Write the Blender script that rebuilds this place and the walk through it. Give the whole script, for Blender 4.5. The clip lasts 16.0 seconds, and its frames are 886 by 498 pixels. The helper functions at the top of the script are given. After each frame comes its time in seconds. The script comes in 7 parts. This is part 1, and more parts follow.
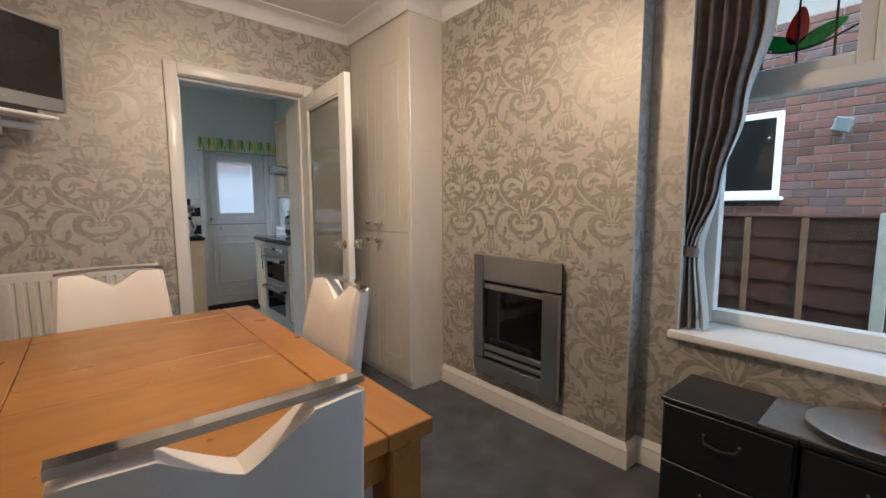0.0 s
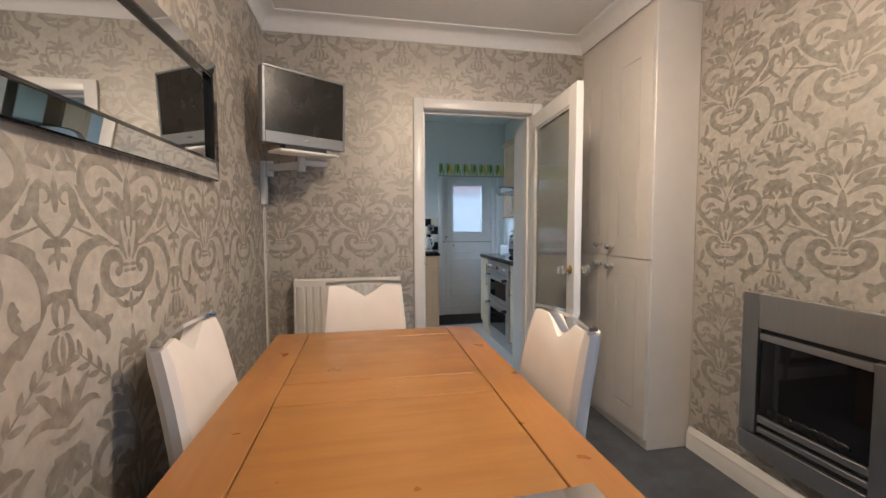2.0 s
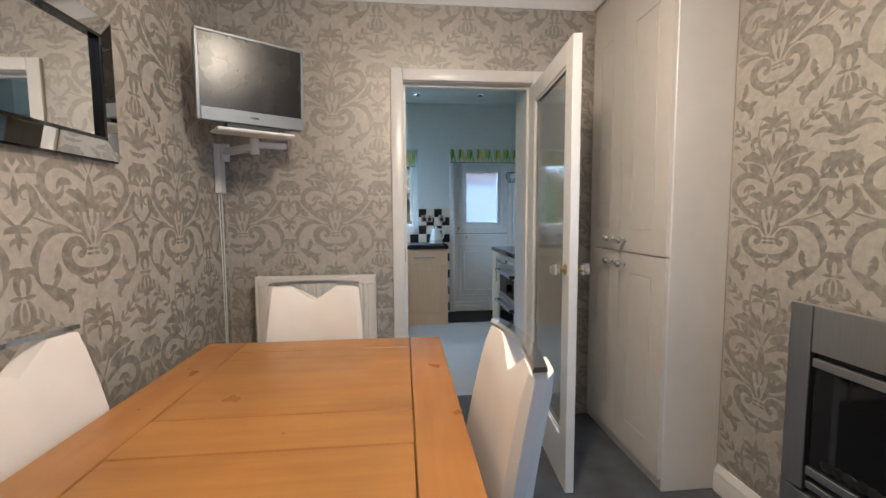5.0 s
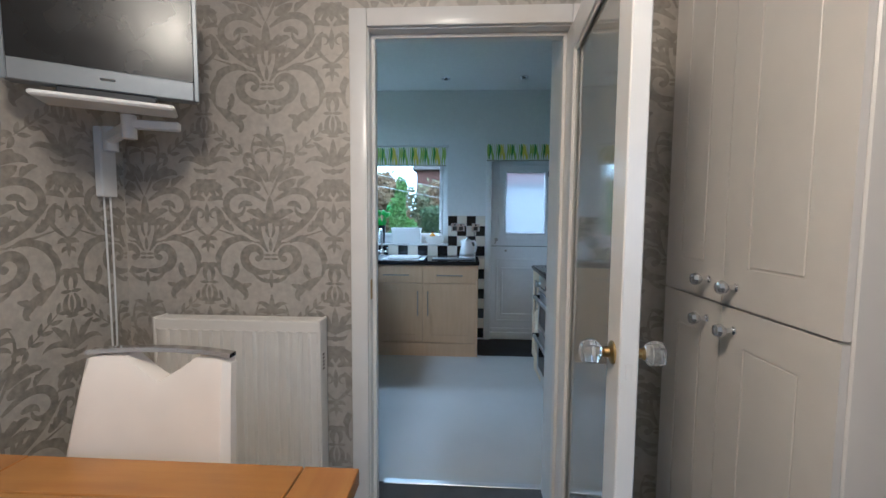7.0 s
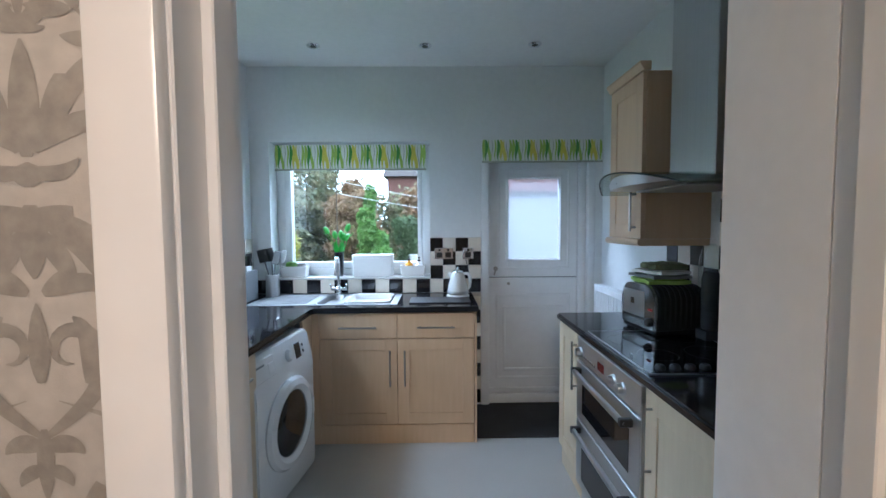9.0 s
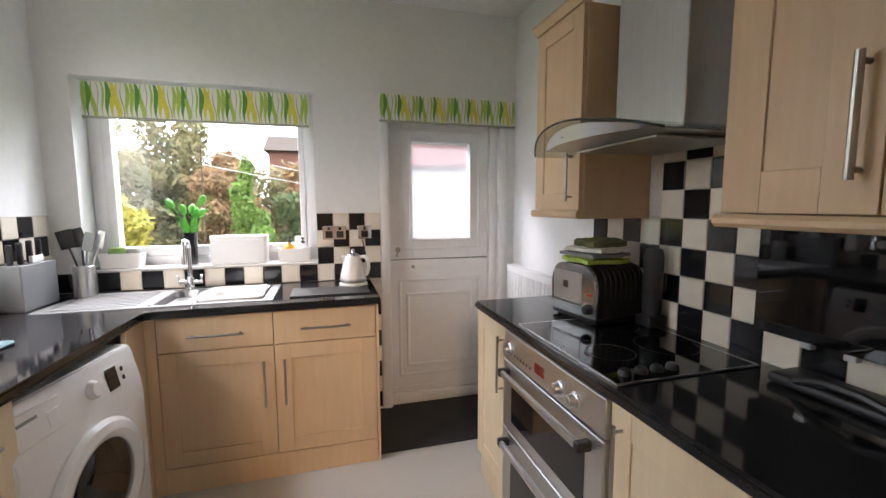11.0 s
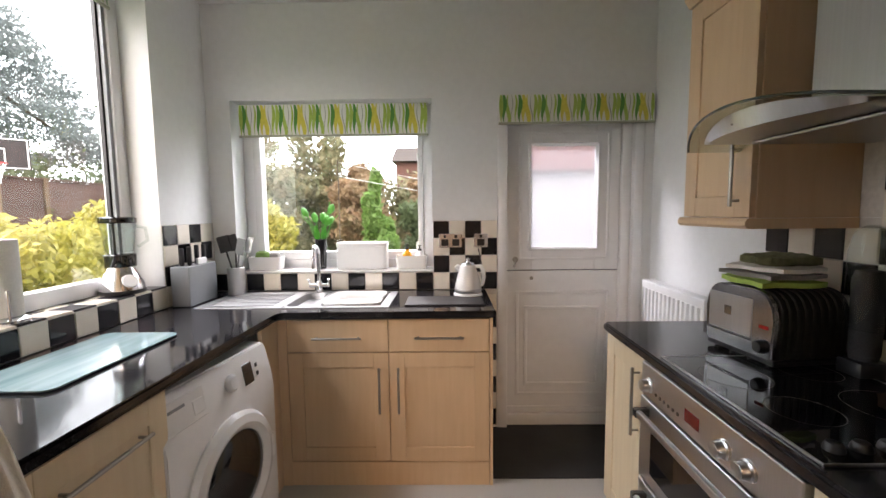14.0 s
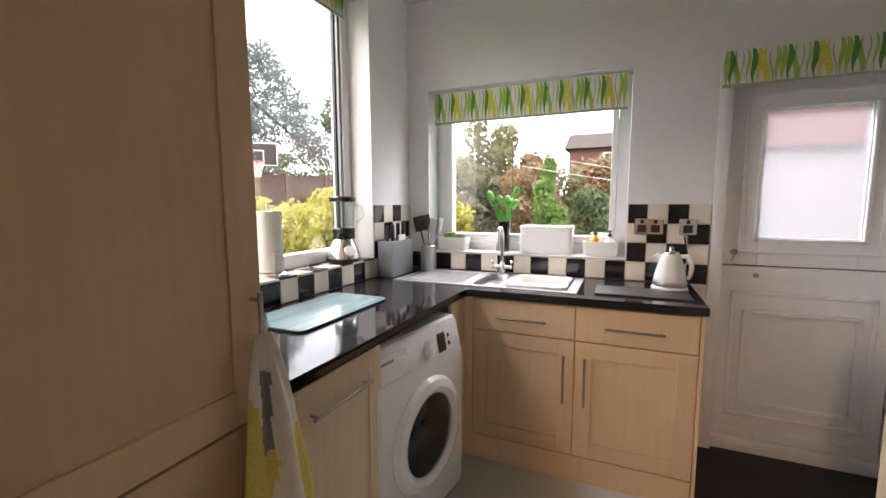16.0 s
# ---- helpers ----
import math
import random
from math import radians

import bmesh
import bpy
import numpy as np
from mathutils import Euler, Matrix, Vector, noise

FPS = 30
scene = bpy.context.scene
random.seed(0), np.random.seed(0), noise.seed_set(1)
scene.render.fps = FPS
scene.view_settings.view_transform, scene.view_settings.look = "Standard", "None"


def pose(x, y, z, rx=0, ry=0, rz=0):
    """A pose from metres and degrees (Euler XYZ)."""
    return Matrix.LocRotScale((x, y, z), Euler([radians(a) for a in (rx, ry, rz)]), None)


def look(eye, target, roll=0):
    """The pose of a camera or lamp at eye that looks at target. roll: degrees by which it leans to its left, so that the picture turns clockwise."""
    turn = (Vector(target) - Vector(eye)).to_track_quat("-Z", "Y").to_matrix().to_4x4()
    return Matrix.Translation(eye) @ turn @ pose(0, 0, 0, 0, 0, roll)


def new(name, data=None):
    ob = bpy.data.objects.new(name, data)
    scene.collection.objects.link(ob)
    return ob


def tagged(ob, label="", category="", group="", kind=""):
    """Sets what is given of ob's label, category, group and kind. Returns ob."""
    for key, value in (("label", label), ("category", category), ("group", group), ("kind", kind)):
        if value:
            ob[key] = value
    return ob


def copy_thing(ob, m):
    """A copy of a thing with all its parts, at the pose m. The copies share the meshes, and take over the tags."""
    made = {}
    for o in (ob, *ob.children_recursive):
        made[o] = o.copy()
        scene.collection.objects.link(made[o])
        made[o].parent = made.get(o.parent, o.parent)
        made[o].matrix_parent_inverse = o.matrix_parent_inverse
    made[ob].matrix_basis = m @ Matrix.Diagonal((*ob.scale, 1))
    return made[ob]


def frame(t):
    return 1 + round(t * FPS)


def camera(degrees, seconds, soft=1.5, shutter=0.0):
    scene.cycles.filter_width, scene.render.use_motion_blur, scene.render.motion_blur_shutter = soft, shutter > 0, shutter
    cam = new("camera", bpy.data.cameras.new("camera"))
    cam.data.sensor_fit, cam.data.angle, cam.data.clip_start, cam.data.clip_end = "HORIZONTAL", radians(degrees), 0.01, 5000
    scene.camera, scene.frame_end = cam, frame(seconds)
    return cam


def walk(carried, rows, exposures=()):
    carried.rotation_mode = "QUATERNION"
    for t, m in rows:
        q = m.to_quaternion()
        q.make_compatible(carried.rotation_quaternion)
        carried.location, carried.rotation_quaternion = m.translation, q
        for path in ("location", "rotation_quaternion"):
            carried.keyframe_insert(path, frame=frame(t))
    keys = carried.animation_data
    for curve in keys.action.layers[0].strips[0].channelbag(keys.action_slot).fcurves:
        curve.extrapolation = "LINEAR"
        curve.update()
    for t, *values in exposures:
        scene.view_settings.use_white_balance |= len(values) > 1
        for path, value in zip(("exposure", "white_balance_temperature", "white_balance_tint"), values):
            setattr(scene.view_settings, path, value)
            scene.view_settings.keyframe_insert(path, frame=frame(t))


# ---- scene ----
cam = camera(94.0, 16.0)
PATH = [
    (0, (0.091, -2.974, 1.258), (1.383, -1.461, 1.052), -0.2),
    (0.5, (0.098, -2.924, 1.258), (1.208, -1.267, 1.103), -0.5),
    (1, (0.148, -2.841, 1.271), (1.019, -1.044, 1.156), -0.6),
    (1.5, (0.156, -2.801, 1.273), (0.769, -0.9, 1.171), -0.5),
    (2, (0.165, -2.783, 1.278), (0.528, -0.82, 1.16), -0.1),
    (2.5, (0.188, -2.766, 1.268), (0.345, -0.777, 1.131), 0.1),
    (3, (0.209, -2.751, 1.267), (0.246, -0.757, 1.111), 0.1),
    (3.5, (0.235, -2.741, 1.263), (0.256, -0.748, 1.095), -0.2),
    (4, (0.285, -2.727, 1.271), (0.374, -0.737, 1.1), -0.4),
    (4.5, (0.406, -2.611, 1.268), (0.612, -0.629, 1.1), -0.5),
    (7, (0.928, -1.618, 1.325), (0.82, 0.373, 1.18), 0.4),
    (7.5, (0.955, -1.275, 1.308), (0.774, 0.710, 1.154), 0.0),
    (8, (0.930, -0.988, 1.302), (0.750, 1.000, 1.181), 0.2),
    (8.5, (0.845, -0.678, 1.330), (0.744, 1.319, 1.272), 0.0),
    (9, (0.798, -0.405, 1.456), (0.823, 1.591, 1.342), -0.4),
    (9.5, (0.816, -0.198, 1.474), (0.989, 1.791, 1.353), -0.4),
    (10, (0.802, 0.005, 1.466), (1.135, 1.971, 1.319), -0.4),
    (12.5, (0.832, 0.168, 1.336), (1.434, 2.057, 1.075), 0.1),
    (13, (0.84, 0.217, 1.391), (1.292, 2.153, 1.173), -0.1),
    (13.5, (0.835, 0.244, 1.413), (1.067, 2.222, 1.227), -0.3),
    (14, (0.832, 0.257, 1.413), (0.806, 2.249, 1.236), -0.6),
    (14.5, (0.821, 0.264, 1.404), (0.541, 2.236, 1.219), -0.6),
    (15, (0.806, 0.265, 1.401), (0.302, 2.19, 1.196), -0.6),
    (15.5, (0.759, 0.275, 1.385), (0.088, 2.146, 1.171), -0.4),
    (16, (0.714, 0.282, 1.364), (-0.08, 2.105, 1.147), -0.2),
]
LIGHT = [(0.0, 0.10, 5400, 9), (1.0, 0.12, 5450, 9), (2.5, 0.30, 5000, 7), (4.7, 0.32, 4900, 5), (7.0, 0.12, 4550, 4), (8.5, 0.22, 5050, 8),
         (9.0, 0.45, 5000, 10), (9.5, 0.70, 5350, 13), (10.2, 0.80, 6450, 20), (12.4, 1.06, 7100, 25), (14.0, 0.68, 7100, 25), (16.0, 0.57, 7150, 26)]
walk(cam, [(t, look(e, g, r)) for t, e, g, r in PATH], LIGHT)

# ---- world, sun, lamps ----
SKY, SUN, LAMP = 0.50, 1.0, 38.0
world = bpy.data.worlds.new("world")
scene.world = world
world.use_nodes = True
wn, wl = world.node_tree.nodes, world.node_tree.links
sky = wn.new("ShaderNodeTexSky")
sky.sky_type, sky.sun_disc = "NISHITA", False
sky.sun_elevation, sky.sun_rotation = radians(38), radians(200)
sky.air_density, sky.dust_density, sky.ozone_density = 1.0, 6.0, 0.6
cloud = wn.new("ShaderNodeMix")
cloud.data_type = "RGBA"
cloud.inputs[0].default_value = 0.75
cloud.inputs[7].default_value = (9.0, 9.6, 10.2, 1)
wl.new(sky.outputs[0], cloud.inputs[6])
wl.new(cloud.outputs[2], wn["Background"].inputs[0])
wn["Background"].inputs[1].default_value = SKY
sun = new("sun", bpy.data.lights.new("sun", "SUN"))
sun.data.energy, sun.data.angle, sun.data.color = SUN, radians(20), (1.0, 0.96, 0.9)
sun.matrix_world = look((0, 0, 30), (6, -18, 0))
bulb = new("ceiling_lamp_light", bpy.data.lights.new("ceiling_lamp_light", "AREA"))
bulb.data.energy, bulb.data.color, bulb.data.shape, bulb.data.size = LAMP * 0.45, (1.0, 0.69, 0.41), "DISK", 0.26
bulb.location = (0.72, -1.55, 2.36)
spill = new("ceiling_lamp_light", bpy.data.lights.new("ceiling_lamp_light", "POINT"))
spill.data.energy, spill.data.color, spill.data.shadow_soft_size = LAMP * 0.72, (1.0, 0.69, 0.41), 0.10
spill.location = (0.72, -1.55, 2.25)
# extra lamp added in the east window's reveal to strengthen its blue daylight
window_fill = new("window_fill_light", bpy.data.lights.new("window_fill_light", "AREA"))
window_fill.data.energy, window_fill.data.color, window_fill.data.shape = 8.0, (0.55, 0.78, 1.0), "RECTANGLE"
window_fill.data.size, window_fill.data.size_y = 0.85, 1.1
window_fill.matrix_world = look((2.12, -3.48, 1.45), (1.2, -2.55, 1.3))
# two unseen lamps added outside, above the kitchen windows, to brighten the room
for spot, aim, wide, power in (((0.11, 3.75, 2.85), (0.8, 1.2, 0.7), 1.5, 88.0), ((-1.75, 1.65, 3.35), (0.9, 1.6, 0.6), 1.6, 46.0)):
    glow = new("window_fill_light", bpy.data.lights.new("window_fill_light", "AREA"))
    glow.data.energy, glow.data.color, glow.data.shape = power, (0.86, 0.93, 1.0), "RECTANGLE"
    glow.data.size, glow.data.size_y = wide, 0.5
    glow.matrix_world = look(spot, aim)


# ---- building helpers ----
def thing(name, loc, label, category, group="", kind="", rz=0.0):
    ob = new(name)
    ob.matrix_basis = pose(*loc, 0, 0, rz)
    ob.empty_display_size = 0.1
    return tagged(ob, label, category, group, kind)


def mesh_ob(name, bm, mat, smooth=True):
    bmesh.ops.recalc_face_normals(bm, faces=bm.faces)
    me = bpy.data.meshes.new(name)
    if smooth:
        for f in bm.faces:
            f.smooth = True
        for e in bm.edges:
            if len(e.link_faces) == 2 and e.calc_face_angle(0) > 0.55:
                e.smooth = False
    bm.to_mesh(me)
    bm.free()
    for m in (mat if isinstance(mat, (list, tuple)) else (mat,)):
        me.materials.append(m)
    return new(name, me)


def part(name, bm, mat, parent, label="", local=False, smooth=True):
    """One mesh under a thing or a part. Built in the world's metres unless local."""
    if not local:
        root = parent
        while root.parent:
            root = root.parent
        bmesh.ops.transform(bm, matrix=root.matrix_basis.inverted(), verts=bm.verts)
    ob = mesh_ob(name, bm, mat, smooth)
    ob.parent = parent
    return tagged(ob, label)


def solid(name, bm, mat, label="", category="", kind="", group="", base=None):
    """A thing of one mesh, with its origin at its base."""
    if base is not None:
        bmesh.ops.translate(bm, vec=-Vector(base), verts=bm.verts)
    ob = mesh_ob(name, bm, mat)
    if base is not None:
        ob.location = base
    return tagged(ob, label, category, group, kind)


def box(bm, x0, x1, y0, y1, z0, z1, bev=0.0, seg=1, m=None):
    made = bmesh.ops.create_cube(bm, size=1)["verts"]
    bmesh.ops.transform(bm, matrix=Matrix.Translation(((x0 + x1) / 2, (y0 + y1) / 2, (z0 + z1) / 2)) @ Matrix.Diagonal((abs(x1 - x0), abs(y1 - y0), abs(z1 - z0), 1)), verts=made)
    if bev:
        edges = list({e for v in made for e in v.link_edges})
        got = bmesh.ops.bevel(bm, geom=edges, offset=bev, segments=seg, affect="EDGES", profile=0.5)
        made = list({v for f in got["faces"] for v in f.verts} | {v for v in made if v.is_valid})
    if m is not None:
        bmesh.ops.transform(bm, matrix=m, verts=made)
    return bm


def B(*a, **k):
    return box(bmesh.new(), *a, **k)


def rod(bm, p, q, r, r2=None, seg=14):
    p, q = Vector(p), Vector(q)
    made = bmesh.ops.create_cone(bm, cap_ends=True, segments=seg, radius1=r, radius2=r if r2 is None else r2, depth=(q - p).length)["verts"]
    turn = (q - p).to_track_quat("Z", "Y").to_matrix().to_4x4()
    bmesh.ops.transform(bm, matrix=Matrix.Translation((p + q) / 2) @ turn, verts=made)
    return bm


def R(*a, **k):
    return rod(bmesh.new(), *a, **k)


def tube(bm, pts, r, seg=8):
    pts = [Vector(p) for p in pts]
    rings, side = [], None
    for i, p in enumerate(pts):
        d = (pts[min(i + 1, len(pts) - 1)] - pts[max(i - 1, 0)]).normalized()
        if side is None:
            side = d.orthogonal().normalized()
        side = (side - d * side.dot(d)).normalized()
        up = d.cross(side)
        rr = r[i] if isinstance(r, (list, tuple)) else r
        rings.append([bm.verts.new(p + (side * math.cos(a) + up * math.sin(a)) * rr) for a in (2 * math.pi * k / seg for k in range(seg))])
    for a, b in zip(rings, rings[1:]):
        for k in range(seg):
            bm.faces.new((a[k], a[(k + 1) % seg], b[(k + 1) % seg], b[k]))
    bm.faces.new(rings[0][::-1]), bm.faces.new(rings[-1])
    return bm


def lathe(bm, profile, at, seg=24, m=None):
    """A turned shape from (radius, height) pairs, closed at both ends."""
    rings = []
    for r, z in profile:
        rings.append([bm.verts.new((max(r, 1e-4) * math.cos(2 * math.pi * k / seg), max(r, 1e-4) * math.sin(2 * math.pi * k / seg), z)) for k in range(seg)])
    for a, b in zip(rings, rings[1:]):
        for k in range(seg):
            bm.faces.new((a[k], a[(k + 1) % seg], b[(k + 1) % seg], b[k]))
    bm.faces.new(rings[0][::-1]), bm.faces.new(rings[-1])
    verts = [v for ring in rings for v in ring]
    bmesh.ops.transform(bm, matrix=Matrix.Translation(at) @ (m or Matrix()), verts=verts)
    return bm


def prism(bm, pts, axis, a, b):
    """A polygon in the plane across the axis, drawn out from a to b."""
    def place(p, t):
        return {"x": (t, p[0], p[1]), "y": (p[0], t, p[1]), "z": (p[0], p[1], t)}[axis]
    lo = [bm.verts.new(place(p, a)) for p in pts]
    hi = [bm.verts.new(place(p, b)) for p in pts]
    n = len(pts)
    for k in range(n):
        bm.faces.new((lo[k], lo[(k + 1) % n], hi[(k + 1) % n], hi[k]))
    bm.faces.new(lo[::-1]), bm.faces.new(hi)
    return bm


def sweep(bm, path, profile, closed=False):
    """A moulding of (distance from the wall, height) along a plan, mitred; the room lies to the left of the way."""
    n, rings = len(path), []
    for i in range(n):
        p = Vector(path[i])
        a = (p - Vector(path[i - 1])).normalized() if (i or closed) else None
        b = (Vector(path[(i + 1) % n]) - p).normalized() if (i < n - 1 or closed) else None
        a, b = a or b, b or a
        na, nb = Vector((-a.y, a.x)), Vector((-b.y, b.x))
        mid = (na + nb).normalized()
        mid = mid / max(0.2, mid.dot(na))
        rings.append([bm.verts.new((p.x + mid.x * d, p.y + mid.y * d, z)) for d, z in profile])
    k = len(profile)
    for i in range(n if closed else n - 1):
        a, b = rings[i], rings[(i + 1) % n]
        for j in range(k):
            bm.faces.new((a[j], a[(j + 1) % k], b[(j + 1) % k], b[j]))
    if not closed:
        bm.faces.new(rings[0]), bm.faces.new(rings[-1][::-1])
    return bm


def rounded(w, h, r, n=5):
    out = []
    for cx, cy, a0 in ((w / 2 - r, h / 2 - r, 0), (-w / 2 + r, h / 2 - r, 90), (-w / 2 + r, -h / 2 + r, 180), (w / 2 - r, -h / 2 + r, 270)):
        out += [(cx + r * math.cos(radians(a0 + 90 * k / n)), cy + r * math.sin(radians(a0 + 90 * k / n))) for k in range(n + 1)]
    return out


# ---- materials ----
def material(name, color, rough=0.5, metal=0.0, grain=0.0, grain_scale=60.0, stain=0.0, stain_scale=3.0, bump=0.0, bump_scale=200.0, stretch=None,
             spread=0.0, coat=0.0, color2=None, sheen=0.0, rough_var=0.0):
    """A painted, woven or polished surface: two scales of variation in colour, fine relief and uneven gloss."""
    mat = bpy.data.materials.new(name)
    mat.use_nodes = True
    nd, ln = mat.node_tree.nodes, mat.node_tree.links
    bsdf = nd["Principled BSDF"]
    bsdf.inputs["Roughness"].default_value, bsdf.inputs["Metallic"].default_value = rough, metal
    bsdf.inputs["Coat Weight"].default_value = coat
    bsdf.inputs["Sheen Weight"].default_value = sheen
    co = nd.new("ShaderNodeTexCoord")
    vec = co.outputs["Object"]
    if stretch:
        mp = nd.new("ShaderNodeMapping")
        mp.inputs["Scale"].default_value = stretch
        ln.new(vec, mp.inputs[0])
        vec = mp.outputs[0]

    def noise_at(scale, detail, source):
        t = nd.new("ShaderNodeTexNoise")
        t.inputs["Scale"].default_value, t.inputs["Detail"].default_value = scale, detail
        ln.new(source, t.inputs["Vector"])
        return t.outputs[0]

    def mix(kind, fac, a, b):
        m = nd.new("ShaderNodeMix")
        m.data_type, m.blend_type = "RGBA", kind
        for slot, v in ((0, fac), (6, a), (7, b)):
            if isinstance(v, (float, int)):
                m.inputs[slot].default_value = v
            elif isinstance(v, tuple):
                m.inputs[slot].default_value = (*v[:3], 1)
            else:
                ln.new(v, m.inputs[slot])
        return m.outputs[2]

    def remap(v, lo, hi):
        m = nd.new("ShaderNodeMapRange")
        m.inputs[1].default_value, m.inputs[2].default_value = 0.3, 0.7
        m.inputs[3].default_value, m.inputs[4].default_value = lo, hi
        ln.new(v, m.inputs[0])
        return m.outputs[0]

    def scaled(f):
        return tuple(min(1.0, c * f) for c in color[:3])
    out = None
    if grain:
        other = color2 or scaled(1 - grain)
        out = mix("MIX", remap(noise_at(grain_scale, 5, vec), 0.0, 1.0), tuple(color[:3]), other)
    if stain:
        dark = mix("MIX", remap(noise_at(stain_scale, 3, co.outputs["Object"]), 0.0, 1.0), (1.0, 1.0, 1.0), (1 - stain,) * 3)
        out = mix("MULTIPLY", 1.0, out if out is not None else tuple(color[:3]), dark)
    if spread:
        info = nd.new("ShaderNodeObjectInfo")
        m = nd.new("ShaderNodeMapRange")
        m.inputs[3].default_value, m.inputs[4].default_value = 1 - spread, 1 + spread
        ln.new(info.outputs["Random"], m.inputs[0])
        hs = nd.new("ShaderNodeHueSaturation")
        ln.new(m.outputs[0], hs.inputs["Value"])
        if out is not None:
            ln.new(out, hs.inputs["Color"])
        else:
            hs.inputs["Color"].default_value = (*color[:3], 1)
        out = hs.outputs[0]
    if out is None:
        bsdf.inputs["Base Color"].default_value = (*color[:3], 1)
    else:
        ln.new(out, bsdf.inputs["Base Color"])
    if rough_var:
        ln.new(remap(noise_at(9.0, 4, co.outputs["Object"]), rough - rough_var, rough + rough_var), bsdf.inputs["Roughness"])
    if bump:
        bp = nd.new("ShaderNodeBump")
        bp.inputs["Strength"].default_value, bp.inputs["Distance"].default_value = bump, 0.002
        ln.new(noise_at(bump_scale, 3, vec), bp.inputs["Height"])
        ln.new(bp.outputs[0], bsdf.inputs["Normal"])
    return mat


def clear_glass(name, tint=(0.93, 0.97, 0.96), frost=0.0, wave=0.0, milk=0.0, diffuse=False, shine=1.0):
    """A thin pane: mostly straight through, with a reflection."""
    mat = bpy.data.materials.new(name)
    mat.use_nodes = True
    nd, ln = mat.node_tree.nodes, mat.node_tree.links
    nd.remove(nd["Principled BSDF"])
    gloss = nd.new("ShaderNodeBsdfGlossy")
    gloss.inputs["Roughness"].default_value = 0.02 + frost * 0.3
    if frost:
        clear = nd.new("ShaderNodeBsdfRefraction")
        clear.inputs["Roughness"].default_value = frost
        clear.inputs["IOR"].default_value = 1.03
        bp, tx = nd.new("ShaderNodeBump"), nd.new("ShaderNodeTexNoise")
        tx.inputs["Scale"].default_value = 70.0
        bp.inputs["Strength"].default_value, bp.inputs["Distance"].default_value = wave, 0.003
        ln.new(tx.outputs[0], bp.inputs["Height"])
        ln.new(bp.outputs[0], clear.inputs["Normal"]), ln.new(bp.outputs[0], gloss.inputs["Normal"])
    else:
        clear = nd.new("ShaderNodeBsdfTransparent")
    clear.inputs["Color"].default_value = (*tint, 1)
    face, power, mix = nd.new("ShaderNodeLayerWeight"), nd.new("ShaderNodeMath"), nd.new("ShaderNodeMixShader")
    face.inputs["Blend"].default_value = 0.5
    power.operation = "POWER"
    power.inputs[1].default_value = 4.0
    ln.new(face.outputs["Facing"], power.inputs[0])
    fres = nd.new("ShaderNodeMath")
    fres.operation = "MULTIPLY_ADD"
    fres.inputs[1].default_value, fres.inputs[2].default_value = min(0.9, 0.55 * shine), 0.035 * shine
    ln.new(power.outputs[0], fres.inputs[0])
    body = clear.outputs[0]
    if milk:
        pale, soft = nd.new("ShaderNodeBsdfTranslucent" if diffuse else "ShaderNodeBsdfDiffuse"), nd.new("ShaderNodeMixShader")
        pale.inputs["Color"].default_value, soft.inputs[0].default_value = (0.60, 0.61, 0.63, 1) if diffuse else (0.60, 0.585, 0.53, 1), milk
        ln.new(body, soft.inputs[1]), ln.new(pale.outputs[0], soft.inputs[2])
        body = soft.outputs[0]
    ln.new(fres.outputs[0], mix.inputs[0]), ln.new(body, mix.inputs[1]), ln.new(gloss.outputs[0], mix.inputs[2])
    ln.new(mix.outputs[0], nd["Material Output"].inputs[0])
    return mat


def glowing(name, color, strength):
    mat = bpy.data.materials.new(name)
    mat.use_nodes = True
    b = mat.node_tree.nodes["Principled BSDF"]
    b.inputs["Base Color"].default_value = (*color, 1)
    b.inputs["Emission Color"].default_value, b.inputs["Emission Strength"].default_value = (*color, 1), strength
    return mat


PAPER = material("silver_wallpaper", (0.60, 0.56, 0.495), 0.52, 0.25, grain=0.2, grain_scale=38, stain=0.14, stain_scale=2.2, bump=0.12, bump_scale=500, rough_var=0.08, color2=(0.50, 0.468, 0.415))
PRINT = material("taupe_wallpaper_print", (0.465, 0.43, 0.372), 0.50, 0.5, grain=0.25, grain_scale=45, stain=0.12, stain_scale=3.0, bump=0.12, bump_scale=500, color2=(0.345, 0.32, 0.28))
GLOSS_WHITE = material("white_gloss_paint", (0.80, 0.78, 0.75), 0.28, grain=0.04, grain_scale=12, stain=0.05, stain_scale=4, bump=0.05, bump_scale=90)
CUPBOARD = material("ivory_satin_paint", (0.74, 0.70, 0.65), 0.36, grain=0.04, grain_scale=14, stain=0.06, stain_scale=3, bump=0.06, bump_scale=120)
CEILING = material("white_ceiling_paint", (0.80, 0.79, 0.78), 0.85, grain=0.04, grain_scale=30, stain=0.05, stain_scale=1.5, bump=0.15, bump_scale=260)
KITCHEN_WALL = material("white_matt_wall_paint", (0.79, 0.80, 0.80), 0.75, grain=0.04, grain_scale=26, stain=0.06, stain_scale=1.6, bump=0.18, bump_scale=300)
CARPET = material("slate_grey_carpet", (0.105, 0.112, 0.125), 0.95, grain=0.5, grain_scale=230, stain=0.6, stain_scale=6.5, bump=1.0, bump_scale=420, sheen=0.3)
VINYL = material("pale_grey_vinyl", (0.52, 0.52, 0.50), 0.36, grain=0.1, grain_scale=160, stain=0.1, stain_scale=2.0, bump=0.08, bump_scale=300, rough_var=0.06)
MAT = material("charcoal_door_mat", (0.045, 0.045, 0.048), 0.97, grain=0.4, grain_scale=260, stain=0.3, stain_scale=5, bump=1.0, bump_scale=420)
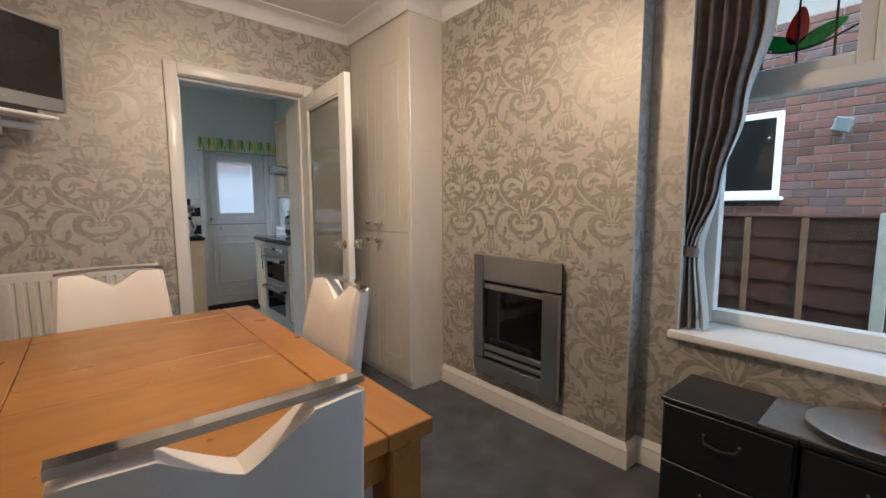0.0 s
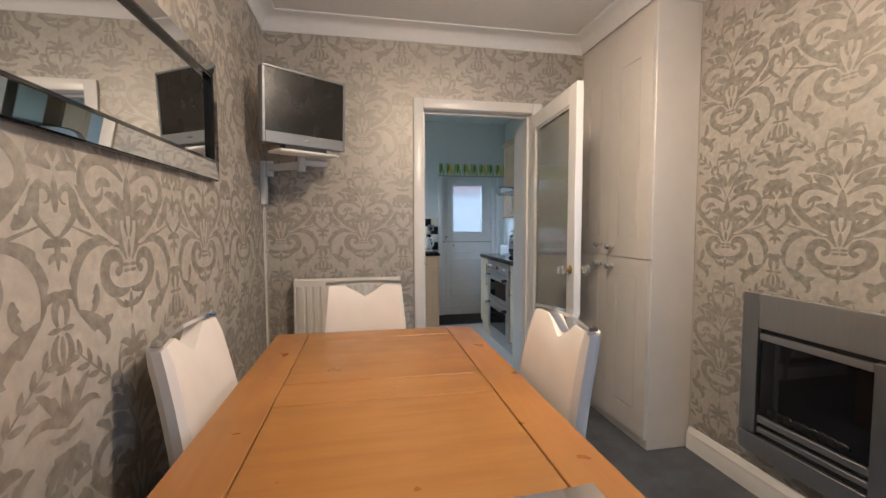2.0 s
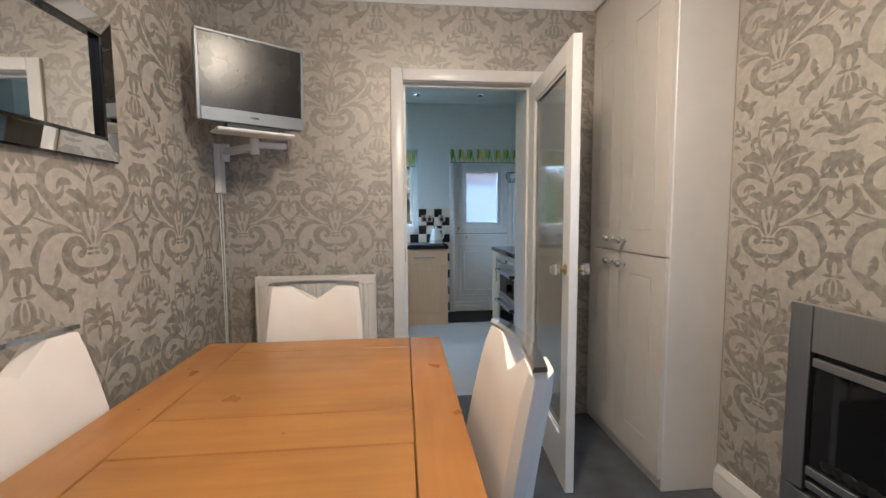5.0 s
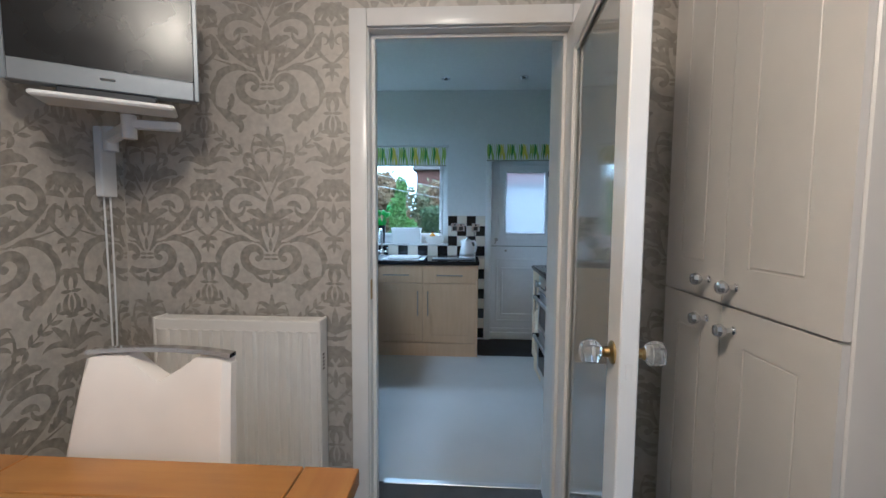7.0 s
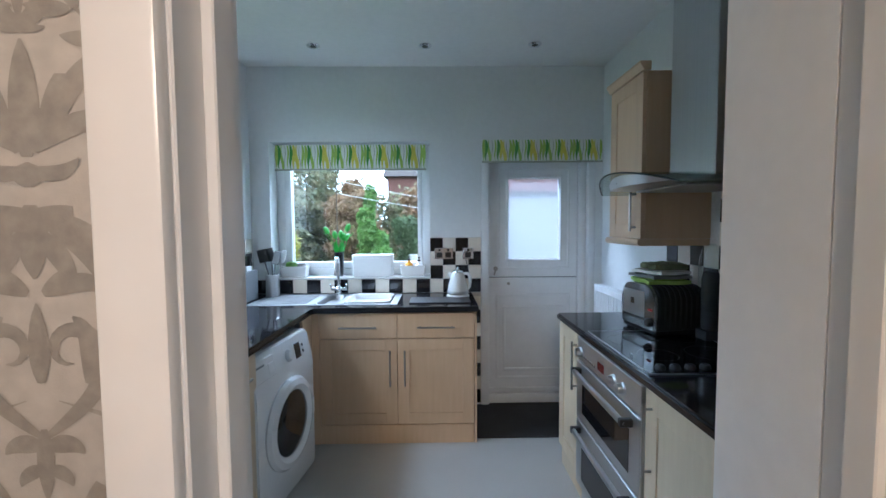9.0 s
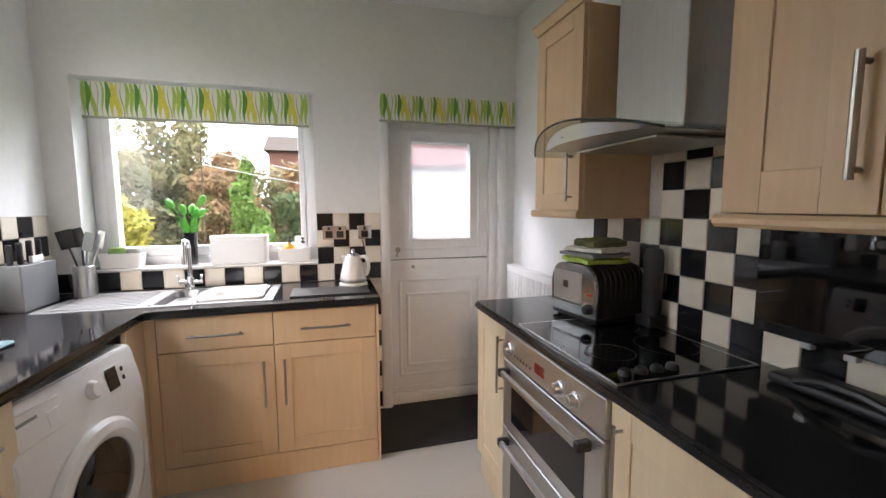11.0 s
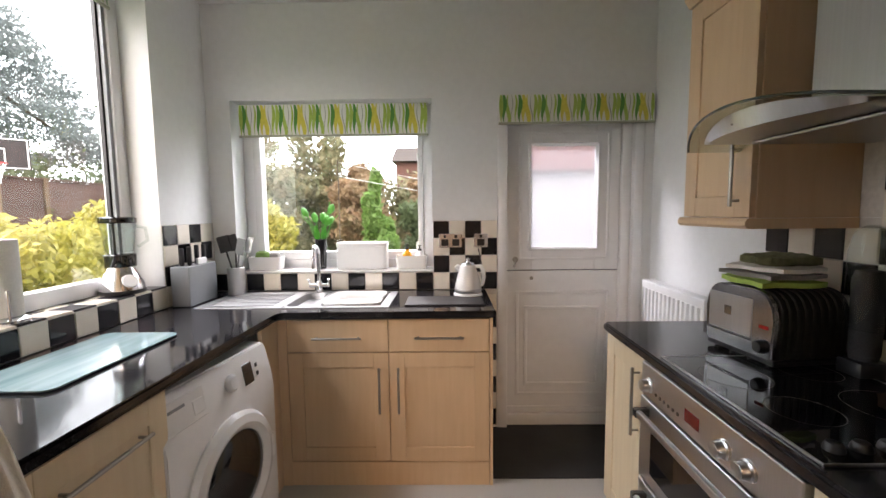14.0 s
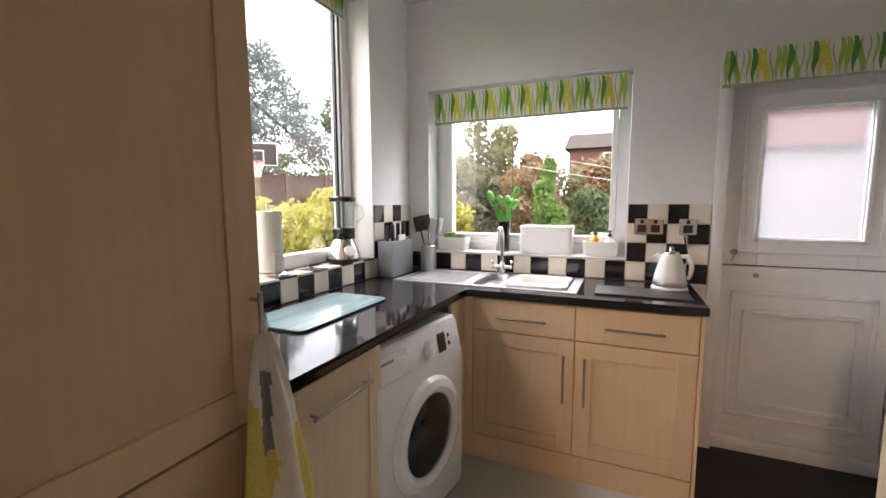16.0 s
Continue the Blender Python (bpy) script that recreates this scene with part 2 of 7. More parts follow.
OAK = material("oiled_oak", (0.41, 0.198, 0.044), 0.33, grain=0.4, grain_scale=5, stain=0.22, stain_scale=3.5, bump=0.10, bump_scale=60, stretch=(0.5, 6.0, 6.0), color2=(0.345, 0.148, 0.033), rough_var=0.06, spread=0.10)
OAK_ALONG = material("oiled_oak_lengthwise", (0.395, 0.185, 0.042), 0.33, grain=0.4, grain_scale=5, stain=0.22, stain_scale=3.5, bump=0.10, bump_scale=60, stretch=(6.0, 0.5, 6.0), color2=(0.34, 0.142, 0.034), rough_var=0.06, spread=0.10)
MAPLE = material("maple_veneer", (0.70, 0.51, 0.325), 0.38, grain=0.16, grain_scale=6, stain=0.10, stain_scale=2.5, bump=0.05, bump_scale=80, stretch=(7.0, 7.0, 0.6), color2=(0.655, 0.465, 0.285), spread=0.05)
MAPLE_PALE = material("pale_maple_veneer", (0.72, 0.60, 0.42), 0.38, grain=0.14, grain_scale=6, stain=0.10, stain_scale=2.5, bump=0.05, bump_scale=80, stretch=(7.0, 7.0, 0.6), color2=(0.675, 0.55, 0.375), spread=0.05)
WORKTOP = material("black_speckled_laminate", (0.009, 0.009, 0.010), 0.075, grain=0.9, grain_scale=240, stain=0.1, color2=(0.026, 0.026, 0.03), rough_var=0.02)
TILE_BLACK = material("black_glazed_tile", (0.010, 0.010, 0.012), 0.12, bump=0.35, bump_scale=22, spread=0.3)
TILE_CREAM = material("cream_glazed_tile", (0.76, 0.70, 0.60), 0.16, grain=0.06, grain_scale=18, bump=0.25, bump_scale=22, spread=0.04)
GROUT = material("pale_grout", (0.62, 0.58, 0.52), 0.9, grain=0.15, grain_scale=60, bump=0.3)
LEATHER = material("white_faux_leather", (0.80, 0.755, 0.71), 0.42, grain=0.04, grain_scale=8, stain=0.06, stain_scale=5, bump=0.25, bump_scale=330)
CHROME = material("polished_chrome", (0.80, 0.80, 0.82), 0.09, 1.0, rough_var=0.03)
STEEL = material("brushed_steel", (0.56, 0.565, 0.57), 0.32, 1.0, grain=0.08, grain_scale=4, stretch=(30.0, 30.0, 0.5), rough_var=0.03)
DARK_CHROME = material("smoky_chrome", (0.30, 0.30, 0.305), 0.20, 1.0, grain=0.1, grain_scale=30, rough_var=0.05)
SINK_STEEL = material("worn_sink_steel", (0.36, 0.365, 0.37), 0.42, 1.0, grain=0.15, grain_scale=14, stretch=(1.0, 30.0, 1.0), rough_var=0.06)
STEEL_FLAT = material("satin_steel", (0.60, 0.60, 0.60), 0.36, 1.0, grain=0.1, grain_scale=14, stretch=(1.0, 30.0, 1.0), rough_var=0.05)
NICKEL = material("brushed_nickel", (0.40, 0.38, 0.35), 0.34, 1.0, grain=0.08, grain_scale=40)
BRASS = material("aged_brass", (0.52, 0.36, 0.14), 0.28, 1.0, grain=0.2, grain_scale=40)
COPPER = material("copper_plate", (0.78, 0.42, 0.28), 0.2, 1.0, grain=0.1, grain_scale=30)
BLACK_GLOSS = material("black_gloss", (0.008, 0.008, 0.009), 0.07, coat=0.5, rough_var=0.02)
BLACK_GLASS = material("black_glass", (0.006, 0.006, 0.007), 0.035, stain=0.1, rough_var=0.015)
BLACK_PLASTIC = material("black_plastic", (0.018, 0.018, 0.019), 0.42, grain=0.2, grain_scale=80, bump=0.1, bump_scale=300)
BLACK_WOOD = material("black_stained_wood", (0.016, 0.016, 0.018), 0.35, grain=0.4, grain_scale=12, stretch=(6, 0.7, 6), stain=0.2, bump=0.06, bump_scale=90)
SCREEN = material("dark_screen", (0.009, 0.008, 0.007), 0.27, stain=0.1, rough_var=0.03)
GREY_PLASTIC = material("silver_grey_plastic", (0.24, 0.255, 0.27), 0.38, 0.3, grain=0.05, grain_scale=60)
WHITE_PLASTIC = material("white_plastic", (0.78, 0.78, 0.77), 0.34, grain=0.03, grain_scale=40, stain=0.03)
UPVC = material("white_upvc", (0.80, 0.81, 0.82), 0.28, grain=0.03, grain_scale=20, stain=0.05, stain_scale=5)
ENAMEL = material("white_enamel", (0.80, 0.80, 0.79), 0.22, grain=0.03, grain_scale=30, stain=0.03)
CERAMIC = material("white_ceramic", (0.80, 0.79, 0.77), 0.14, stain=0.04, stain_scale=8)
RAD_WHITE = material("cream_radiator_enamel", (0.74, 0.71, 0.66), 0.33, grain=0.03, grain_scale=30, stain=0.06, stain_scale=6)
GRILLE = material("dark_grille", (0.10, 0.095, 0.085), 0.6, grain=0.2, grain_scale=60)
MIRROR = material("silvered_mirror", (0.86, 0.87, 0.86), 0.012, 1.0, rough_var=0.004)
CURTAIN = material("taupe_jacquard_curtain", (0.20, 0.150, 0.120), 0.62, grain=0.45, grain_scale=26, stain=0.2, stain_scale=9, bump=0.5, bump_scale=380, sheen=0.35, color2=(0.10, 0.075, 0.062))
LINING = material("curtain_lining", (0.55, 0.54, 0.52), 0.8, grain=0.06, grain_scale=60, bump=0.3, bump_scale=400)
FABRIC_WHITE = material("white_blind_cloth", (0.80, 0.81, 0.76), 0.8, grain=0.05, grain_scale=120, bump=0.35, bump_scale=500)
FABRIC_GREEN = material("green_blind_print", (0.10, 0.32, 0.06), 0.8, grain=0.2, grain_scale=60, bump=0.35, bump_scale=500)
FABRIC_LIME = material("lime_blind_print", (0.42, 0.58, 0.12), 0.8, grain=0.2, grain_scale=60, bump=0.35, bump_scale=500)
FABRIC_YELLOW = material("yellow_blind_print", (0.74, 0.66, 0.10), 0.8, grain=0.2, grain_scale=60, bump=0.35, bump_scale=500)
FABRIC_STONE = material("stone_blind_print", (0.40, 0.42, 0.34), 0.8, grain=0.2, grain_scale=60)
TOWEL_WHITE = material("white_terry_cotton", (0.78, 0.76, 0.70), 0.95, grain=0.1, grain_scale=150, bump=0.9, bump_scale=380)
TOWEL_YELLOW = material("yellow_terry_cotton", (0.72, 0.62, 0.16), 0.95, grain=0.2, grain_scale=150, bump=0.9, bump_scale=380)
TOWEL_GREY = material("grey_terry_cotton", (0.27, 0.26, 0.24), 0.95, grain=0.2, grain_scale=150, bump=0.9, bump_scale=380)
GLASS = clear_glass("window_glass")
GLASS_JUG = clear_glass("clear_jug_glass", (0.9, 0.93, 0.92))
FROSTED = clear_glass("obscure_glass", (0.54, 0.56, 0.58), frost=0.32, wave=0.9, milk=0.16, diffuse=True)
# milk here is pale colour standing in for the kitchen reflected in the pane
RIPPLE = clear_glass("reeded_door_glass", (0.80, 0.80, 0.76), frost=0.07, wave=0.06, milk=0.34, shine=1.7)
HOOD_GLASS = clear_glass("smoked_hood_glass", (0.80, 0.84, 0.82), shine=0.45)
HOOD_EDGE = material("dark_glass_edge", (0.02, 0.035, 0.032), 0.1, stain=0.1)
CRYSTAL = material("crystal_knob_glass", (0.95, 0.95, 0.94), 0.02)
GLINT = material("mirror_backed_crystal", (0.62, 0.62, 0.62), 0.07, 0.75, rough_var=0.02)
CRYSTAL.node_tree.nodes["Principled BSDF"].inputs["Transmission Weight"].default_value = 0.9
BOARD_GLASS = material("teal_glass_board", (0.15, 0.26, 0.28), 0.14, grain=0.35, grain_scale=5, stretch=(6, 0.6, 6), color2=(0.28, 0.39, 0.41))
BRICK = material("red_brick", (0.20, 0.090, 0.070), 0.9, grain=0.35, grain_scale=40, stain=0.3, stain_scale=5, bump=0.7, bump_scale=120, spread=0.35)
BRICK_BLUE = material("purple_brick", (0.16, 0.095, 0.09), 0.9, grain=0.35, grain_scale=40, stain=0.3, stain_scale=5, bump=0.7, bump_scale=120, spread=0.3)
MORTAR = material("grey_mortar", (0.33, 0.30, 0.27), 0.95, grain=0.25, grain_scale=60, bump=0.6)
FENCE_WOOD = material("red_brown_fence_stain", (0.13, 0.060, 0.046), 0.85, grain=0.4, grain_scale=10, stretch=(6, 0.8, 8), stain=0.3, bump=0.5, bump_scale=70, spread=0.15)
FENCE_POST = material("tan_fence_batten", (0.19, 0.11, 0.055), 0.85, grain=0.35, grain_scale=12, stretch=(6, 6, 0.8), stain=0.2, bump=0.4, bump_scale=70)
GRASS = material("lawn_grass", (0.07, 0.13, 0.03), 0.95, grain=0.6, grain_scale=14, stain=0.4, stain_scale=0.5, bump=1.0, bump_scale=90, color2=(0.035, 0.075, 0.018))
BARK = material("tree_bark", (0.10, 0.075, 0.055), 0.95, grain=0.5, grain_scale=25, bump=1.0, bump_scale=60)
ROOF_TILE = material("brown_roof_tile", (0.065, 0.046, 0.038), 0.85, grain=0.4, grain_scale=18, stain=0.3, bump=0.7, bump_scale=40)
CONCRETE = material("pale_concrete", (0.42, 0.41, 0.38), 0.9, grain=0.2, grain_scale=30, stain=0.2, bump=0.4)


def leaf_material(name, a, b):
    mat = material(name, a, 0.55, grain=0.8, grain_scale=3.0, color2=b)
    nd, ln = mat.node_tree.nodes, mat.node_tree.links
    geo, hs, mr = nd.new("ShaderNodeNewGeometry"), nd.new("ShaderNodeHueSaturation"), nd.new("ShaderNodeMapRange")
    bsdf = nd["Principled BSDF"]
    src = bsdf.inputs["Base Color"].links[0].from_socket
    mr.inputs[3].default_value, mr.inputs[4].default_value = 0.75, 1.28
    ln.new(geo.outputs["Random Per Island"], mr.inputs[0]), ln.new(mr.outputs[0], hs.inputs["Value"])
    ln.new(src, hs.inputs["Color"]), ln.new(hs.outputs[0], bsdf.inputs["Base Color"])
    through_light, both = nd.new("ShaderNodeBsdfTranslucent"), nd.new("ShaderNodeMixShader")
    both.inputs[0].default_value = 0.45
    ln.new(hs.outputs[0], through_light.inputs["Color"])
    ln.new(bsdf.outputs[0], both.inputs[1]), ln.new(through_light.outputs[0], both.inputs[2])
    ln.new(both.outputs[0], nd["Material Output"].inputs[0])
    return mat


LEAF_YELLOW = leaf_material("yellow_leaves", (0.45, 0.39, 0.09), (0.34, 0.33, 0.075))
LEAF_GREEN = leaf_material("green_leaves", (0.135, 0.175, 0.085), (0.10, 0.14, 0.07))
LEAF_LIGHT = leaf_material("light_green_leaves", (0.17, 0.29, 0.07), (0.13, 0.23, 0.06))
LEAF_RUST = leaf_material("rust_leaves", (0.29, 0.165, 0.10), (0.22, 0.17, 0.09))
LEAF_BLUE = leaf_material("blue_green_needles", (0.21, 0.24, 0.235), (0.17, 0.20, 0.19))
LEAF_MIXED = leaf_material("turning_leaves", (0.25, 0.20, 0.115), (0.17, 0.20, 0.105))
STEM_GREEN = material("bright_green_stems", (0.09, 0.42, 0.05), 0.5, grain=0.3, grain_scale=40)


# ---- the rooms ----
def slab(bm, front, back, nu, nv):
    """A soft sheet with thickness: two grids of points and the rim between them."""
    grids = []
    for f in (front, back):
        grids.append([[bm.verts.new(f(i / nu, j / nv)) for j in range(nv + 1)] for i in range(nu + 1)])
    a, b = grids
    for i in range(nu):
        for j in range(nv):
            bm.faces.new((a[i][j], a[i + 1][j], a[i + 1][j + 1], a[i][j + 1]))
            bm.faces.new((b[i][j], b[i][j + 1], b[i + 1][j + 1], b[i + 1][j]))
    for i in range(nu):
        for j in (0, nv):
            bm.faces.new((a[i][j], b[i][j], b[i + 1][j], a[i + 1][j]))
    for j in range(nv):
        for i in (0, nu):
            bm.faces.new((a[i][j], a[i][j + 1], b[i][j + 1], b[i][j]))
    return bm


def wall(name, pieces, mat, label):
    bm = bmesh.new()
    for p in pieces:
        box(bm, *p)
    return solid(name, bm, mat, label, "wall", "structure")


W, E, TOP = -0.458, 1.975, 2.57           # dining room: west wall, chimney breast, ceiling
KW, KE, KN, KTOP = -0.66, 2.10, 2.855, 2.68   # kitchen: west, east, north walls, ceiling
DL, DR, DH = 0.55, 1.31, 2.045            # doorway: sides and head

solid("floor_dining", B(-0.75, 2.6, -4.45, 0.36, -0.12, 0.0), CARPET, "dark slate grey cut pile carpet", "floor", "structure")
solid("floor_kitchen", B(-0.95, 2.6, 0.364, 3.1, -0.12, 0.0), VINYL, "pale grey smooth vinyl floor", "floor", "structure")
solid("threshold_strip", B(DL - 0.02, DR + 0.02, 0.345, 0.38, 0.0, 0.006, 0.002), STEEL_FLAT, "thin metal carpet edging strip in the doorway", "threshold", "structure")
wall_west = wall("wall_west", [(W - 0.14, W, -4.45, 0.06, 0, TOP)], PAPER, "silver grey damask papered wall")
wall_north = wall("wall_north", [(W, DL - 0.03, 0, 0.06, 0, TOP), (DR + 0.03, 2.5, 0, 0.06, 0, TOP), (DL - 0.03, DR + 0.03, 0, 0.06, DH + 0.03, TOP)], PAPER, "silver grey damask papered wall with a doorway")
wall_breast = wall("wall_chimney_breast", [(E, 2.5, -2.11, 0.0, 0, TOP)], PAPER, "silver damask papered chimney breast")
WY0, WY1, WZ0, WZ1 = -3.95, -2.275, 0.675, 2.33
wall_east = wall("wall_east", [(2.08, 2.42, -4.45, -2.112, 0, WZ0), (2.08, 2.42, -4.45, -2.112, WZ1, TOP), (2.08, 2.42, WY1, -2.112, WZ0, WZ1), (2.08, 2.42, -4.45, WY0, WZ0, WZ1)], PAPER, "silver damask papered wall round a window")
wall("wall_south", [(W - 0.14, 2.42, -4.6, -4.45, 0, TOP)], PAPER, "plain silver papered wall")
solid("ceiling_dining", B(W - 0.14, 2.5, -4.6, 0.06, TOP, TOP + 0.12), CEILING, "white painted plaster ceiling", "ceiling", "structure")
wall("wall_kitchen_south", [(KW - 0.28, DL - 0.03, 0.064, 0.125, 0, KTOP), (DR + 0.03, 2.4, 0.064, 0.125, 0, KTOP), (DL - 0.03, DR + 0.03, 0.064, 0.125, DH + 0.03, KTOP)], KITCHEN_WALL, "white painted kitchen wall with a doorway")
wall("wall_kitchen_nib", [(DR, 2.1, 0.128, 0.335, 0, KTOP)], KITCHEN_WALL, "white painted short wall beside the doorway")
LY0, LY1, LZ0, LZ1 = 0.95, 2.385, 1.03, 2.52
wall("wall_kitchen_west", [(KW - 0.28, KW, 0.125, 3.1, 0, LZ0), (KW - 0.28, KW, 0.125, 3.1, LZ1, KTOP), (KW - 0.28, KW, 0.125, LY0, LZ0, LZ1), (KW - 0.28, KW, LY1, 3.1, LZ0, LZ1)], KITCHEN_WALL, "white painted kitchen wall with a tall window")
NX0, NX1, NZ0, NZ1 = -0.51, 0.735, 1.04, 2.11
BX0, BX1, BZ1 = 1.141, 2.045, 2.09
wall("wall_kitchen_north", [(KW, NX0, KN, KN + 0.26, 0, KTOP), (NX0, NX1, KN, KN + 0.26, 0, NZ0), (NX0, NX1, KN, KN + 0.26, NZ1, KTOP), (NX1, BX0, KN, KN + 0.26, 0, KTOP),
                            (BX0, BX1, KN, KN + 0.26, BZ1, KTOP), (BX1, 2.4, KN, KN + 0.26, 0, KTOP)], KITCHEN_WALL, "white painted kitchen wall with window and back door")
wall("wall_kitchen_east", [(KE, 2.4, 0.128, KN, 0, KTOP)], KITCHEN_WALL, "white painted kitchen side wall")
solid("ceiling_kitchen", B(KW - 0.28, 2.5, 0.064, KN + 0.26, KTOP, KTOP + 0.12), CEILING, "white painted kitchen ceiling", "ceiling", "structure")

LOOP = [(2.08, -4.45), (2.08, -2.11), (E, -2.11), (E, -0.77), (1.69, -0.77), (1.69, 0.0), (W, 0.0), (W, -4.45)]
COVE = [(0.0, TOP - 0.095), (0.008, TOP - 0.095), (0.012, TOP - 0.08)] + [(0.012 + 0.073 * (1 - math.cos(a)), TOP - 0.08 + 0.066 * math.sin(a)) for a in (radians(d) for d in (15, 30, 45, 60, 75, 90))] + [(0.10, TOP - 0.008), (0.10, TOP), (0.0, TOP)]
solid("coving", sweep(bmesh.new(), LOOP, COVE, closed=True), CEILING, "white plaster coving with a concave profile", "coving", "structure")
SKIRT = [(0, 0), (0.022, 0), (0.022, 0.075), (0.019, 0.085), (0.021, 0.093), (0.016, 0.105), (0.008, 0.118), (0.006, 0.124), (0, 0.124)]
solid("baseboard", sweep(bmesh.new(), [(2.08, -4.45), (2.08, -2.11), (E, -2.11), (E, -0.773)], SKIRT), GLOSS_WHITE, "white moulded skirting round the chimney breast", "baseboard", "structure")
solid("baseboard_north", sweep(bmesh.new(), [(DL - 0.072, 0.0), (W, 0.0), (W, -4.45)], SKIRT), GLOSS_WHITE, "white moulded skirting board", "baseboard", "structure")

# doorway: lining, stops and architrave
frame_door = thing("door_1_frame", (0.93, 0.0, 0.0), "white gloss painted door frame with moulded architrave", "door frame", kind="structure")
for nm, a in (("lining", (DL - 0.03, DL, -0.004, 0.13, 0, DH)), ("lining", (DR, DR + 0.03, -0.004, 0.126, 0, DH)), ("lining", (DL - 0.03, DR + 0.03, -0.004, 0.13, DH, DH + 0.03)),
              ("door_stop", (DL, DL + 0.014, 0.045, 0.085, 0, DH - 0.014)), ("door_stop", (DR - 0.014, DR, 0.045, 0.085, 0, DH - 0.014)), ("door_stop", (DL, DR, 0.045, 0.085, DH - 0.014, DH))):
    part(nm, B(*a, bev=0.002), GLOSS_WHITE, frame_door)
for nm, a in (("architrave", (DL - 0.072, DL - 0.004, -0.022, 0.0, 0, DH + 0.072)), ("architrave", (DR + 0.004, DR + 0.072, -0.022, 0.0, 0, DH + 0.072)), ("architrave", (DL - 0.004, DR + 0.004, -0.022, 0.0, DH + 0.004, DH + 0.072))):
    ob = part(nm, B(*a, bev=0.006, seg=2), GLOSS_WHITE, frame_door)
part("strike_plate", B(DL + 0.0, DL + 0.003, 0.005, 0.03, 1.0, 1.08, bev=0.001), BRASS, frame_door, "small brass strike plate")

# the glazed door, standing open into the dining room
leaf = thing("door_1", (1.31, -0.385, 0.008), "white panel door with reeded glass, standing open", "door", kind="structure")
LX0, LX1 = 1.308, 1.348
PX = (LX0 + LX1) / 2
for nm, a in (("stile", (LX0, LX1, -0.745, -0.650, 0.008, 2.03)), ("stile", (LX0, LX1, -0.092, -0.012, 0.008, 2.03)),
              ("rail", (LX0, LX1, -0.650, -0.092, 1.93, 2.03)), ("rail", (LX0, LX1, -0.650, -0.092, 0.008, 0.24))):
    part(nm, B(*a, bev=0.003), GLOSS_WHITE, leaf)
part("glass_pane", B(PX - 0.003, PX + 0.003, -0.652, -0.090, 0.238, 1.932), RIPPLE, leaf, "reeded obscure glass pane")
for sx in (LX0 + 0.006, LX1 - 0.012):
    bm = bmesh.new()
    for a in ((sx, sx + 0.006, -0.650, -0.636, 0.24, 1.93), (sx, sx + 0.006, -0.106, -0.092, 0.24, 1.93), (sx, sx + 0.006, -0.636, -0.106, 1.916, 1.93), (sx, sx + 0.006, -0.636, -0.106, 0.24, 0.254)):
        box(bm, *a, bev=0.002)
    part("glazing_bead", bm, GLOSS_WHITE, leaf)


def crystal_knob(parent, at, direction, r, rose):
    turn = Vector(direction).to_track_quat("Z", "Y").to_matrix().to_4x4()
    stem = part("knob", lathe(bmesh.new(), [(rose, 0), (rose, 0.004), (rose * 0.8, 0.007), (r * 0.42, 0.009), (r * 0.36, 0.02), (r * 0.5, 0.026)], at, 16, turn), BRASS if rose > 0.02 else CHROME, parent)
    part("crystal", lathe(bmesh.new(), [(r * 0.5, 0.026), (r * 0.92, 0.026 + r * 0.42), (r, 0.026 + r * 0.85), (r * 0.8, 0.026 + r * 1.35), (r * 0.42, 0.026 + r * 1.5)], at, 8, turn), CRYSTAL if rose > 0.02 else GLINT, stem, "faceted clear glass", smooth=False)


crystal_knob(leaf, (LX0, -0.697, 1.03), (-1, 0, 0), 0.030, 0.026)
crystal_knob(leaf, (LX1, -0.697, 1.03), (1, 0, 0), 0.030, 0.026)
part("latch_plate", B(PX - 0.007, PX + 0.007, -0.7465, -0.744, 0.985, 1.02, bev=0.0008), GLOSS_WHITE, leaf)
for z in (0.25, 1.02, 1.8):
    part("hinge", R((1.349, -0.012, z - 0.04), (1.349, -0.012, z + 0.04), 0.006), BRASS, leaf)
hinge = Matrix.Translation((1.349, -0.012, 0))
leaf.matrix_basis = hinge @ Matrix.Rotation(radians(-4), 4, "Z") @ hinge.inverted() @ leaf.matrix_basis

# built-in cupboard in the alcove
cup = thing("fitted_cupboard", (1.84, -0.385, 0.0), "ivory painted fitted alcove cupboard with crystal knobs", "cupboard")
part("carcass", B(1.702, E - 0.001, -0.768, -0.001, 0.0, TOP - 0.002, bev=0.004), CUPBOARD, cup)


def routed_door(name, y0, y1, z0, z1, inset_y, inset_z0, inset_z1, knob):
    bm = bmesh.new()
    box(bm, 1.6885, 1.7005, y0, y1, z0, z1)
    a, b, c, d = y0 + inset_y, y1 - inset_y, z0 + inset_z0, z1 - inset_z1
    g = 0.006
    ob = part(name, bm, CUPBOARD, cup)
    for nm, p in (("rail", (y0, y1, z0, c)), ("rail", (y0, y1, d, z1)), ("stile", (y0, a, c, d)), ("stile", (b, y1, c, d))):
        part(nm, B(1.684, 1.6884, *p), CUPBOARD, ob)
    part("field", B(1.6842, 1.6884, a + g, b - g, c + g, d - g, bev=0.0015), CUPBOARD, ob)
    crystal_knob(ob, (1.684, *knob), (-1, 0, 0), 0.020, 0.012)


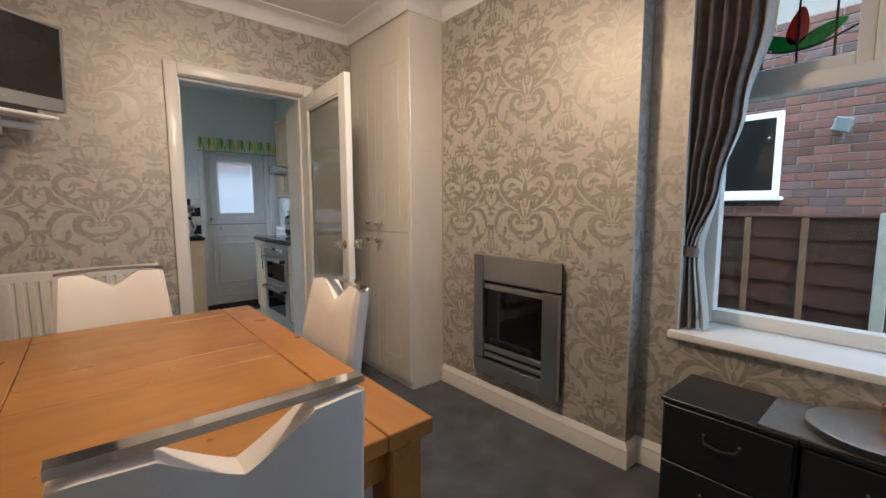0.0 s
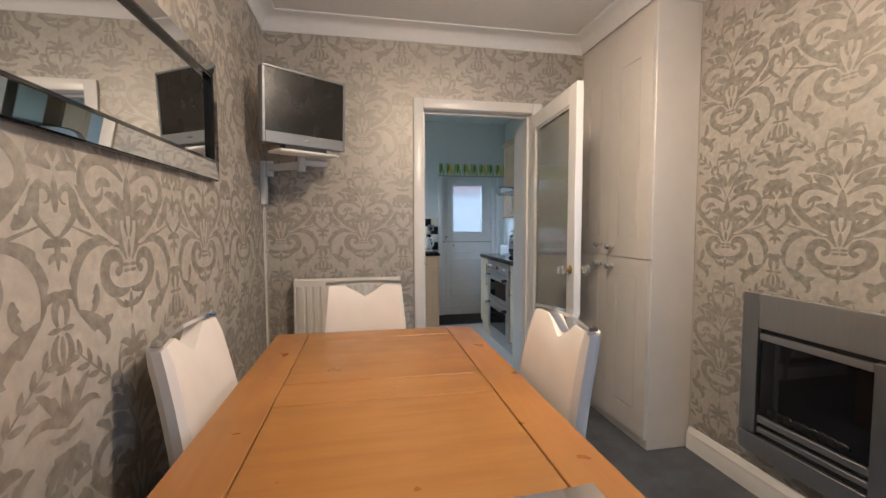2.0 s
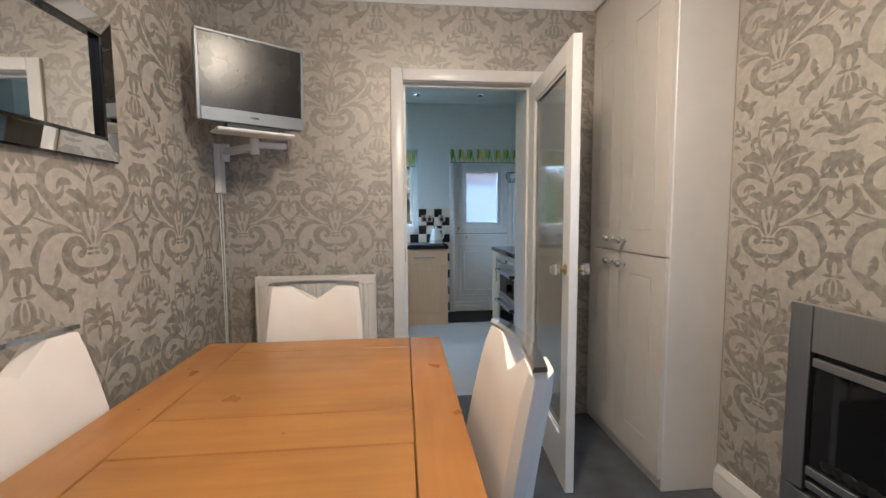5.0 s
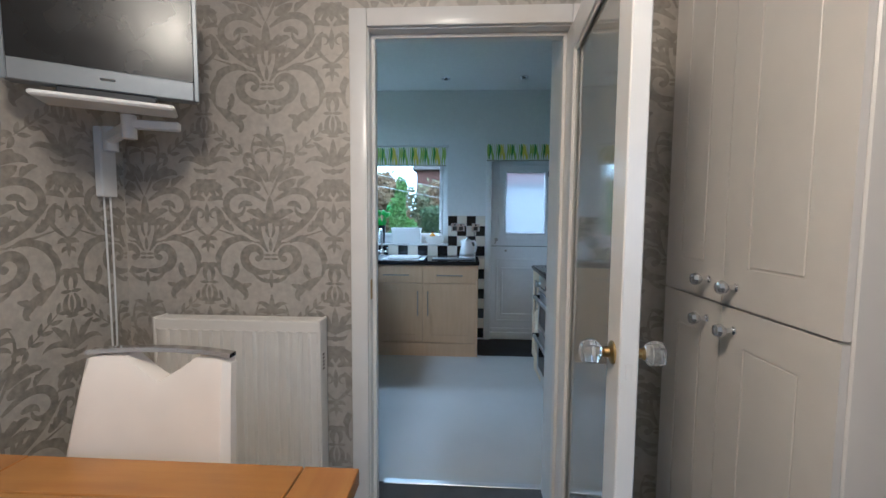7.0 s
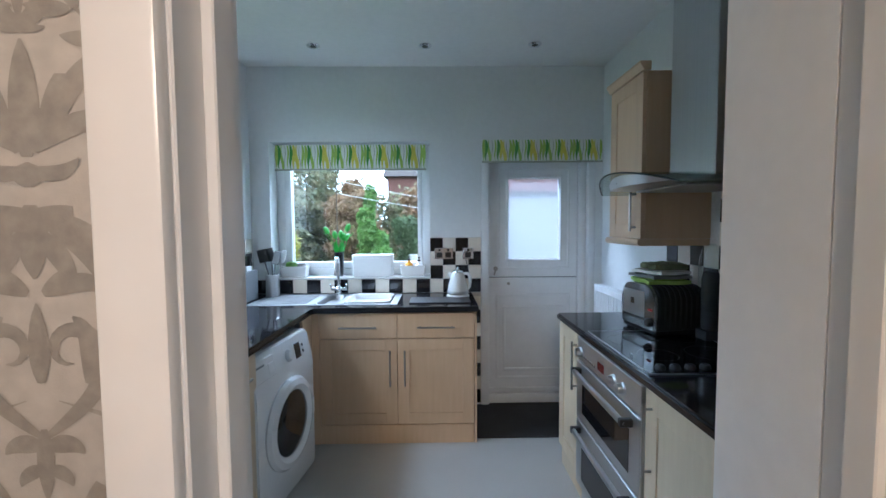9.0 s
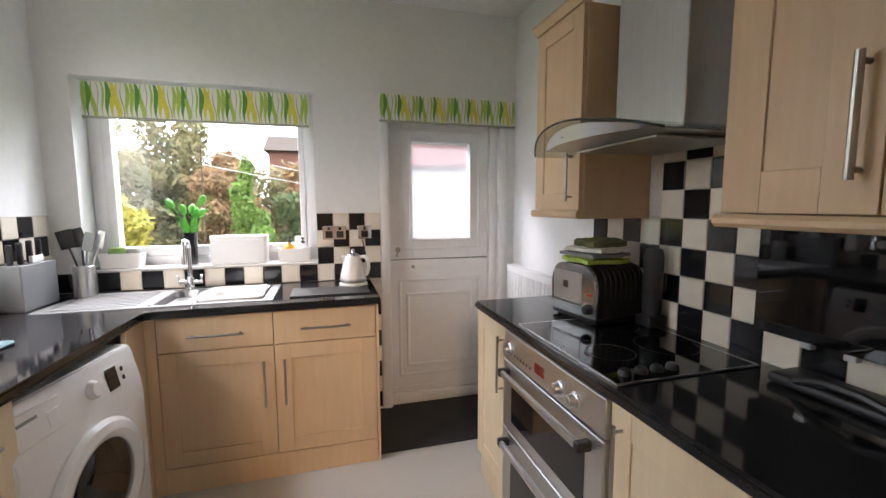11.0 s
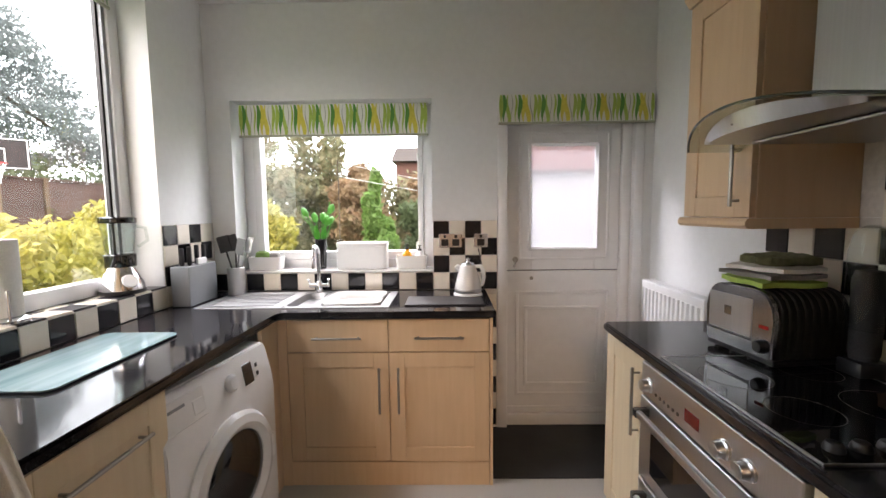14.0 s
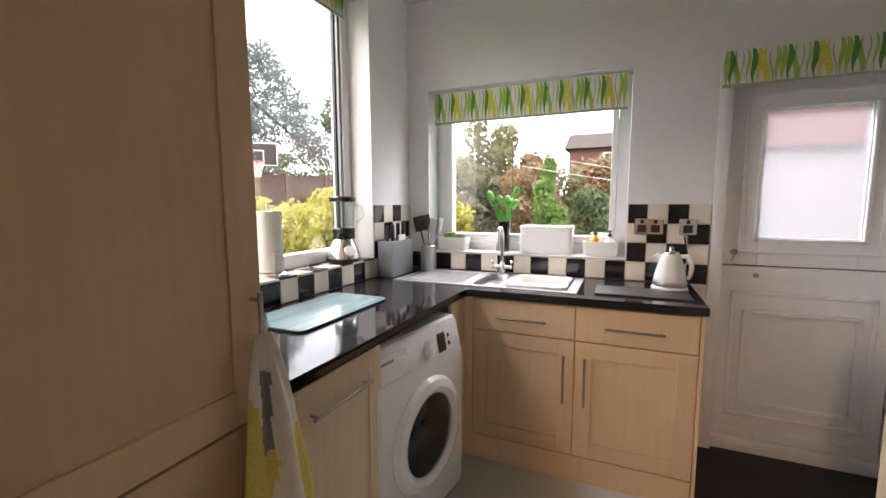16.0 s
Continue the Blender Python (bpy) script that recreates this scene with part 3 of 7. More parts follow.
routed_door("upper_door", -0.764, -0.374, 1.085, 2.33, 0.10, 0.11, 0.12, (-0.435, 1.14))
routed_door("upper_door", -0.370, -0.030, 1.085, 2.33, 0.10, 0.11, 0.12, (-0.305, 1.145))
routed_door("lower_door", -0.764, -0.374, 0.06, 1.078, 0.10, 0.14, 0.10, (-0.435, 1.018))
routed_door("lower_door", -0.370, -0.030, 0.06, 1.078, 0.10, 0.14, 0.10, (-0.305, 1.022))

# ---- dining room things ----
TX0, TX1, TY0, TY1, TZ = -0.262, 0.690, -2.235, -0.718, 0.752
table = thing("dining_table", (0.215, -1.46, 0.0), "honey oak dining table with breadboard frame and square legs", "table")
for nm, mat, a in (("side_board", OAK_ALONG, (TX0, -0.113, TY0, TY1)), ("side_board", OAK_ALONG, (0.562, TX1, TY0, TY1)), ("cross_board", OAK, (-0.110, 0.559, -0.845, TY1)),
                   ("cross_board", OAK, (-0.111, 0.560, -1.548, -1.381)), ("cross_board", OAK, (-0.111, 0.560, TY0, -2.082)),
                   ("panel", OAK, (-0.1100, 0.5590, -1.3785, -0.8475)), ("panel", OAK, (-0.1100, 0.5590, -2.0795, -1.5505))):
    part(nm, B(*a, TZ - 0.04, TZ if nm != "panel" else TZ - 0.0006, bev=0.0025), mat, table)
# black sheet added below the top: its colour makes the shade in the gaps
part("under_board", B(TX0 + 0.05, TX1 - 0.05, TY0 + 0.05, TY1 - 0.05, TZ - 0.052, TZ - 0.041), BLACK_WOOD, table)
for x in (TX0 + 0.02, TX1 - 0.11):
    for y in (TY0 + 0.02, TY1 - 0.11):
        part("leg", B(x, x + 0.09, y, y + 0.09, 0.0, TZ - 0.041, bev=0.005), OAK_ALONG, table)
for a in ((TX0 + 0.11, TX1 - 0.11, TY0 + 0.045, TY0 + 0.067), (TX0 + 0.11, TX1 - 0.11, TY1 - 0.067, TY1 - 0.045), (TX0 + 0.045, TX0 + 0.067, TY0 + 0.11, TY1 - 0.11), (TX1 - 0.067, TX1 - 0.045, TY0 + 0.11, TY1 - 0.11)):
    part("apron", B(*a, TZ - 0.135, TZ - 0.053, bev=0.002), OAK, table)


def dining_chair():
    chair = thing("dining_chair", (0, 0, 0), "white leather dining chair with a chrome bar across its notched back", "chair", "chairs round the table")
    z0, zt = 0.43, 0.972

    def top(s):
        a = abs(s)
        if a < 0.50:
            return zt - 0.066 + 0.062 * (a / 0.50) ** 1.1
        return zt - 0.004 - max(0.0, a - 0.86) ** 2 * 0.5

    def shape(side):
        def f(u, v):
            s = 2 * u - 1
            z = z0 + (top(s) - z0) * v
            h = (z - z0) / (zt - z0)
            half = 0.230 - 0.040 * h ** 1.3
            rim = min(1.0, (1 - abs(s)) * 9, (1 - v) * 7 + 0.35)
            thick = 0.012 + 0.022 * max(0.0, rim) ** 0.5
            lean = 0.015 - 0.085 * h ** 1.6 + 0.02 * (s * s)
            return Vector((s * half, lean + side * thick, z))
        return f
    part("backrest", slab(bmesh.new(), shape(1), shape(-1), 24, 12), LEATHER, chair, local=True)

    def seat(side):
        def f(u, v):
            s, t = 2 * u - 1, v
            edge = min(1.0, (1 - abs(s)) * 8, t * 10 + 0.2, (1 - t) * 8)
            return Vector((s * 0.22, 0.03 + 0.42 * t, 0.44 + side * (0.012 + 0.03 * max(0, edge) ** 0.5)))
        return f
    part("seat", slab(bmesh.new(), seat(1), seat(-1), 14, 14), LEATHER, chair, local=True)
    bm = bmesh.new()
    n = 14
    for i in range(n):
        s0, s1 = -1 + 2 * i / n, -1 + 2 * (i + 1) / n
        ring = []
        for s in (s0, s1):
            y, z = -0.062 + 0.018 * s * s, zt + 0.006 + 0.006 * (1 - s * s)
            ring.append([bm.verts.new((s * 0.191, y + dy, z + dz)) for dy, dz in ((-0.015, -0.006), (0.015, -0.006), (0.013, 0.005), (-0.013, 0.005))])
        for k in range(4):
            bm.faces.new((ring[0][k], ring[0][(k + 1) % 4], ring[1][(k + 1) % 4], ring[1][k]))
        if i == 0:
            bm.faces.new(ring[0][::-1])
        if i == n - 1:
            bm.faces.new(ring[1])
    bmesh.ops.remove_doubles(bm, verts=bm.verts, dist=1e-5)
    part("grab_bar", bm, CHROME, chair, "polished chrome bar", local=True)
    for sx in (-0.19, 0.19):
        part("leg", tube(bmesh.new(), [(sx, 0.05, 0.42), (sx, 0.30, 0.40), (sx, 0.40, 0.34), (sx, 0.42, 0.20), (sx, 0.42, 0.05), (sx, 0.39, 0.018), (sx, 0.20, 0.015), (sx, -0.03, 0.015)], 0.0135), CHROME, chair, local=True)
    part("cross_tube", R((-0.19, -0.03, 0.015), (0.19, -0.03, 0.015), 0.0135), CHROME, chair, local=True)
    return chair


chair = dining_chair()
chair.matrix_basis = pose(0.15, -0.665, 0, 0, 0, 180)
copy_thing(chair, pose(0.225, -2.335, 0, 0, 0, 0))
copy_thing(chair, pose(-0.315, -1.455, 0, 0, 0, -90))
copy_thing(chair, pose(0.755, -1.525, 0, 0, 0, 90))


def radiator(name, at, width, height, rz, label, mat):
    """A panel radiator: local x along the wall, y out of the wall."""
    rad = thing(name, at, label, "radiator", rz=rz)
    pts, n = [], max(6, round(width / 0.047))
    step = (width - 0.05) / n
    for i in range(n):
        x = -width / 2 + 0.025 + i * step
        pts += [(x, 0.090), (x + step * 0.22, 0.090), (x + step * 0.38, 0.101), (x + step * 0.84, 0.101)]
    pts = [(-width / 2, 0.086), (-width / 2 + 0.012, 0.092)] + pts + [(width / 2 - 0.012, 0.092), (width / 2, 0.086)]
    pts += [(width / 2, 0.075), (-width / 2, 0.075)]
    part("front_panel", prism(bmesh.new(), pts, "z", 0.035, height - 0.045), mat, rad, local=True)
    part("top_band", B(-width / 2, width / 2, 0.074, 0.095, height - 0.05, height - 0.004, bev=0.004), mat, rad, local=True)
    part("bottom_band", B(-width / 2, width / 2, 0.074, 0.095, 0.0, 0.04, bev=0.004), mat, rad, local=True)
    part("back_panel", B(-width / 2 + 0.01, width / 2 - 0.01, 0.022, 0.036, 0.0, height - 0.01, bev=0.003), mat, rad, local=True)
    for s in (-1, 1):
        cover = part("side_cover", B(s * width / 2 - 0.006, s * width / 2 + 0.006, 0.018, 0.096, 0.0, height, bev=0.003), mat, rad, local=True)
        for k in range(5):
            part("vent", B(s * (width / 2 + 0.006) - 0.001, s * (width / 2 + 0.006) + 0.001, 0.055, 0.072, height - 0.20 + k * 0.014, height - 0.193 + k * 0.014), GRILLE, cover, local=True)
    grille = part("top_grille", B(-width / 2 + 0.008, width / 2 - 0.008, 0.022, 0.090, height - 0.012, height - 0.008), GRILLE, rad, "dark slotted top", local=True)
    bm = bmesh.new()
    k = int(width / 0.011)
    for i in range(k):
        x = -width / 2 + 0.012 + (width - 0.024) * i / k
        box(bm, x, x + 0.005, 0.024, 0.088, height - 0.008, height - 0.004)
    for y in (0.024, 0.045, 0.066, 0.086):
        box(bm, -width / 2 + 0.008, width / 2 - 0.008, y, y + 0.003, height - 0.008, height - 0.003)
    part("slats", bm, mat, grille, local=True)
    part("bleed_cap", R((width / 2 - 0.0, 0.062, height - 0.06), (width / 2 + 0.010, 0.062, height - 0.06), 0.012), BLACK_PLASTIC, rad, local=True)
    for s in (-1, 1):
        part("pipe", R((s * (width / 2 - 0.02), 0.05, -at[2] + 0.002), (s * (width / 2 - 0.02), 0.05, 0.01), 0.0075), mat, rad, local=True)
        part("bracket", B(s * (width / 2 - 0.12) - 0.015, s * (width / 2 - 0.12) + 0.015, 0.0, 0.024, 0.08, height - 0.08), mat, rad, local=True)
    return rad


radiator("radiator", (0.045, -0.001, 0.20), 0.655, 0.735, 180, "cream panel radiator on the papered wall", RAD_WHITE)

# wall-hung television on its corner bracket
tv = thing("television", (-0.15, -0.36, 1.68), "silver framed flat television on a wall bracket", "television", rz=0)
tvm = Matrix.Translation((-0.150, -0.400, 1.898)) @ Matrix.Rotation(radians(33), 4, "Z") @ Matrix.Rotation(radians(3), 4, "X")


def tvp(name, a, mat, parent, bev=0.003, label=""):
    return part(name, B(*a, bev=bev, m=tvm), mat, parent, label)


tvp("casing", (-0.236, 0.236, 0.0, 0.055, -0.195, 0.192), GREY_PLASTIC, tv, 0.006)
tvp("screen", (-0.222, 0.222, -0.003, 0.002, -0.135, 0.180), SCREEN, tv, 0.001, "dark matt blank screen")
for a in ((-0.236, 0.236, -0.008, 0.0, 0.180, 0.192), (-0.236, -0.222, -0.008, 0.0, -0.195, 0.180), (0.222, 0.236, -0.008, 0.0, -0.195, 0.180)):
    tvp("bezel", a, GREY_PLASTIC, tv, 0.002)
low = tvp("lower_bezel", (-0.222, 0.222, -0.010, 0.0, -0.195, -0.135), GREY_PLASTIC, tv, 0.003)
tvp("badge", (-0.018, 0.018, -0.0115, -0.010, -0.168, -0.160), CHROME, low, 0.0005)
tvp("foot", (-0.12, 0.12, -0.01, 0.06, -0.222, -0.196), BLACK_PLASTIC, tv, 0.004)
tvp("back_housing", (-0.16, 0.16, 0.05, 0.10, -0.15, 0.15), BLACK_PLASTIC, tv, 0.01)
brk = thing("television_bracket", (-0.25, -0.001, 1.42), "white metal television shelf bracket", "bracket")
part("shelf", B(-0.17, 0.17, -0.07, 0.10, -0.240, -0.224, bev=0.006, m=tvm), WHITE_PLASTIC, brk)
part("wall_plate", B(W + 0.001, W + 0.03, -0.135, -0.065, 1.40, 1.66, bev=0.004), WHITE_PLASTIC, brk)
part("pivot", R((W + 0.05, -0.11, 1.57), (W + 0.05, -0.11, 1.66), 0.024), WHITE_PLASTIC, brk)
part("arm", B(0.0, 0.26, -0.018, 0.018, 1.60, 1.64, bev=0.006, m=Matrix.Translation((W + 0.05, -0.11, 0)) @ Matrix.Rotation(radians(-38), 4, "Z")), WHITE_PLASTIC, brk)
part("knuckle", R((W + 0.26, -0.272, 1.585), (W + 0.26, -0.272, 1.662), 0.022), WHITE_PLASTIC, brk)
part("tie_arm", B(0.0, 0.15, -0.015, 0.015, 1.618, 1.648, bev=0.005, m=Matrix.Translation((W + 0.26, -0.272, 0)) @ Matrix.Rotation(radians(20), 4, "Z")), WHITE_PLASTIC, brk)
for k, y in enumerate((-0.105, -0.088)):
    pts = [(W + 0.007 + 0.003 * k, y + 0.010 * math.sin(3.1 * t + k) * (1 if k else 0.6), 1.40 - 1.27 * t) for t in (q / 16 for q in range(17))]
    solid("television_cable", tube(bmesh.new(), pts, 0.0035, 6), WHITE_PLASTIC, "thin white cable hanging down the papered wall", "cable", group="television cables", base=(W + 0.007, y, 0.13))

# bevelled mirror
mir = thing("wall_mirror", (W, -1.55, 1.455), "wide wall mirror above the dining table", "mirror")
MY0, MY1, MZ0, MZ1, MB = -2.22, -0.918, 1.462, 1.925, 0.062
part("backing", B(W + 0.001, W + 0.012, MY0 + 0.004, MY1 - 0.004, MZ0 + 0.004, MZ1 - 0.004), BLACK_PLASTIC, mir)
part("centre_glass", B(W + 0.012, W + 0.018, MY0 + MB + 0.012, MY1 - MB - 0.012, MZ0 + MB + 0.012, MZ1 - MB - 0.012), MIRROR, mir)


def bevel_strip(q):
    bm = bmesh.new()
    lo = [bm.verts.new((W + d, y, z)) for d, y, z in q]
    hi = [bm.verts.new((W + 0.010, y, z)) for d, y, z in q]
    bm.faces.new(lo), bm.faces.new(hi[::-1])
    for k in range(4):
        bm.faces.new((lo[k], hi[k], hi[(k + 1) % 4], lo[(k + 1) % 4]))
    return bm


o, i = [(MY0, MZ0), (MY1, MZ0), (MY1, MZ1), (MY0, MZ1)], [(MY0 + MB, MZ0 + MB), (MY1 - MB, MZ0 + MB), (MY1 - MB, MZ1 - MB), (MY0 + MB, MZ1 - MB)]
for k in range(4):
    n = (k + 1) % 4
    part("frame_strip", bevel_strip([(0.027, *o[k]), (0.027, *o[n]), (0.034, *i[n]), (0.034, *i[k])]), MIRROR, mir)
for a in ((MY0 + MB, MY1 - MB, MZ0 + MB, MZ0 + MB + 0.011), (MY0 + MB, MY1 - MB, MZ1 - MB - 0.011, MZ1 - MB), (MY0 + MB, MY0 + MB + 0.011, MZ0 + MB, MZ1 - MB), (MY1 - MB - 0.011, MY1 - MB, MZ0 + MB, MZ1 - MB)):
    part("dark_bead", B(W + 0.012, W + 0.036, *a, bev=0.002), BLACK_GLOSS, mir)
for a in ((MY0 - 0.005, MY1 + 0.005, MZ0 - 0.005, MZ0), (MY0 - 0.005, MY1 + 0.005, MZ1, MZ1 + 0.005), (MY0 - 0.005, MY0, MZ0, MZ1), (MY1, MY1 + 0.005, MZ0, MZ1)):
    part("edge_bead", B(W + 0.006, W + 0.020, *a, bev=0.001), BLACK_GLOSS, mir)

# gas fire hung on the chimney breast
fire = thing("gas_fire", (1.95, -1.442, 0.21), "brushed steel wall hung gas fire with a black glass front", "fireplace")
part("back_box", B(1.945, E - 0.001, -1.747, -1.147, 0.225, 0.950), BLACK_PLASTIC, fire)
part("top_panel", B(1.918, 1.944, -1.760, -1.217, 0.805, 0.962, bev=0.002), STEEL_FLAT, fire)
part("left_strip", B(1.922, 1.944, -1.210, -1.130, 0.305, 0.962, bev=0.002), STEEL, fire)
part("right_strip", B(1.914, 1.944, -1.760, -1.658, 0.212, 0.790, bev=0.002), STEEL, fire)
part("base_panel", B(1.922, 1.944, -1.650, -1.130, 0.212, 0.296, bev=0.002), STEEL_FLAT, fire)
part("upper_bar", B(1.924, 1.944, -1.650, -1.218, 0.752, 0.782, bev=0.002), STEEL_FLAT, fire)
part("lower_bar", B(1.924, 1.944, -1.650, -1.218, 0.368, 0.398, bev=0.002), STEEL_FLAT, fire)
part("vent_bar", B(1.926, 1.944, -1.650, -1.218, 0.322, 0.345, bev=0.002), STEEL_FLAT, fire)
part("glass_front", B(1.936, 1.944, -1.650, -1.218, 0.400, 0.750), BLACK_GLASS, fire, "black glass fire front")
rnd = random.Random(4)
for k in range(9):
    a = -1.282 - 0.035 * k
    bm = bmesh.new()
    bmesh.ops.create_icosphere(bm, subdivisions=2, radius=0.024)
    for v in bm.verts:
        v.co = Vector((v.co.x * 0.2 + 1.9345, v.co.y * (0.9 + 0.3 * rnd.random()) + a, v.co.z * (0.6 + 0.3 * rnd.random()) + 0.43))
    part("coal", bm, BLACK_WOOD, fire)

# east window, its sill and curtain
sill = solid("window_sill_dining", B(2.045, 2.36, WY0 - 0.02, WY1 + 0.03, WZ0 - 0.012, WZ0 + 0.022, bev=0.006, seg=2), GLOSS_WHITE, "deep white painted window sill", "window sill", "structure")
win = thing("window_1", (2.38, (WY0 + WY1) / 2, WZ0), "white window with a leaded stained glass top light", "window", kind="structure")
FX0, FX1 = 2.345, 2.415
for nm, a in (("outer_frame", (FX0, FX1, WY1 - 0.06, WY1 + 0.0, WZ0 + 0.022, WZ1)), ("outer_frame", (FX0, FX1, WY0, WY0 + 0.06, WZ0 + 0.022, WZ1)), ("bottom_frame", (FX0, FX1, WY0 + 0.06, WY1 - 0.06, WZ0 + 0.022, WZ0 + 0.085)),
              ("head", (FX0, FX1, WY0 + 0.06, WY1 - 0.06, WZ1 - 0.06, WZ1)), ("transom", (FX0 - 0.01, FX1, WY0 + 0.06, WY1 - 0.06, 1.72, 1.79)), ("mullion", (FX0, FX1, -2.88, -2.80, 1.79, WZ1 - 0.06))):
    part(nm, B(*a, bev=0.005, seg=2), GLOSS_WHITE, win)
pane = part("pane", B(2.382, 2.386, WY0 + 0.06, WY1 - 0.06, WZ0 + 0.085, 1.72), GLASS, win)
pane.visible_shadow = False
for y0, y1 in ((-2.80, WY1 - 0.06), (WY0 + 0.06, -2.88)):
    sash = part("top_light", B(FX0 + 0.01, FX1 - 0.01, y0, y0 + 0.05, 1.79, WZ1 - 0.06, bev=0.004), GLOSS_WHITE, win)
    for a in ((y1 - 0.05, y1, 1.79, WZ1 - 0.06), (y0 + 0.05, y1 - 0.05, 1.79, 1.84), (y0 + 0.05, y1 - 0.05, WZ1 - 0.11, WZ1 - 0.06)):
        part("sash_rail", B(FX0 + 0.01, FX1 - 0.01, *a, bev=0.004), GLOSS_WHITE, sash)
    p = part("top_pane", B(2.382, 2.386, y0 + 0.05, y1 - 0.05, 1.84, WZ1 - 0.11), GLASS, sash)
    p.visible_shadow = False
    mid = (y0 + y1) / 2
    bm = bmesh.new()
    for t in (0.18, 0.5, 0.82):
        y = y0 + 0.05 + (y1 - y0 - 0.10) * t
        box(bm, 2.376, 2.3815, y - 0.004, y + 0.004, 1.84, WZ1 - 0.11)
    for z in (1.95, 2.14):
        tube(bm, [(2.3785, y0 + 0.05 + (y1 - y0 - 0.1) * k / 12, z + 0.09 * math.sin(math.pi * k / 12) * (1 if z > 2 else -0.6)) for k in range(13)], 0.004, 6)
    part("lead_line", bm, BLACK_PLASTIC, sash)

    def petal(cy, cz, w, h, turn):
        bm = bmesh.new()
        c, s = math.cos(radians(turn)), math.sin(radians(turn))
        pts = []
        for k in range(16):
            a = 2 * math.pi * k / 16
            py, pz = w * math.cos(a) * (1 - 0.35 * math.sin(a)), h * math.sin(a)
            pts.append((cy + py * c - pz * s, cz + py * s + pz * c))
        return prism(bm, pts, "x", 2.3775, 2.3812)
    red = material("red_stained_glass", (0.62, 0.03, 0.02), 0.12, grain=0.3, grain_scale=60)
    green = material("green_stained_glass", (0.04, 0.38, 0.07), 0.12, grain=0.3, grain_scale=60)
    part("red_petal", petal(mid, 1.995, 0.035, 0.075, 8), red, sash, "red stained glass")
    part("green_leaf", petal(mid - 0.075, 1.945, 0.030, 0.085, 62), green, sash, "green stained glass")
    part("green_leaf", petal(mid + 0.075, 1.945, 0.030, 0.085, -62), green, sash, "green stained glass")

cur = thing("curtain", (2.14, -2.3, WZ0 + 0.025), "brown jacquard curtain gathered in a tieback", "curtain")


def drape(side, left, right, pleats, x, amp, z0, z1, phase=0.0):
    def f(u, v):
        z = z0 + (z1 - z0) * v
        l, r = left(z), right(z)
        w = abs(r - l)
        return Vector((x + amp * min(1.0, 0.35 + w * 2.2) * math.sin(2 * math.pi * pleats * u + phase + 0.7 * math.sin(3 * z)) + side * 0.002 + 0.012 * math.sin(5 * u + 2 * z), l + (r - l) * u, z))
    return f


def lerp_table(table):
    def f(z):
        for (a, va), (b, vb) in zip(table, table[1:]):
            if z <= b:
                t = max(0.0, (z - a) / (b - a))
                t = t * t * (3 - 2 * t)
                return va + (vb - va) * t
        return table[-1][1]
    return f


cl = lerp_table([(0.70, -2.175), (1.06, -2.268), (1.6, -2.250), (2.42, -2.245)])
cr = lerp_table([(0.70, -2.385), (1.06, -2.352), (1.35, -2.44), (1.65, -2.50), (2.0, -2.555), (2.42, -2.63)])
part("cloth", slab(bmesh.new(), drape(1, cl, cr, 6.5, 2.135, 0.024, 0.702, 2.42), drape(-1, cl, cr, 6.5, 2.135, 0.024, 0.702, 2.42), 90, 48), CURTAIN, cur)
cr2 = lerp_table([(0.70, -2.425), (1.06, -2.385), (1.35, -2.435), (1.65, -2.51), (2.0, -2.59), (2.42, -2.66)])
part("lining", slab(bmesh.new(), drape(1, cr, cr2, 1.2, 2.158, 0.010, 0.702, 2.42), drape(-1, cr, cr2, 1.2, 2.158, 0.010, 0.702, 2.42), 16, 40), LINING, cur, "pale curtain lining edge")
bm = bmesh.new()
ring = [(2.145 + 0.045 * math.cos(a), -2.318 + 0.058 * math.sin(a), 1.06 + 0.012 * math.sin(a)) for a in (2 * math.pi * k / 24 for k in range(25))]
for k in range(24):
    p, q = ring[k], ring[k + 1]
    v = [bm.verts.new((p[0], p[1], p[2] - 0.022)), bm.verts.new((q[0], q[1], q[2] - 0.022)), bm.verts.new((q[0], q[1], q[2] + 0.022)), bm.verts.new((p[0], p[1], p[2] + 0.022))]
    bm.faces.new(v)
bmesh.ops.remove_doubles(bm, verts=bm.verts, dist=1e-5)
bmesh.ops.solidify(bm, geom=bm.faces[:], thickness=0.004)
part("tieback", bm, CURTAIN, cur, "brown cloth tieback band")
cur.location.y += 0.05
part("track", B(2.085, 2.17, WY0 + 0.2, WY1 + 0.16, 2.42, 2.45, bev=0.004), WHITE_PLASTIC, cur)

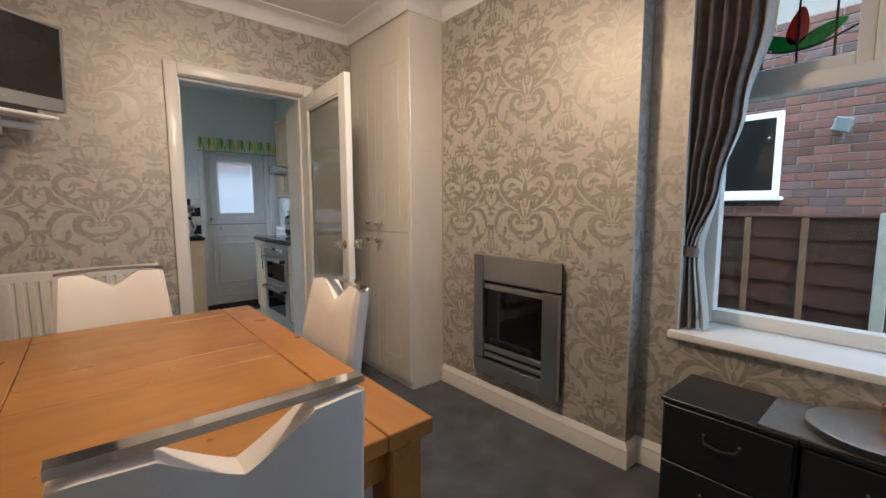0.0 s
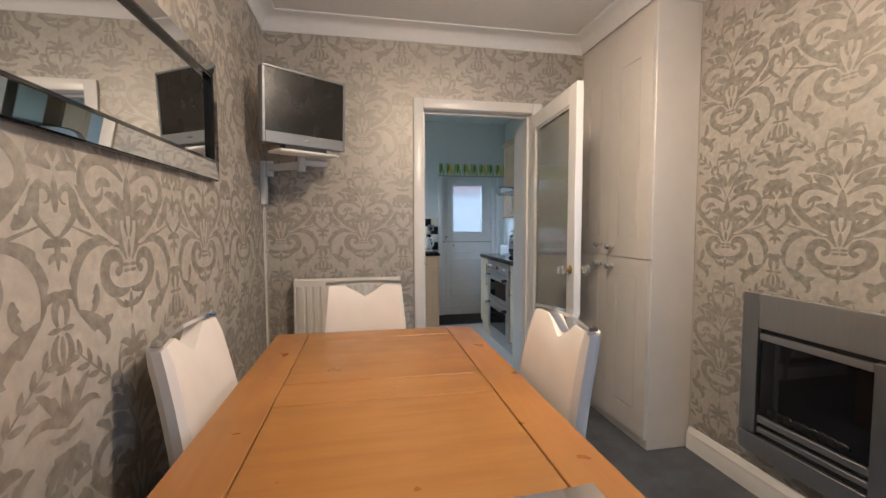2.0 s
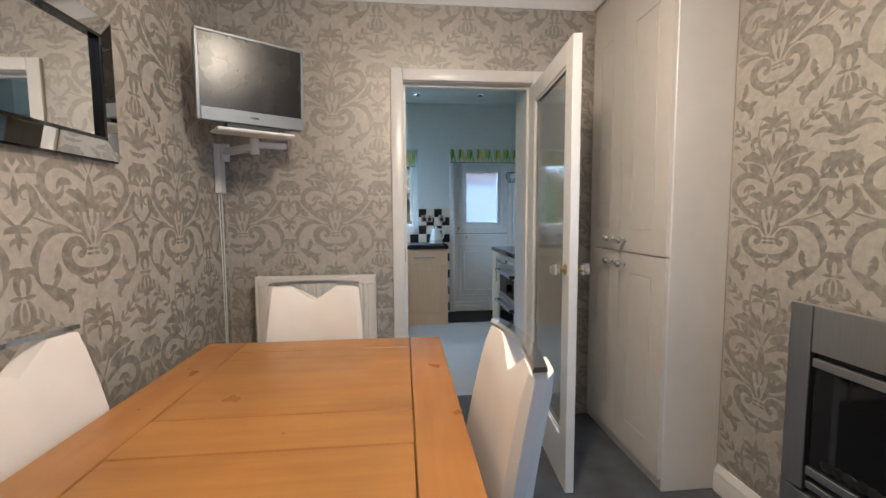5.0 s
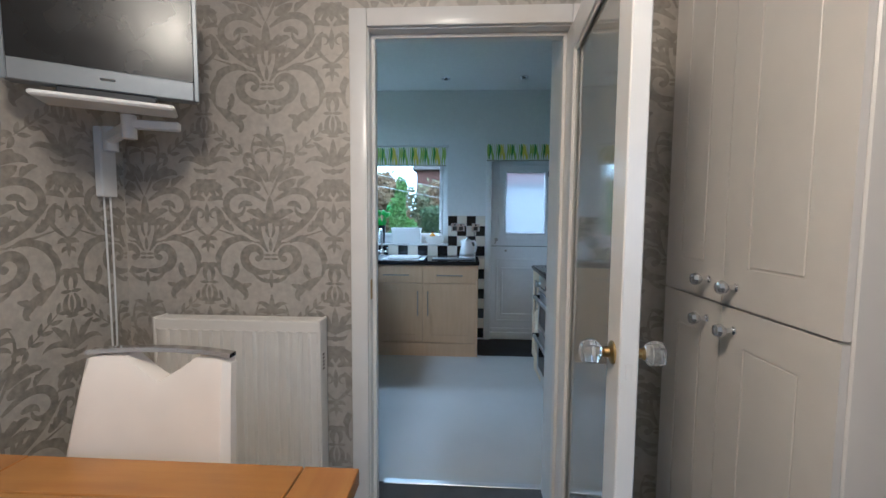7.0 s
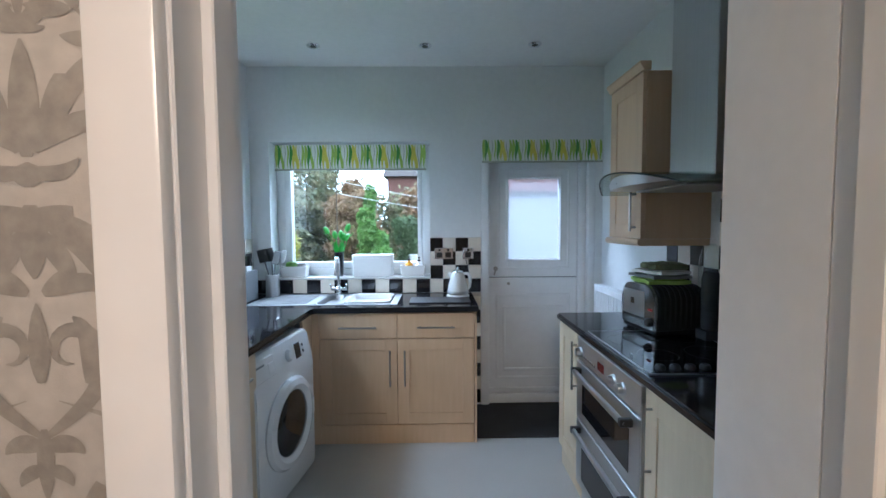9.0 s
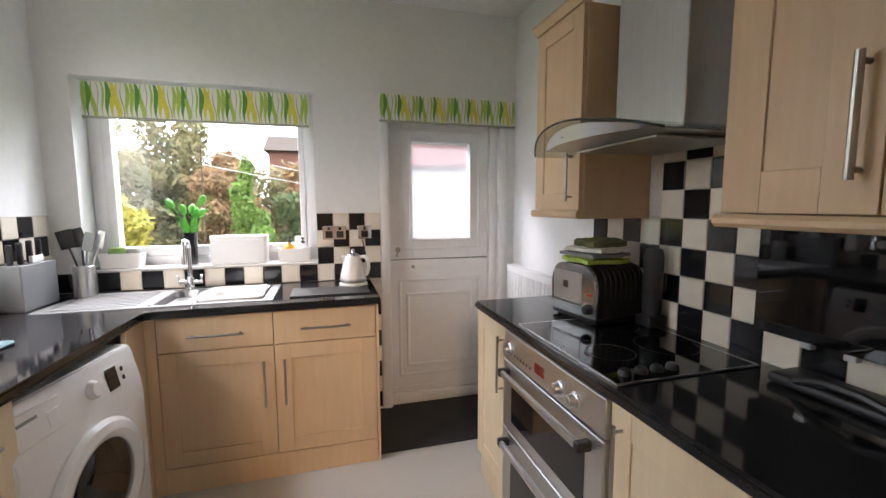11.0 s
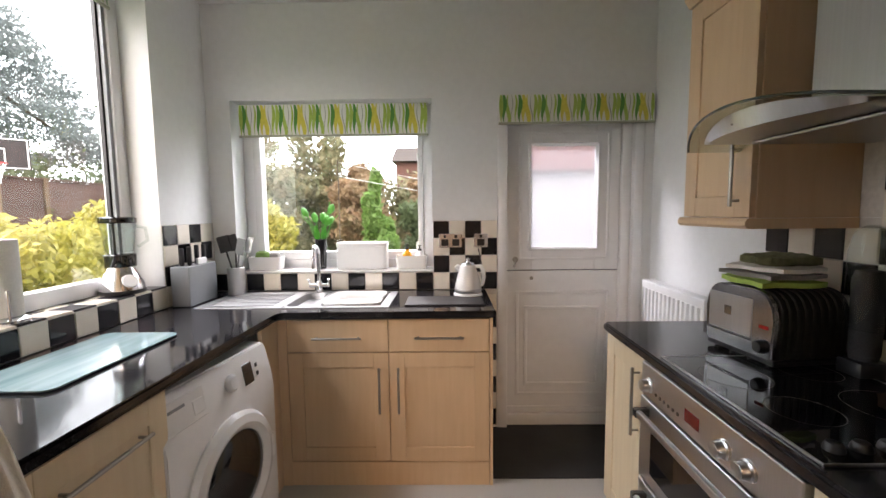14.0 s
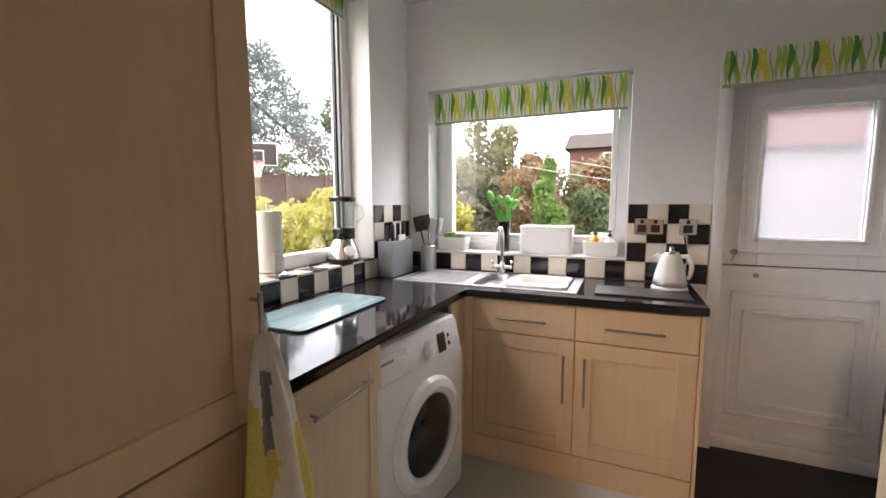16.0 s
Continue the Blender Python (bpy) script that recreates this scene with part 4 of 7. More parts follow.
# black sideboards below the window
for y0, y1 in ((-2.765, -2.352), (-3.19, -2.768)):
    sb = thing("sideboard", (1.91, (y0 + y1) / 2, 0.0), "black wooden drawer unit below the window", "sideboard", "black drawer units")
    part("carcass", B(1.752, 2.055, y0 + 0.004, y1 - 0.004, 0.0, 0.505, bev=0.002), BLACK_WOOD, sb)
    part("top", B(1.737, 2.058, y0, y1, 0.505, 0.523, bev=0.002), BLACK_WOOD, sb)
    for z0, z1 in ((0.275, 0.498), (0.03, 0.268)):
        dr = part("drawer_front", B(1.738, 1.752, y0 + 0.012, y1 - 0.012, z0, z1, bev=0.002), BLACK_WOOD, sb)
        ym, zm = (y0 + y1) / 2, z0 + (z1 - z0) * 0.62
        part("cup_handle", tube(bmesh.new(), [(1.738, ym - 0.055, zm), (1.722, ym - 0.045, zm - 0.012), (1.718, ym, zm - 0.02), (1.722, ym + 0.045, zm - 0.012), (1.738, ym + 0.055, zm)], 0.006), BLACK_PLASTIC, dr)
        for s in (-0.055, 0.055):
            part("screw", R((1.738, ym + s, zm + 0.012), (1.7355, ym + s, zm + 0.012), 0.0045), STEEL, dr)
solid("place_mat_stack", B(1.742, 2.04, -3.14, -2.655, 0.524, 0.534, bev=0.002), material("slate_place_mat", (0.16, 0.165, 0.17), 0.45, grain=0.2, grain_scale=50, bump=0.1), "grey flat place mats on the sideboard", "place mat", base=(1.89, -2.9, 0.524))
for k in range(4):
    solid("charger_plate", lathe(bmesh.new(), [(0.06, 0.0), (0.10, 0.001), (0.155, 0.007), (0.158, 0.009), (0.155, 0.0095), (0.10, 0.0045), (0.06, 0.004)], (1.885, -2.915, 0.535 + 0.0062 * k), 40), STEEL_FLAT, "silver round charger plate in a stack", "plate", group="stack of charger plates", base=(1.885, -2.915, 0.535 + 0.0062 * k))
cnd = thing("candle_holder", (1.90, -2.965, 0.565), "copper candle holder on the charger plates", "candle holder")
part("cup", lathe(bmesh.new(), [(0.034, 0.0), (0.038, 0.002), (0.039, 0.085), (0.037, 0.085), (0.035, 0.06), (0.001, 0.06)], (1.90, -2.965, 0.5645), 28), COPPER, cnd)
part("wax", lathe(bmesh.new(), [(0.034, 0.0), (0.034, 0.012), (0.02, 0.010)], (1.90, -2.965, 0.6255), 24), CERAMIC, cnd, "pale candle wax")

lamp = thing("ceiling_light", (0.72, -1.55, 2.44), "warm flush ceiling light with chrome rim", "ceiling light")
part("mount", lathe(bmesh.new(), [(0.075, 0.0), (0.075, 0.02), (0.06, 0.035)], (0.72, -1.55, TOP - 0.036), 28), CHROME, lamp)
part("stem", R((0.72, -1.55, 2.46), (0.72, -1.55, TOP - 0.03), 0.012), CHROME, lamp)


# ---- kitchen ----
TOWEL_OLIVE = material("olive_cotton", (0.20, 0.20, 0.10), 0.95, grain=0.4, grain_scale=60, bump=0.9, bump_scale=380)


def bar_handle(parent, p, q, out, r=0.006, post=0.028):
    """A straight bar on two posts; out is the way it stands off the front."""
    p, q, out = Vector(p), Vector(q), Vector(out)
    d = (q - p).normalized()
    bm = rod(bmesh.new(), p + out * post - d * 0.018, q + out * post + d * 0.018, r, seg=10)
    rod(bm, p, p + out * post, r * 0.75, seg=8), rod(bm, q, q + out * post, r * 0.75, seg=8)
    return part("handle", bm, NICKEL, parent, "brushed steel bar handle")


def shaker(name, parent, mat, u0, u1, z0, z1, place, rail=0.075, thick=0.02):
    """A framed front: place(u0, u1, d0, d1, z0, z1) gives a box, d being the depth behind the face."""
    ob = part(name, B(*place(u0 + rail - 0.004, u1 - rail + 0.004, 0.006, thick, z0 + rail - 0.004, z1 - rail + 0.004)), mat, parent)
    for nm, a in (("stile", (u0, u0 + rail, z0, z1)), ("stile", (u1 - rail, u1, z0, z1)), ("rail", (u0 + rail, u1 - rail, z0, z0 + rail)), ("rail", (u0 + rail, u1 - rail, z1 - rail, z1))):
        part(nm, B(*place(a[0], a[1], 0.0, thick, a[2], a[3]), bev=0.0014), mat, ob)
    return ob


def north_face(y):
    return lambda u0, u1, d0, d1, z0, z1: (u0, u1, y + d0, y + d1, z0, z1)


def east_face(x):        # fronts on the right-hand run, looking west
    return lambda u0, u1, d0, d1, z0, z1: (x + d0, x + d1, u0, u1, z0, z1)


def west_face(x):        # fronts on the left-hand run, looking east
    return lambda u0, u1, d0, d1, z0, z1: (x - d1, x - d0, u0, u1, z0, z1)


WT, WB = 0.925, 0.888    # worktop: top and underside

# sink run below the north window
su = thing("sink_base_unit", (0.53, 2.58, 0.0), "maple veneer base unit with drawers over shaker doors", "cabinet")
FY = 2.285
part("carcass", B(0.012, 1.036, FY + 0.021, KN - 0.02, 0.0, WB - 0.001, bev=0.001), MAPLE, su)
part("end_panel", B(1.037, 1.052, FY, KN - 0.012, 0.0, WB - 0.001, bev=0.001), MAPLE, su)
part("corner_post", B(-0.035, 0.011, FY - 0.0, FY + 0.02, 0.0, WB - 0.001, bev=0.001), MAPLE, su)
part("corner_panel", B(-0.056, -0.036, 2.115, FY + 0.02, 0.0, WB - 0.001, bev=0.001), MAPLE, su)
part("plinth", B(-0.035, 1.034, FY + 0.004, FY + 0.02, 0.0, 0.128, bev=0.001), MAPLE, su)
for x0, x1, hx in ((0.014, 0.524, 0.478), (0.529, 1.034, 0.575)):
    dr = part("drawer_front", B(x0, x1, FY, FY + 0.02, 0.714, WB - 0.008, bev=0.002), MAPLE, su)
    m = (x0 + x1) / 2
    bar_handle(dr, (m - 0.105, FY, 0.79), (m + 0.105, FY, 0.79), (0, -1, 0))
    dd = shaker("door", su, MAPLE, x0, x1, 0.134, 0.709, north_face(FY))
    bar_handle(dd, (hx, FY, 0.42), (hx, FY, 0.62), (0, -1, 0))

# left-hand run: slimline door and washing machine
LX = -0.045
lu = thing("dishwasher_front", (-0.34, 1.24, 0.0), "pale maple shaker front with a long bar handle", "cabinet")
part("carcass", B(KW + 0.002, LX - 0.021, 0.99, 1.478, 0.0, WB - 0.001), MAPLE_PALE, lu)
dd = shaker("door", lu, MAPLE_PALE, 0.992, 1.476, 0.13, WB - 0.01, west_face(LX))
bar_handle(dd, (LX, 1.12, 0.79), (LX, 1.36, 0.79), (1, 0, 0))
part("plinth", B(LX - 0.05, LX - 0.035, 0.99, 1.478, 0.0, 0.126), MAPLE_PALE, lu)

wm = thing("washing_machine", (-0.33, 1.79, 0.0), "white front-loading washing machine below the worktop", "washing machine")
WX, WYA, WYB = 0.008, 1.492, 2.088
bm = bmesh.new()
prism(bm, [(KW + 0.05, 0.012), (WX - 0.02, 0.012), (WX, 0.05), (WX, 0.66), (WX - 0.008, 0.70), (WX - 0.034, 0.83), (WX - 0.05, 0.848), (KW + 0.05, 0.848)], "y", WYA, WYB)
bmesh.ops.bevel(bm, geom=bm.edges[:], offset=0.006, segments=2, affect="EDGES", clamp_overlap=True)
part("body", bm, ENAMEL, wm)
px = Matrix.Translation((WX - 0.021, 0, 0.765)) @ Matrix.Rotation(radians(-11), 4, "Y")
part("display", B(-0.001, 0.003, 1.905, 1.965, -0.045, 0.04, bev=0.002, m=px), BLACK_GLOSS, wm, "small black display")
part("dial", lathe(bmesh.new(), [(0.034, 0), (0.032, 0.010), (0.024, 0.020), (0.020, 0.021)], (0, 0, 0), 28, px @ Matrix.Translation((0.001, 1.83, 0.0)) @ Matrix.Rotation(radians(90), 4, "Y")), ENAMEL, wm)
part("drawer", B(-0.002, 0.004, 1.515, 1.69, -0.05, 0.055, bev=0.003, m=px), ENAMEL, wm)
part("drawer_grip", B(0.002, 0.006, 1.63, 1.68, -0.03, 0.02, bev=0.002, m=px), WHITE_PLASTIC, wm)
part("name_bar", B(0.004, 0.005, 1.53, 1.60, 0.02, 0.03, m=px), GREY_PLASTIC, wm)
for k in range(2):
    part("button", B(0.0, 0.004, 1.985, 2.0, -0.03 + 0.035 * k, -0.012 + 0.035 * k, bev=0.002, m=px), BLACK_PLASTIC, wm)
dm = Matrix.Translation((WX, 1.79, 0.42)) @ Matrix.Rotation(radians(90), 4, "Y")
door = part("door", lathe(bmesh.new(), [(0.235, -0.004), (0.238, 0.010), (0.225, 0.028), (0.195, 0.036), (0.178, 0.030), (0.168, 0.020), (0.168, 0.0)], (0, 0, 0), 56, dm), ENAMEL, wm)
part("porthole", lathe(bmesh.new(), [(0.166, 0.0), (0.166, 0.016), (0.15, 0.026), (0.10, 0.034), (0.04, 0.036)], (0, 0, 0), 48, dm), BLACK_GLASS, door, "dark glass porthole")
part("door_grip", B(WX + 0.012, WX + 0.034, 2.0, 2.022, 0.37, 0.47, bev=0.006, seg=2), WHITE_PLASTIC, door)
for y in (WYA + 0.05, WYB - 0.05):
    part("foot", R((WX - 0.08, y, 0.0), (WX - 0.08, y, 0.014), 0.02), BLACK_PLASTIC, wm)

wm.matrix_basis = pose(-0.33, 1.79, 0, 0, 0, -8)

# tall housing beside the doorway, a towel on its handle
tall = thing("tall_cupboard", (-0.35, 0.56, 0.0), "tall maple fridge housing with two shaker doors", "cupboard")
TXF = -0.058
part("carcass", B(KW + 0.002, TXF - 0.021, 0.128, 0.982, 0.0, 2.24, bev=0.001), MAPLE, tall)
up = shaker("upper_door", tall, MAPLE, 0.386, 0.984, 0.868, 2.23, west_face(TXF), rail=0.082)
bar_handle(up, (TXF, 0.955, 1.02), (TXF, 0.955, 1.15), (1, 0, 0))
lo = shaker("lower_door", tall, MAPLE, 0.386, 0.984, 0.13, 0.862, west_face(TXF), rail=0.082)
bar_handle(lo, (TXF, 0.955, 0.60), (TXF, 0.955, 0.78), (1, 0, 0))
part("filler", B(TXF - 0.02, TXF, 0.129, 0.382, 0.13, 2.23, bev=0.001), MAPLE, tall)
part("plinth", B(TXF - 0.06, TXF - 0.04, 0.129, 0.982, 0.0, 0.126), MAPLE, tall)


def towel_sheet(side):
    def f(u, v):
        z = 1.075 - 0.62 * v
        w = 0.018 + 0.105 * min(1.0, v * 1.4) ** 0.8
        s = 2 * u - 1
        fold = 0.018 * min(1, v * 3) * math.sin(9.5 * u + 2.0 * v) + 0.008 * math.sin(21 * u)
        return Vector((TXF + 0.040 + fold + side * 0.003 + 0.03 * v, 0.948 + s * w + 0.005 * v, z + 0.025 * s * v))
    return f


tw = thing("tea_towel", (TXF + 0.04, 0.955, 0.45), "yellow and white cotton towel hanging from a handle", "towel")
bm = slab(bmesh.new(), towel_sheet(1), towel_sheet(-1), 40, 40)
cloth = part("cloth", bm, [TOWEL_WHITE, TOWEL_YELLOW, TOWEL_GREY], tw)
for poly in cloth.data.polygons:
    c = poly.center + Vector(tw.location)
    u, z = (c.y - 0.955), c.z
    lobes = math.sin(38 * u + 5 * z) + math.sin(17 * z + 11 * u + 1.0)
    poly.material_index = 2 if abs(u + 0.012) < 0.016 and 0.80 < z < 0.99 else (1 if lobes > 0.15 else 0)
part("loop", tube(bmesh.new(), [(TXF + 0.028, 0.955, 1.06), (TXF + 0.045, 0.955, 1.09), (TXF + 0.04, 0.955, 1.12), (TXF + 0.026, 0.955, 1.10)], 0.004), TOWEL_WHITE, tw)

# worktops
bm = bmesh.new()
prism(bm, [(KW + 0.002, 0.986), (-0.028, 0.986), (-0.028, 2.225), (-0.018, 2.258), (0.012, 2.268), (1.062, 2.268), (1.062, KN - 0.001), (0.20, KN - 0.001), (0.20, 2.77), (0.48, 2.77), (0.48, 2.372), (-0.055, 2.372), (-0.055, 2.77), (0.1996, 2.77), (0.1996, KN - 0.001), (KW + 0.002, KN - 0.001)], "z", WB, WT)
bmesh.ops.bevel(bm, geom=[e for e in bm.edges if abs(e.verts[0].co.z - e.verts[1].co.z) < 1e-6 and all(-0.03 < v.co.x < 1.07 and v.co.y < 2.27 for v in e.verts)], offset=0.009, segments=3, affect="EDGES")
solid("worktop_left", bm, WORKTOP, "glossy black speckled L-shaped worktop", "worktop", base=(0.2, 2.5, WB))
bm = bmesh.new()
prism(bm, [(1.512, 0.338), (KE - 0.001, 0.338), (KE - 0.001, 2.062), (1.53, 2.062), (1.512, 2.045)], "z", WB, WT)
bmesh.ops.bevel(bm, geom=[e for e in bm.edges if abs(e.verts[0].co.z - e.verts[1].co.z) < 1e-6], offset=0.009, segments=3, affect="EDGES")
solid("worktop_right", bm, WORKTOP, "glossy black speckled straight worktop", "worktop", base=(1.8, 1.2, WB))

# sink, drainer and tap
sink = thing("kitchen_sink", (0.0, 2.56, WT), "stainless steel sink with half bowl and ribbed drainer", "sink")
bm = bmesh.new()
zt = WT + 0.004
for a in ((-0.50, 0.52, 2.352, 2.375), (-0.50, 0.52, 2.765, 2.795), (0.475, 0.52, 2.375, 2.765), (-0.50, -0.475, 2.375, 2.765), (0.115, 0.14, 2.375, 2.765), (-0.075, -0.05, 2.375, 2.765)):
    box(bm, *a, WT - 0.002, zt, bev=0.0012)
part("rim", bm, SINK_STEEL, sink)
drain = part("drainer", B(-0.476, -0.072, 2.374, 2.766, WT - 0.002, WT + 0.0015), SINK_STEEL, sink)
for k in range(9):
    y = 2.41 + 0.038 * k
    part("rib", B(-0.45, -0.10, y, y + 0.014, WT + 0.0012, WT + 0.0065, bev=0.002), SINK_STEEL, drain)
def basin_shell(x0, x1, y0, y1, steps):
    """Nested rounded rings, (inset, height) each, closed by a floor."""
    bm = bmesh.new()
    rings = [[bm.verts.new(((x0 + x1) / 2 + p[0], (y0 + y1) / 2 + p[1], WT + z)) for p in rounded(x1 - x0 - 2 * d, y1 - y0 - 2 * d, 0.05)] for d, z in steps]
    for a, b in zip(rings, rings[1:]):
        for k in range(len(a)):
            bm.faces.new((a[k], a[(k + 1) % len(a)], b[(k + 1) % len(a)], b[k]))
    bm.faces.new(rings[-1])
    return bm


part("half_bowl", basin_shell(-0.052, 0.118, 2.373, 2.767, [(0.0, 0.002), (0.012, 0.001), (0.018, -0.012), (0.026, -0.034)]), SINK_STEEL, sink)
part("main_bowl", basin_shell(0.137, 0.478, 2.373, 2.767, [(0.0, 0.002), (0.008, 0.001), (0.012, -0.020), (0.016, -0.035)]), SINK_STEEL, sink)
bowl = thing("washing_up_bowl", (0.305, 2.57, WT), "cream plastic washing-up bowl set in the sink", "bowl")
part("basin", basin_shell(0.150, 0.466, 2.392, 2.748, [(0.010, -0.030), (0.0, 0.012), (0.002, 0.016), (0.012, 0.016), (0.016, 0.012), (0.030, -0.026)]), CERAMIC, bowl)
for x in (0.156, 0.460):
    part("grip", B(x - 0.005, x + 0.005, 2.52, 2.62, WT + 0.0155, WT + 0.0175, bev=0.0008), GRILLE if x > 0.3 else WHITE_PLASTIC, bowl)
tap = thing("mixer_tap", (0.03, 2.755, WT), "chrome swan-neck mixer tap with two levers", "tap")
part("base", lathe(bmesh.new(), [(0.026, 0), (0.026, 0.006), (0.021, 0.012), (0.019, 0.06), (0.015, 0.07)], (0.03, 2.78, WT + 0.004), 24), CHROME, tap)
sp = [(0.03, 2.78, WT + 0.07), (0.03, 2.78, WT + 0.24)] + [(0.03 + 0.0, 2.78 - 0.05 * (1 - math.cos(a)), WT + 0.24 + 0.05 * math.sin(a)) for a in (radians(d) for d in (20, 45, 70, 90, 110, 135, 160, 180))] + [(0.03, 2.68, WT + 0.16)]
part("spout", tube(bmesh.new(), sp, 0.0115, 12), CHROME, tap)
for s in (-1, 1):
    lv = part("lever", R((0.03, 2.78, WT + 0.045), (0.03 + s * 0.06, 2.78, WT + 0.045), 0.013), CHROME, tap)
    part("paddle", R((0.03 + s * 0.055, 2.78, WT + 0.045), (0.03 + s * 0.062, 2.765, WT + 0.085), 0.005), CHROME, lv)

# things on the sink run
ket = thing("kettle", (0.945, 2.655, WT), "cream cone-shaped electric kettle on its base", "kettle")
part("base", lathe(bmesh.new(), [(0.082, 0), (0.086, 0.004), (0.083, 0.014), (0.072, 0.017)], (0.945, 2.655, WT + 0.001), 32), WHITE_PLASTIC, ket)
part("body", lathe(bmesh.new(), [(0.070, 0.019), (0.076, 0.024), (0.077, 0.045), (0.073, 0.075), (0.062, 0.12), (0.050, 0.158), (0.043, 0.178), (0.036, 0.186)], (0.945, 2.655, WT), 36), CERAMIC, ket)
part("steel_band", lathe(bmesh.new(), [(0.0775, 0.026), (0.0785, 0.03), (0.0785, 0.042), (0.0775, 0.046)], (0.945, 2.655, WT), 36), STEEL, ket)
part("lid", lathe(bmesh.new(), [(0.040, 0.182), (0.036, 0.192), (0.012, 0.198), (0.010, 0.206), (0.014, 0.216), (0.006, 0.222)], (0.945, 2.655, WT), 28), CHROME, ket)
part("handle", tube(bmesh.new(), [(0.985, 2.645, WT + 0.172), (1.018, 2.635, WT + 0.175), (1.033, 2.63, WT + 0.15), (1.036, 2.63, WT + 0.11), (1.03, 2.632, WT + 0.075), (1.022, 2.634, WT + 0.06)], [0.010, 0.012, 0.013, 0.012, 0.010, 0.008]), CERAMIC, ket)
part("spout", lathe(bmesh.new(), [(0.022, 0), (0.014, 0.03)], (0.898, 2.665, WT + 0.155), 16, Matrix.Rotation(radians(-50), 4, "Y")), CERAMIC, ket)
part("lead", tube(bmesh.new(), [(1.02, 2.70, WT + 0.012), (1.045, 2.75, WT + 0.02), (1.05, 2.80, WT + 0.10), (1.02, 2.84, WT + 0.26)], 0.0035, 6), BLACK_PLASTIC, ket)
solid("worktop_saver", B(0.60, 1.02, 2.38, 2.60, WT + 0.001, WT + 0.008, bev=0.002), BLACK_PLASTIC, "dark slate worktop saver on the counter", "chopping board", base=(0.8, 2.5, WT + 0.001))
for x, w in ((0.845, 0.145), (1.035, 0.085)):
    so = thing("wall_socket", (x, KN - 0.012, 1.235), "chrome double wall socket on the tiles" if w > 0.1 else "chrome single wall socket on the tiles", "socket")
    part("plate", B(x - w / 2, x + w / 2, KN - 0.022, KN - 0.0105, 1.193, 1.278, bev=0.003), CHROME, so)
    for dx in ((-0.034, 0.034) if w > 0.1 else (0.0,)):
        part("insert", B(x + dx - 0.022, x + dx + 0.022, KN - 0.0235, KN - 0.022, 1.203, 1.245, bev=0.001), BLACK_PLASTIC, so)
        part("switch", B(x + dx - 0.008, x + dx + 0.008, KN - 0.026, KN - 0.022, 1.252, 1.272, bev=0.001), BLACK_PLASTIC, so)

# window sill of the north window and what stands on it
SZ = NZ0 + 0.012
solid("window_sill_kitchen", B(NX0 + 0.001, NX1 - 0.001, KN - 0.012, KN + 0.15, NZ0, SZ, bev=0.003), CERAMIC, "white tiled window sill", "window sill", "structure")
bb = thing("white_storage_box", (0.275, 2.935, SZ), "white lidded storage box on the sill", "box")
part("body", prism(bmesh.new(), [(0.275 + p[0], 2.935 + p[1]) for p in rounded(0.32, 0.12, 0.022)], "z", SZ + 0.001, SZ + 0.148), WHITE_PLASTIC, bb)
bm = prism(bmesh.new(), [(0.275 + p[0], 2.935 + p[1]) for p in rounded(0.326, 0.126, 0.024)], "z", SZ + 0.149, SZ + 0.172)
bmesh.ops.bevel(bm, geom=[e for e in bm.edges if e.verts[0].co.z > SZ + 0.165 and e.verts[1].co.z > SZ + 0.165], offset=0.008, segments=2, affect="EDGES")
part("lid", bm, WHITE_PLASTIC, bb)


def trough(name, cx, cy, w, d, h, label):
    bm = bmesh.new()
    rings = []
    for ww, dd, z in ((w * 0.92, d * 0.9, 0.001), (w, d, h), (w - 0.012, d - 0.012, h), (w * 0.9, d * 0.84, 0.02)):
        rings.append([bm.verts.new((cx + p[0], cy + p[1], SZ + z)) for p in rounded(ww, dd, 0.014)])
    for a, b in zip(rings, rings[1:]):
        for k in range(len(a)):
            bm.faces.new((a[k], a[(k + 1) % len(a)], b[(k + 1) % len(a)], b[k]))
    bm.faces.new(rings[0][::-1]), bm.faces.new(rings[-1])
    return solid(name, bm, CERAMIC, label, "pot", base=(cx, cy, SZ))


trough("ceramic_trough", 0.595, 2.925, 0.20, 0.10, 0.085, "white ceramic trough holding soap bottles")
trough("ceramic_trough", -0.355, 2.925, 0.215, 0.10, 0.085, "white ceramic trough holding fruit and a sponge")
AMBER = material("amber_liquid_soap", (0.75, 0.36, 0.03), 0.15, grain=0.15, grain_scale=20)
for x, h, mat, lab in ((0.565, 0.105, AMBER, "amber soap bottle with a black pump"), (0.645, 0.095, WHITE_PLASTIC, "white soap bottle with a dark pump")):
    bt = thing("soap_bottle", (x, 2.925, SZ + 0.02), lab, "bottle")
    part("body", lathe(bmesh.new(), [(0.028, 0), (0.03, 0.004), (0.03, h - 0.03), (0.012, h - 0.012), (0.011, h)], (x, 2.925, SZ + 0.0205), 20), mat, bt)
    part("pump", lathe(bmesh.new(), [(0.013, 0), (0.013, 0.012), (0.005, 0.014), (0.005, 0.026), (0.012, 0.028), (0.010, 0.036)], (x, 2.925, SZ + 0.0205 + h), 16), BLACK_PLASTIC, bt, "black plastic pump")
apple = solid("green_apple", lathe(bmesh.new(), [(0.012, 0.004), (0.03, 0.0), (0.043, 0.018), (0.046, 0.04), (0.038, 0.064), (0.018, 0.072), (0.004, 0.064)], (-0.38, 2.925, SZ + 0.05), 24), LEAF_LIGHT, "green apple lying in the trough", "apple", base=(-0.38, 2.925, SZ + 0.05))
bm = bmesh.new()
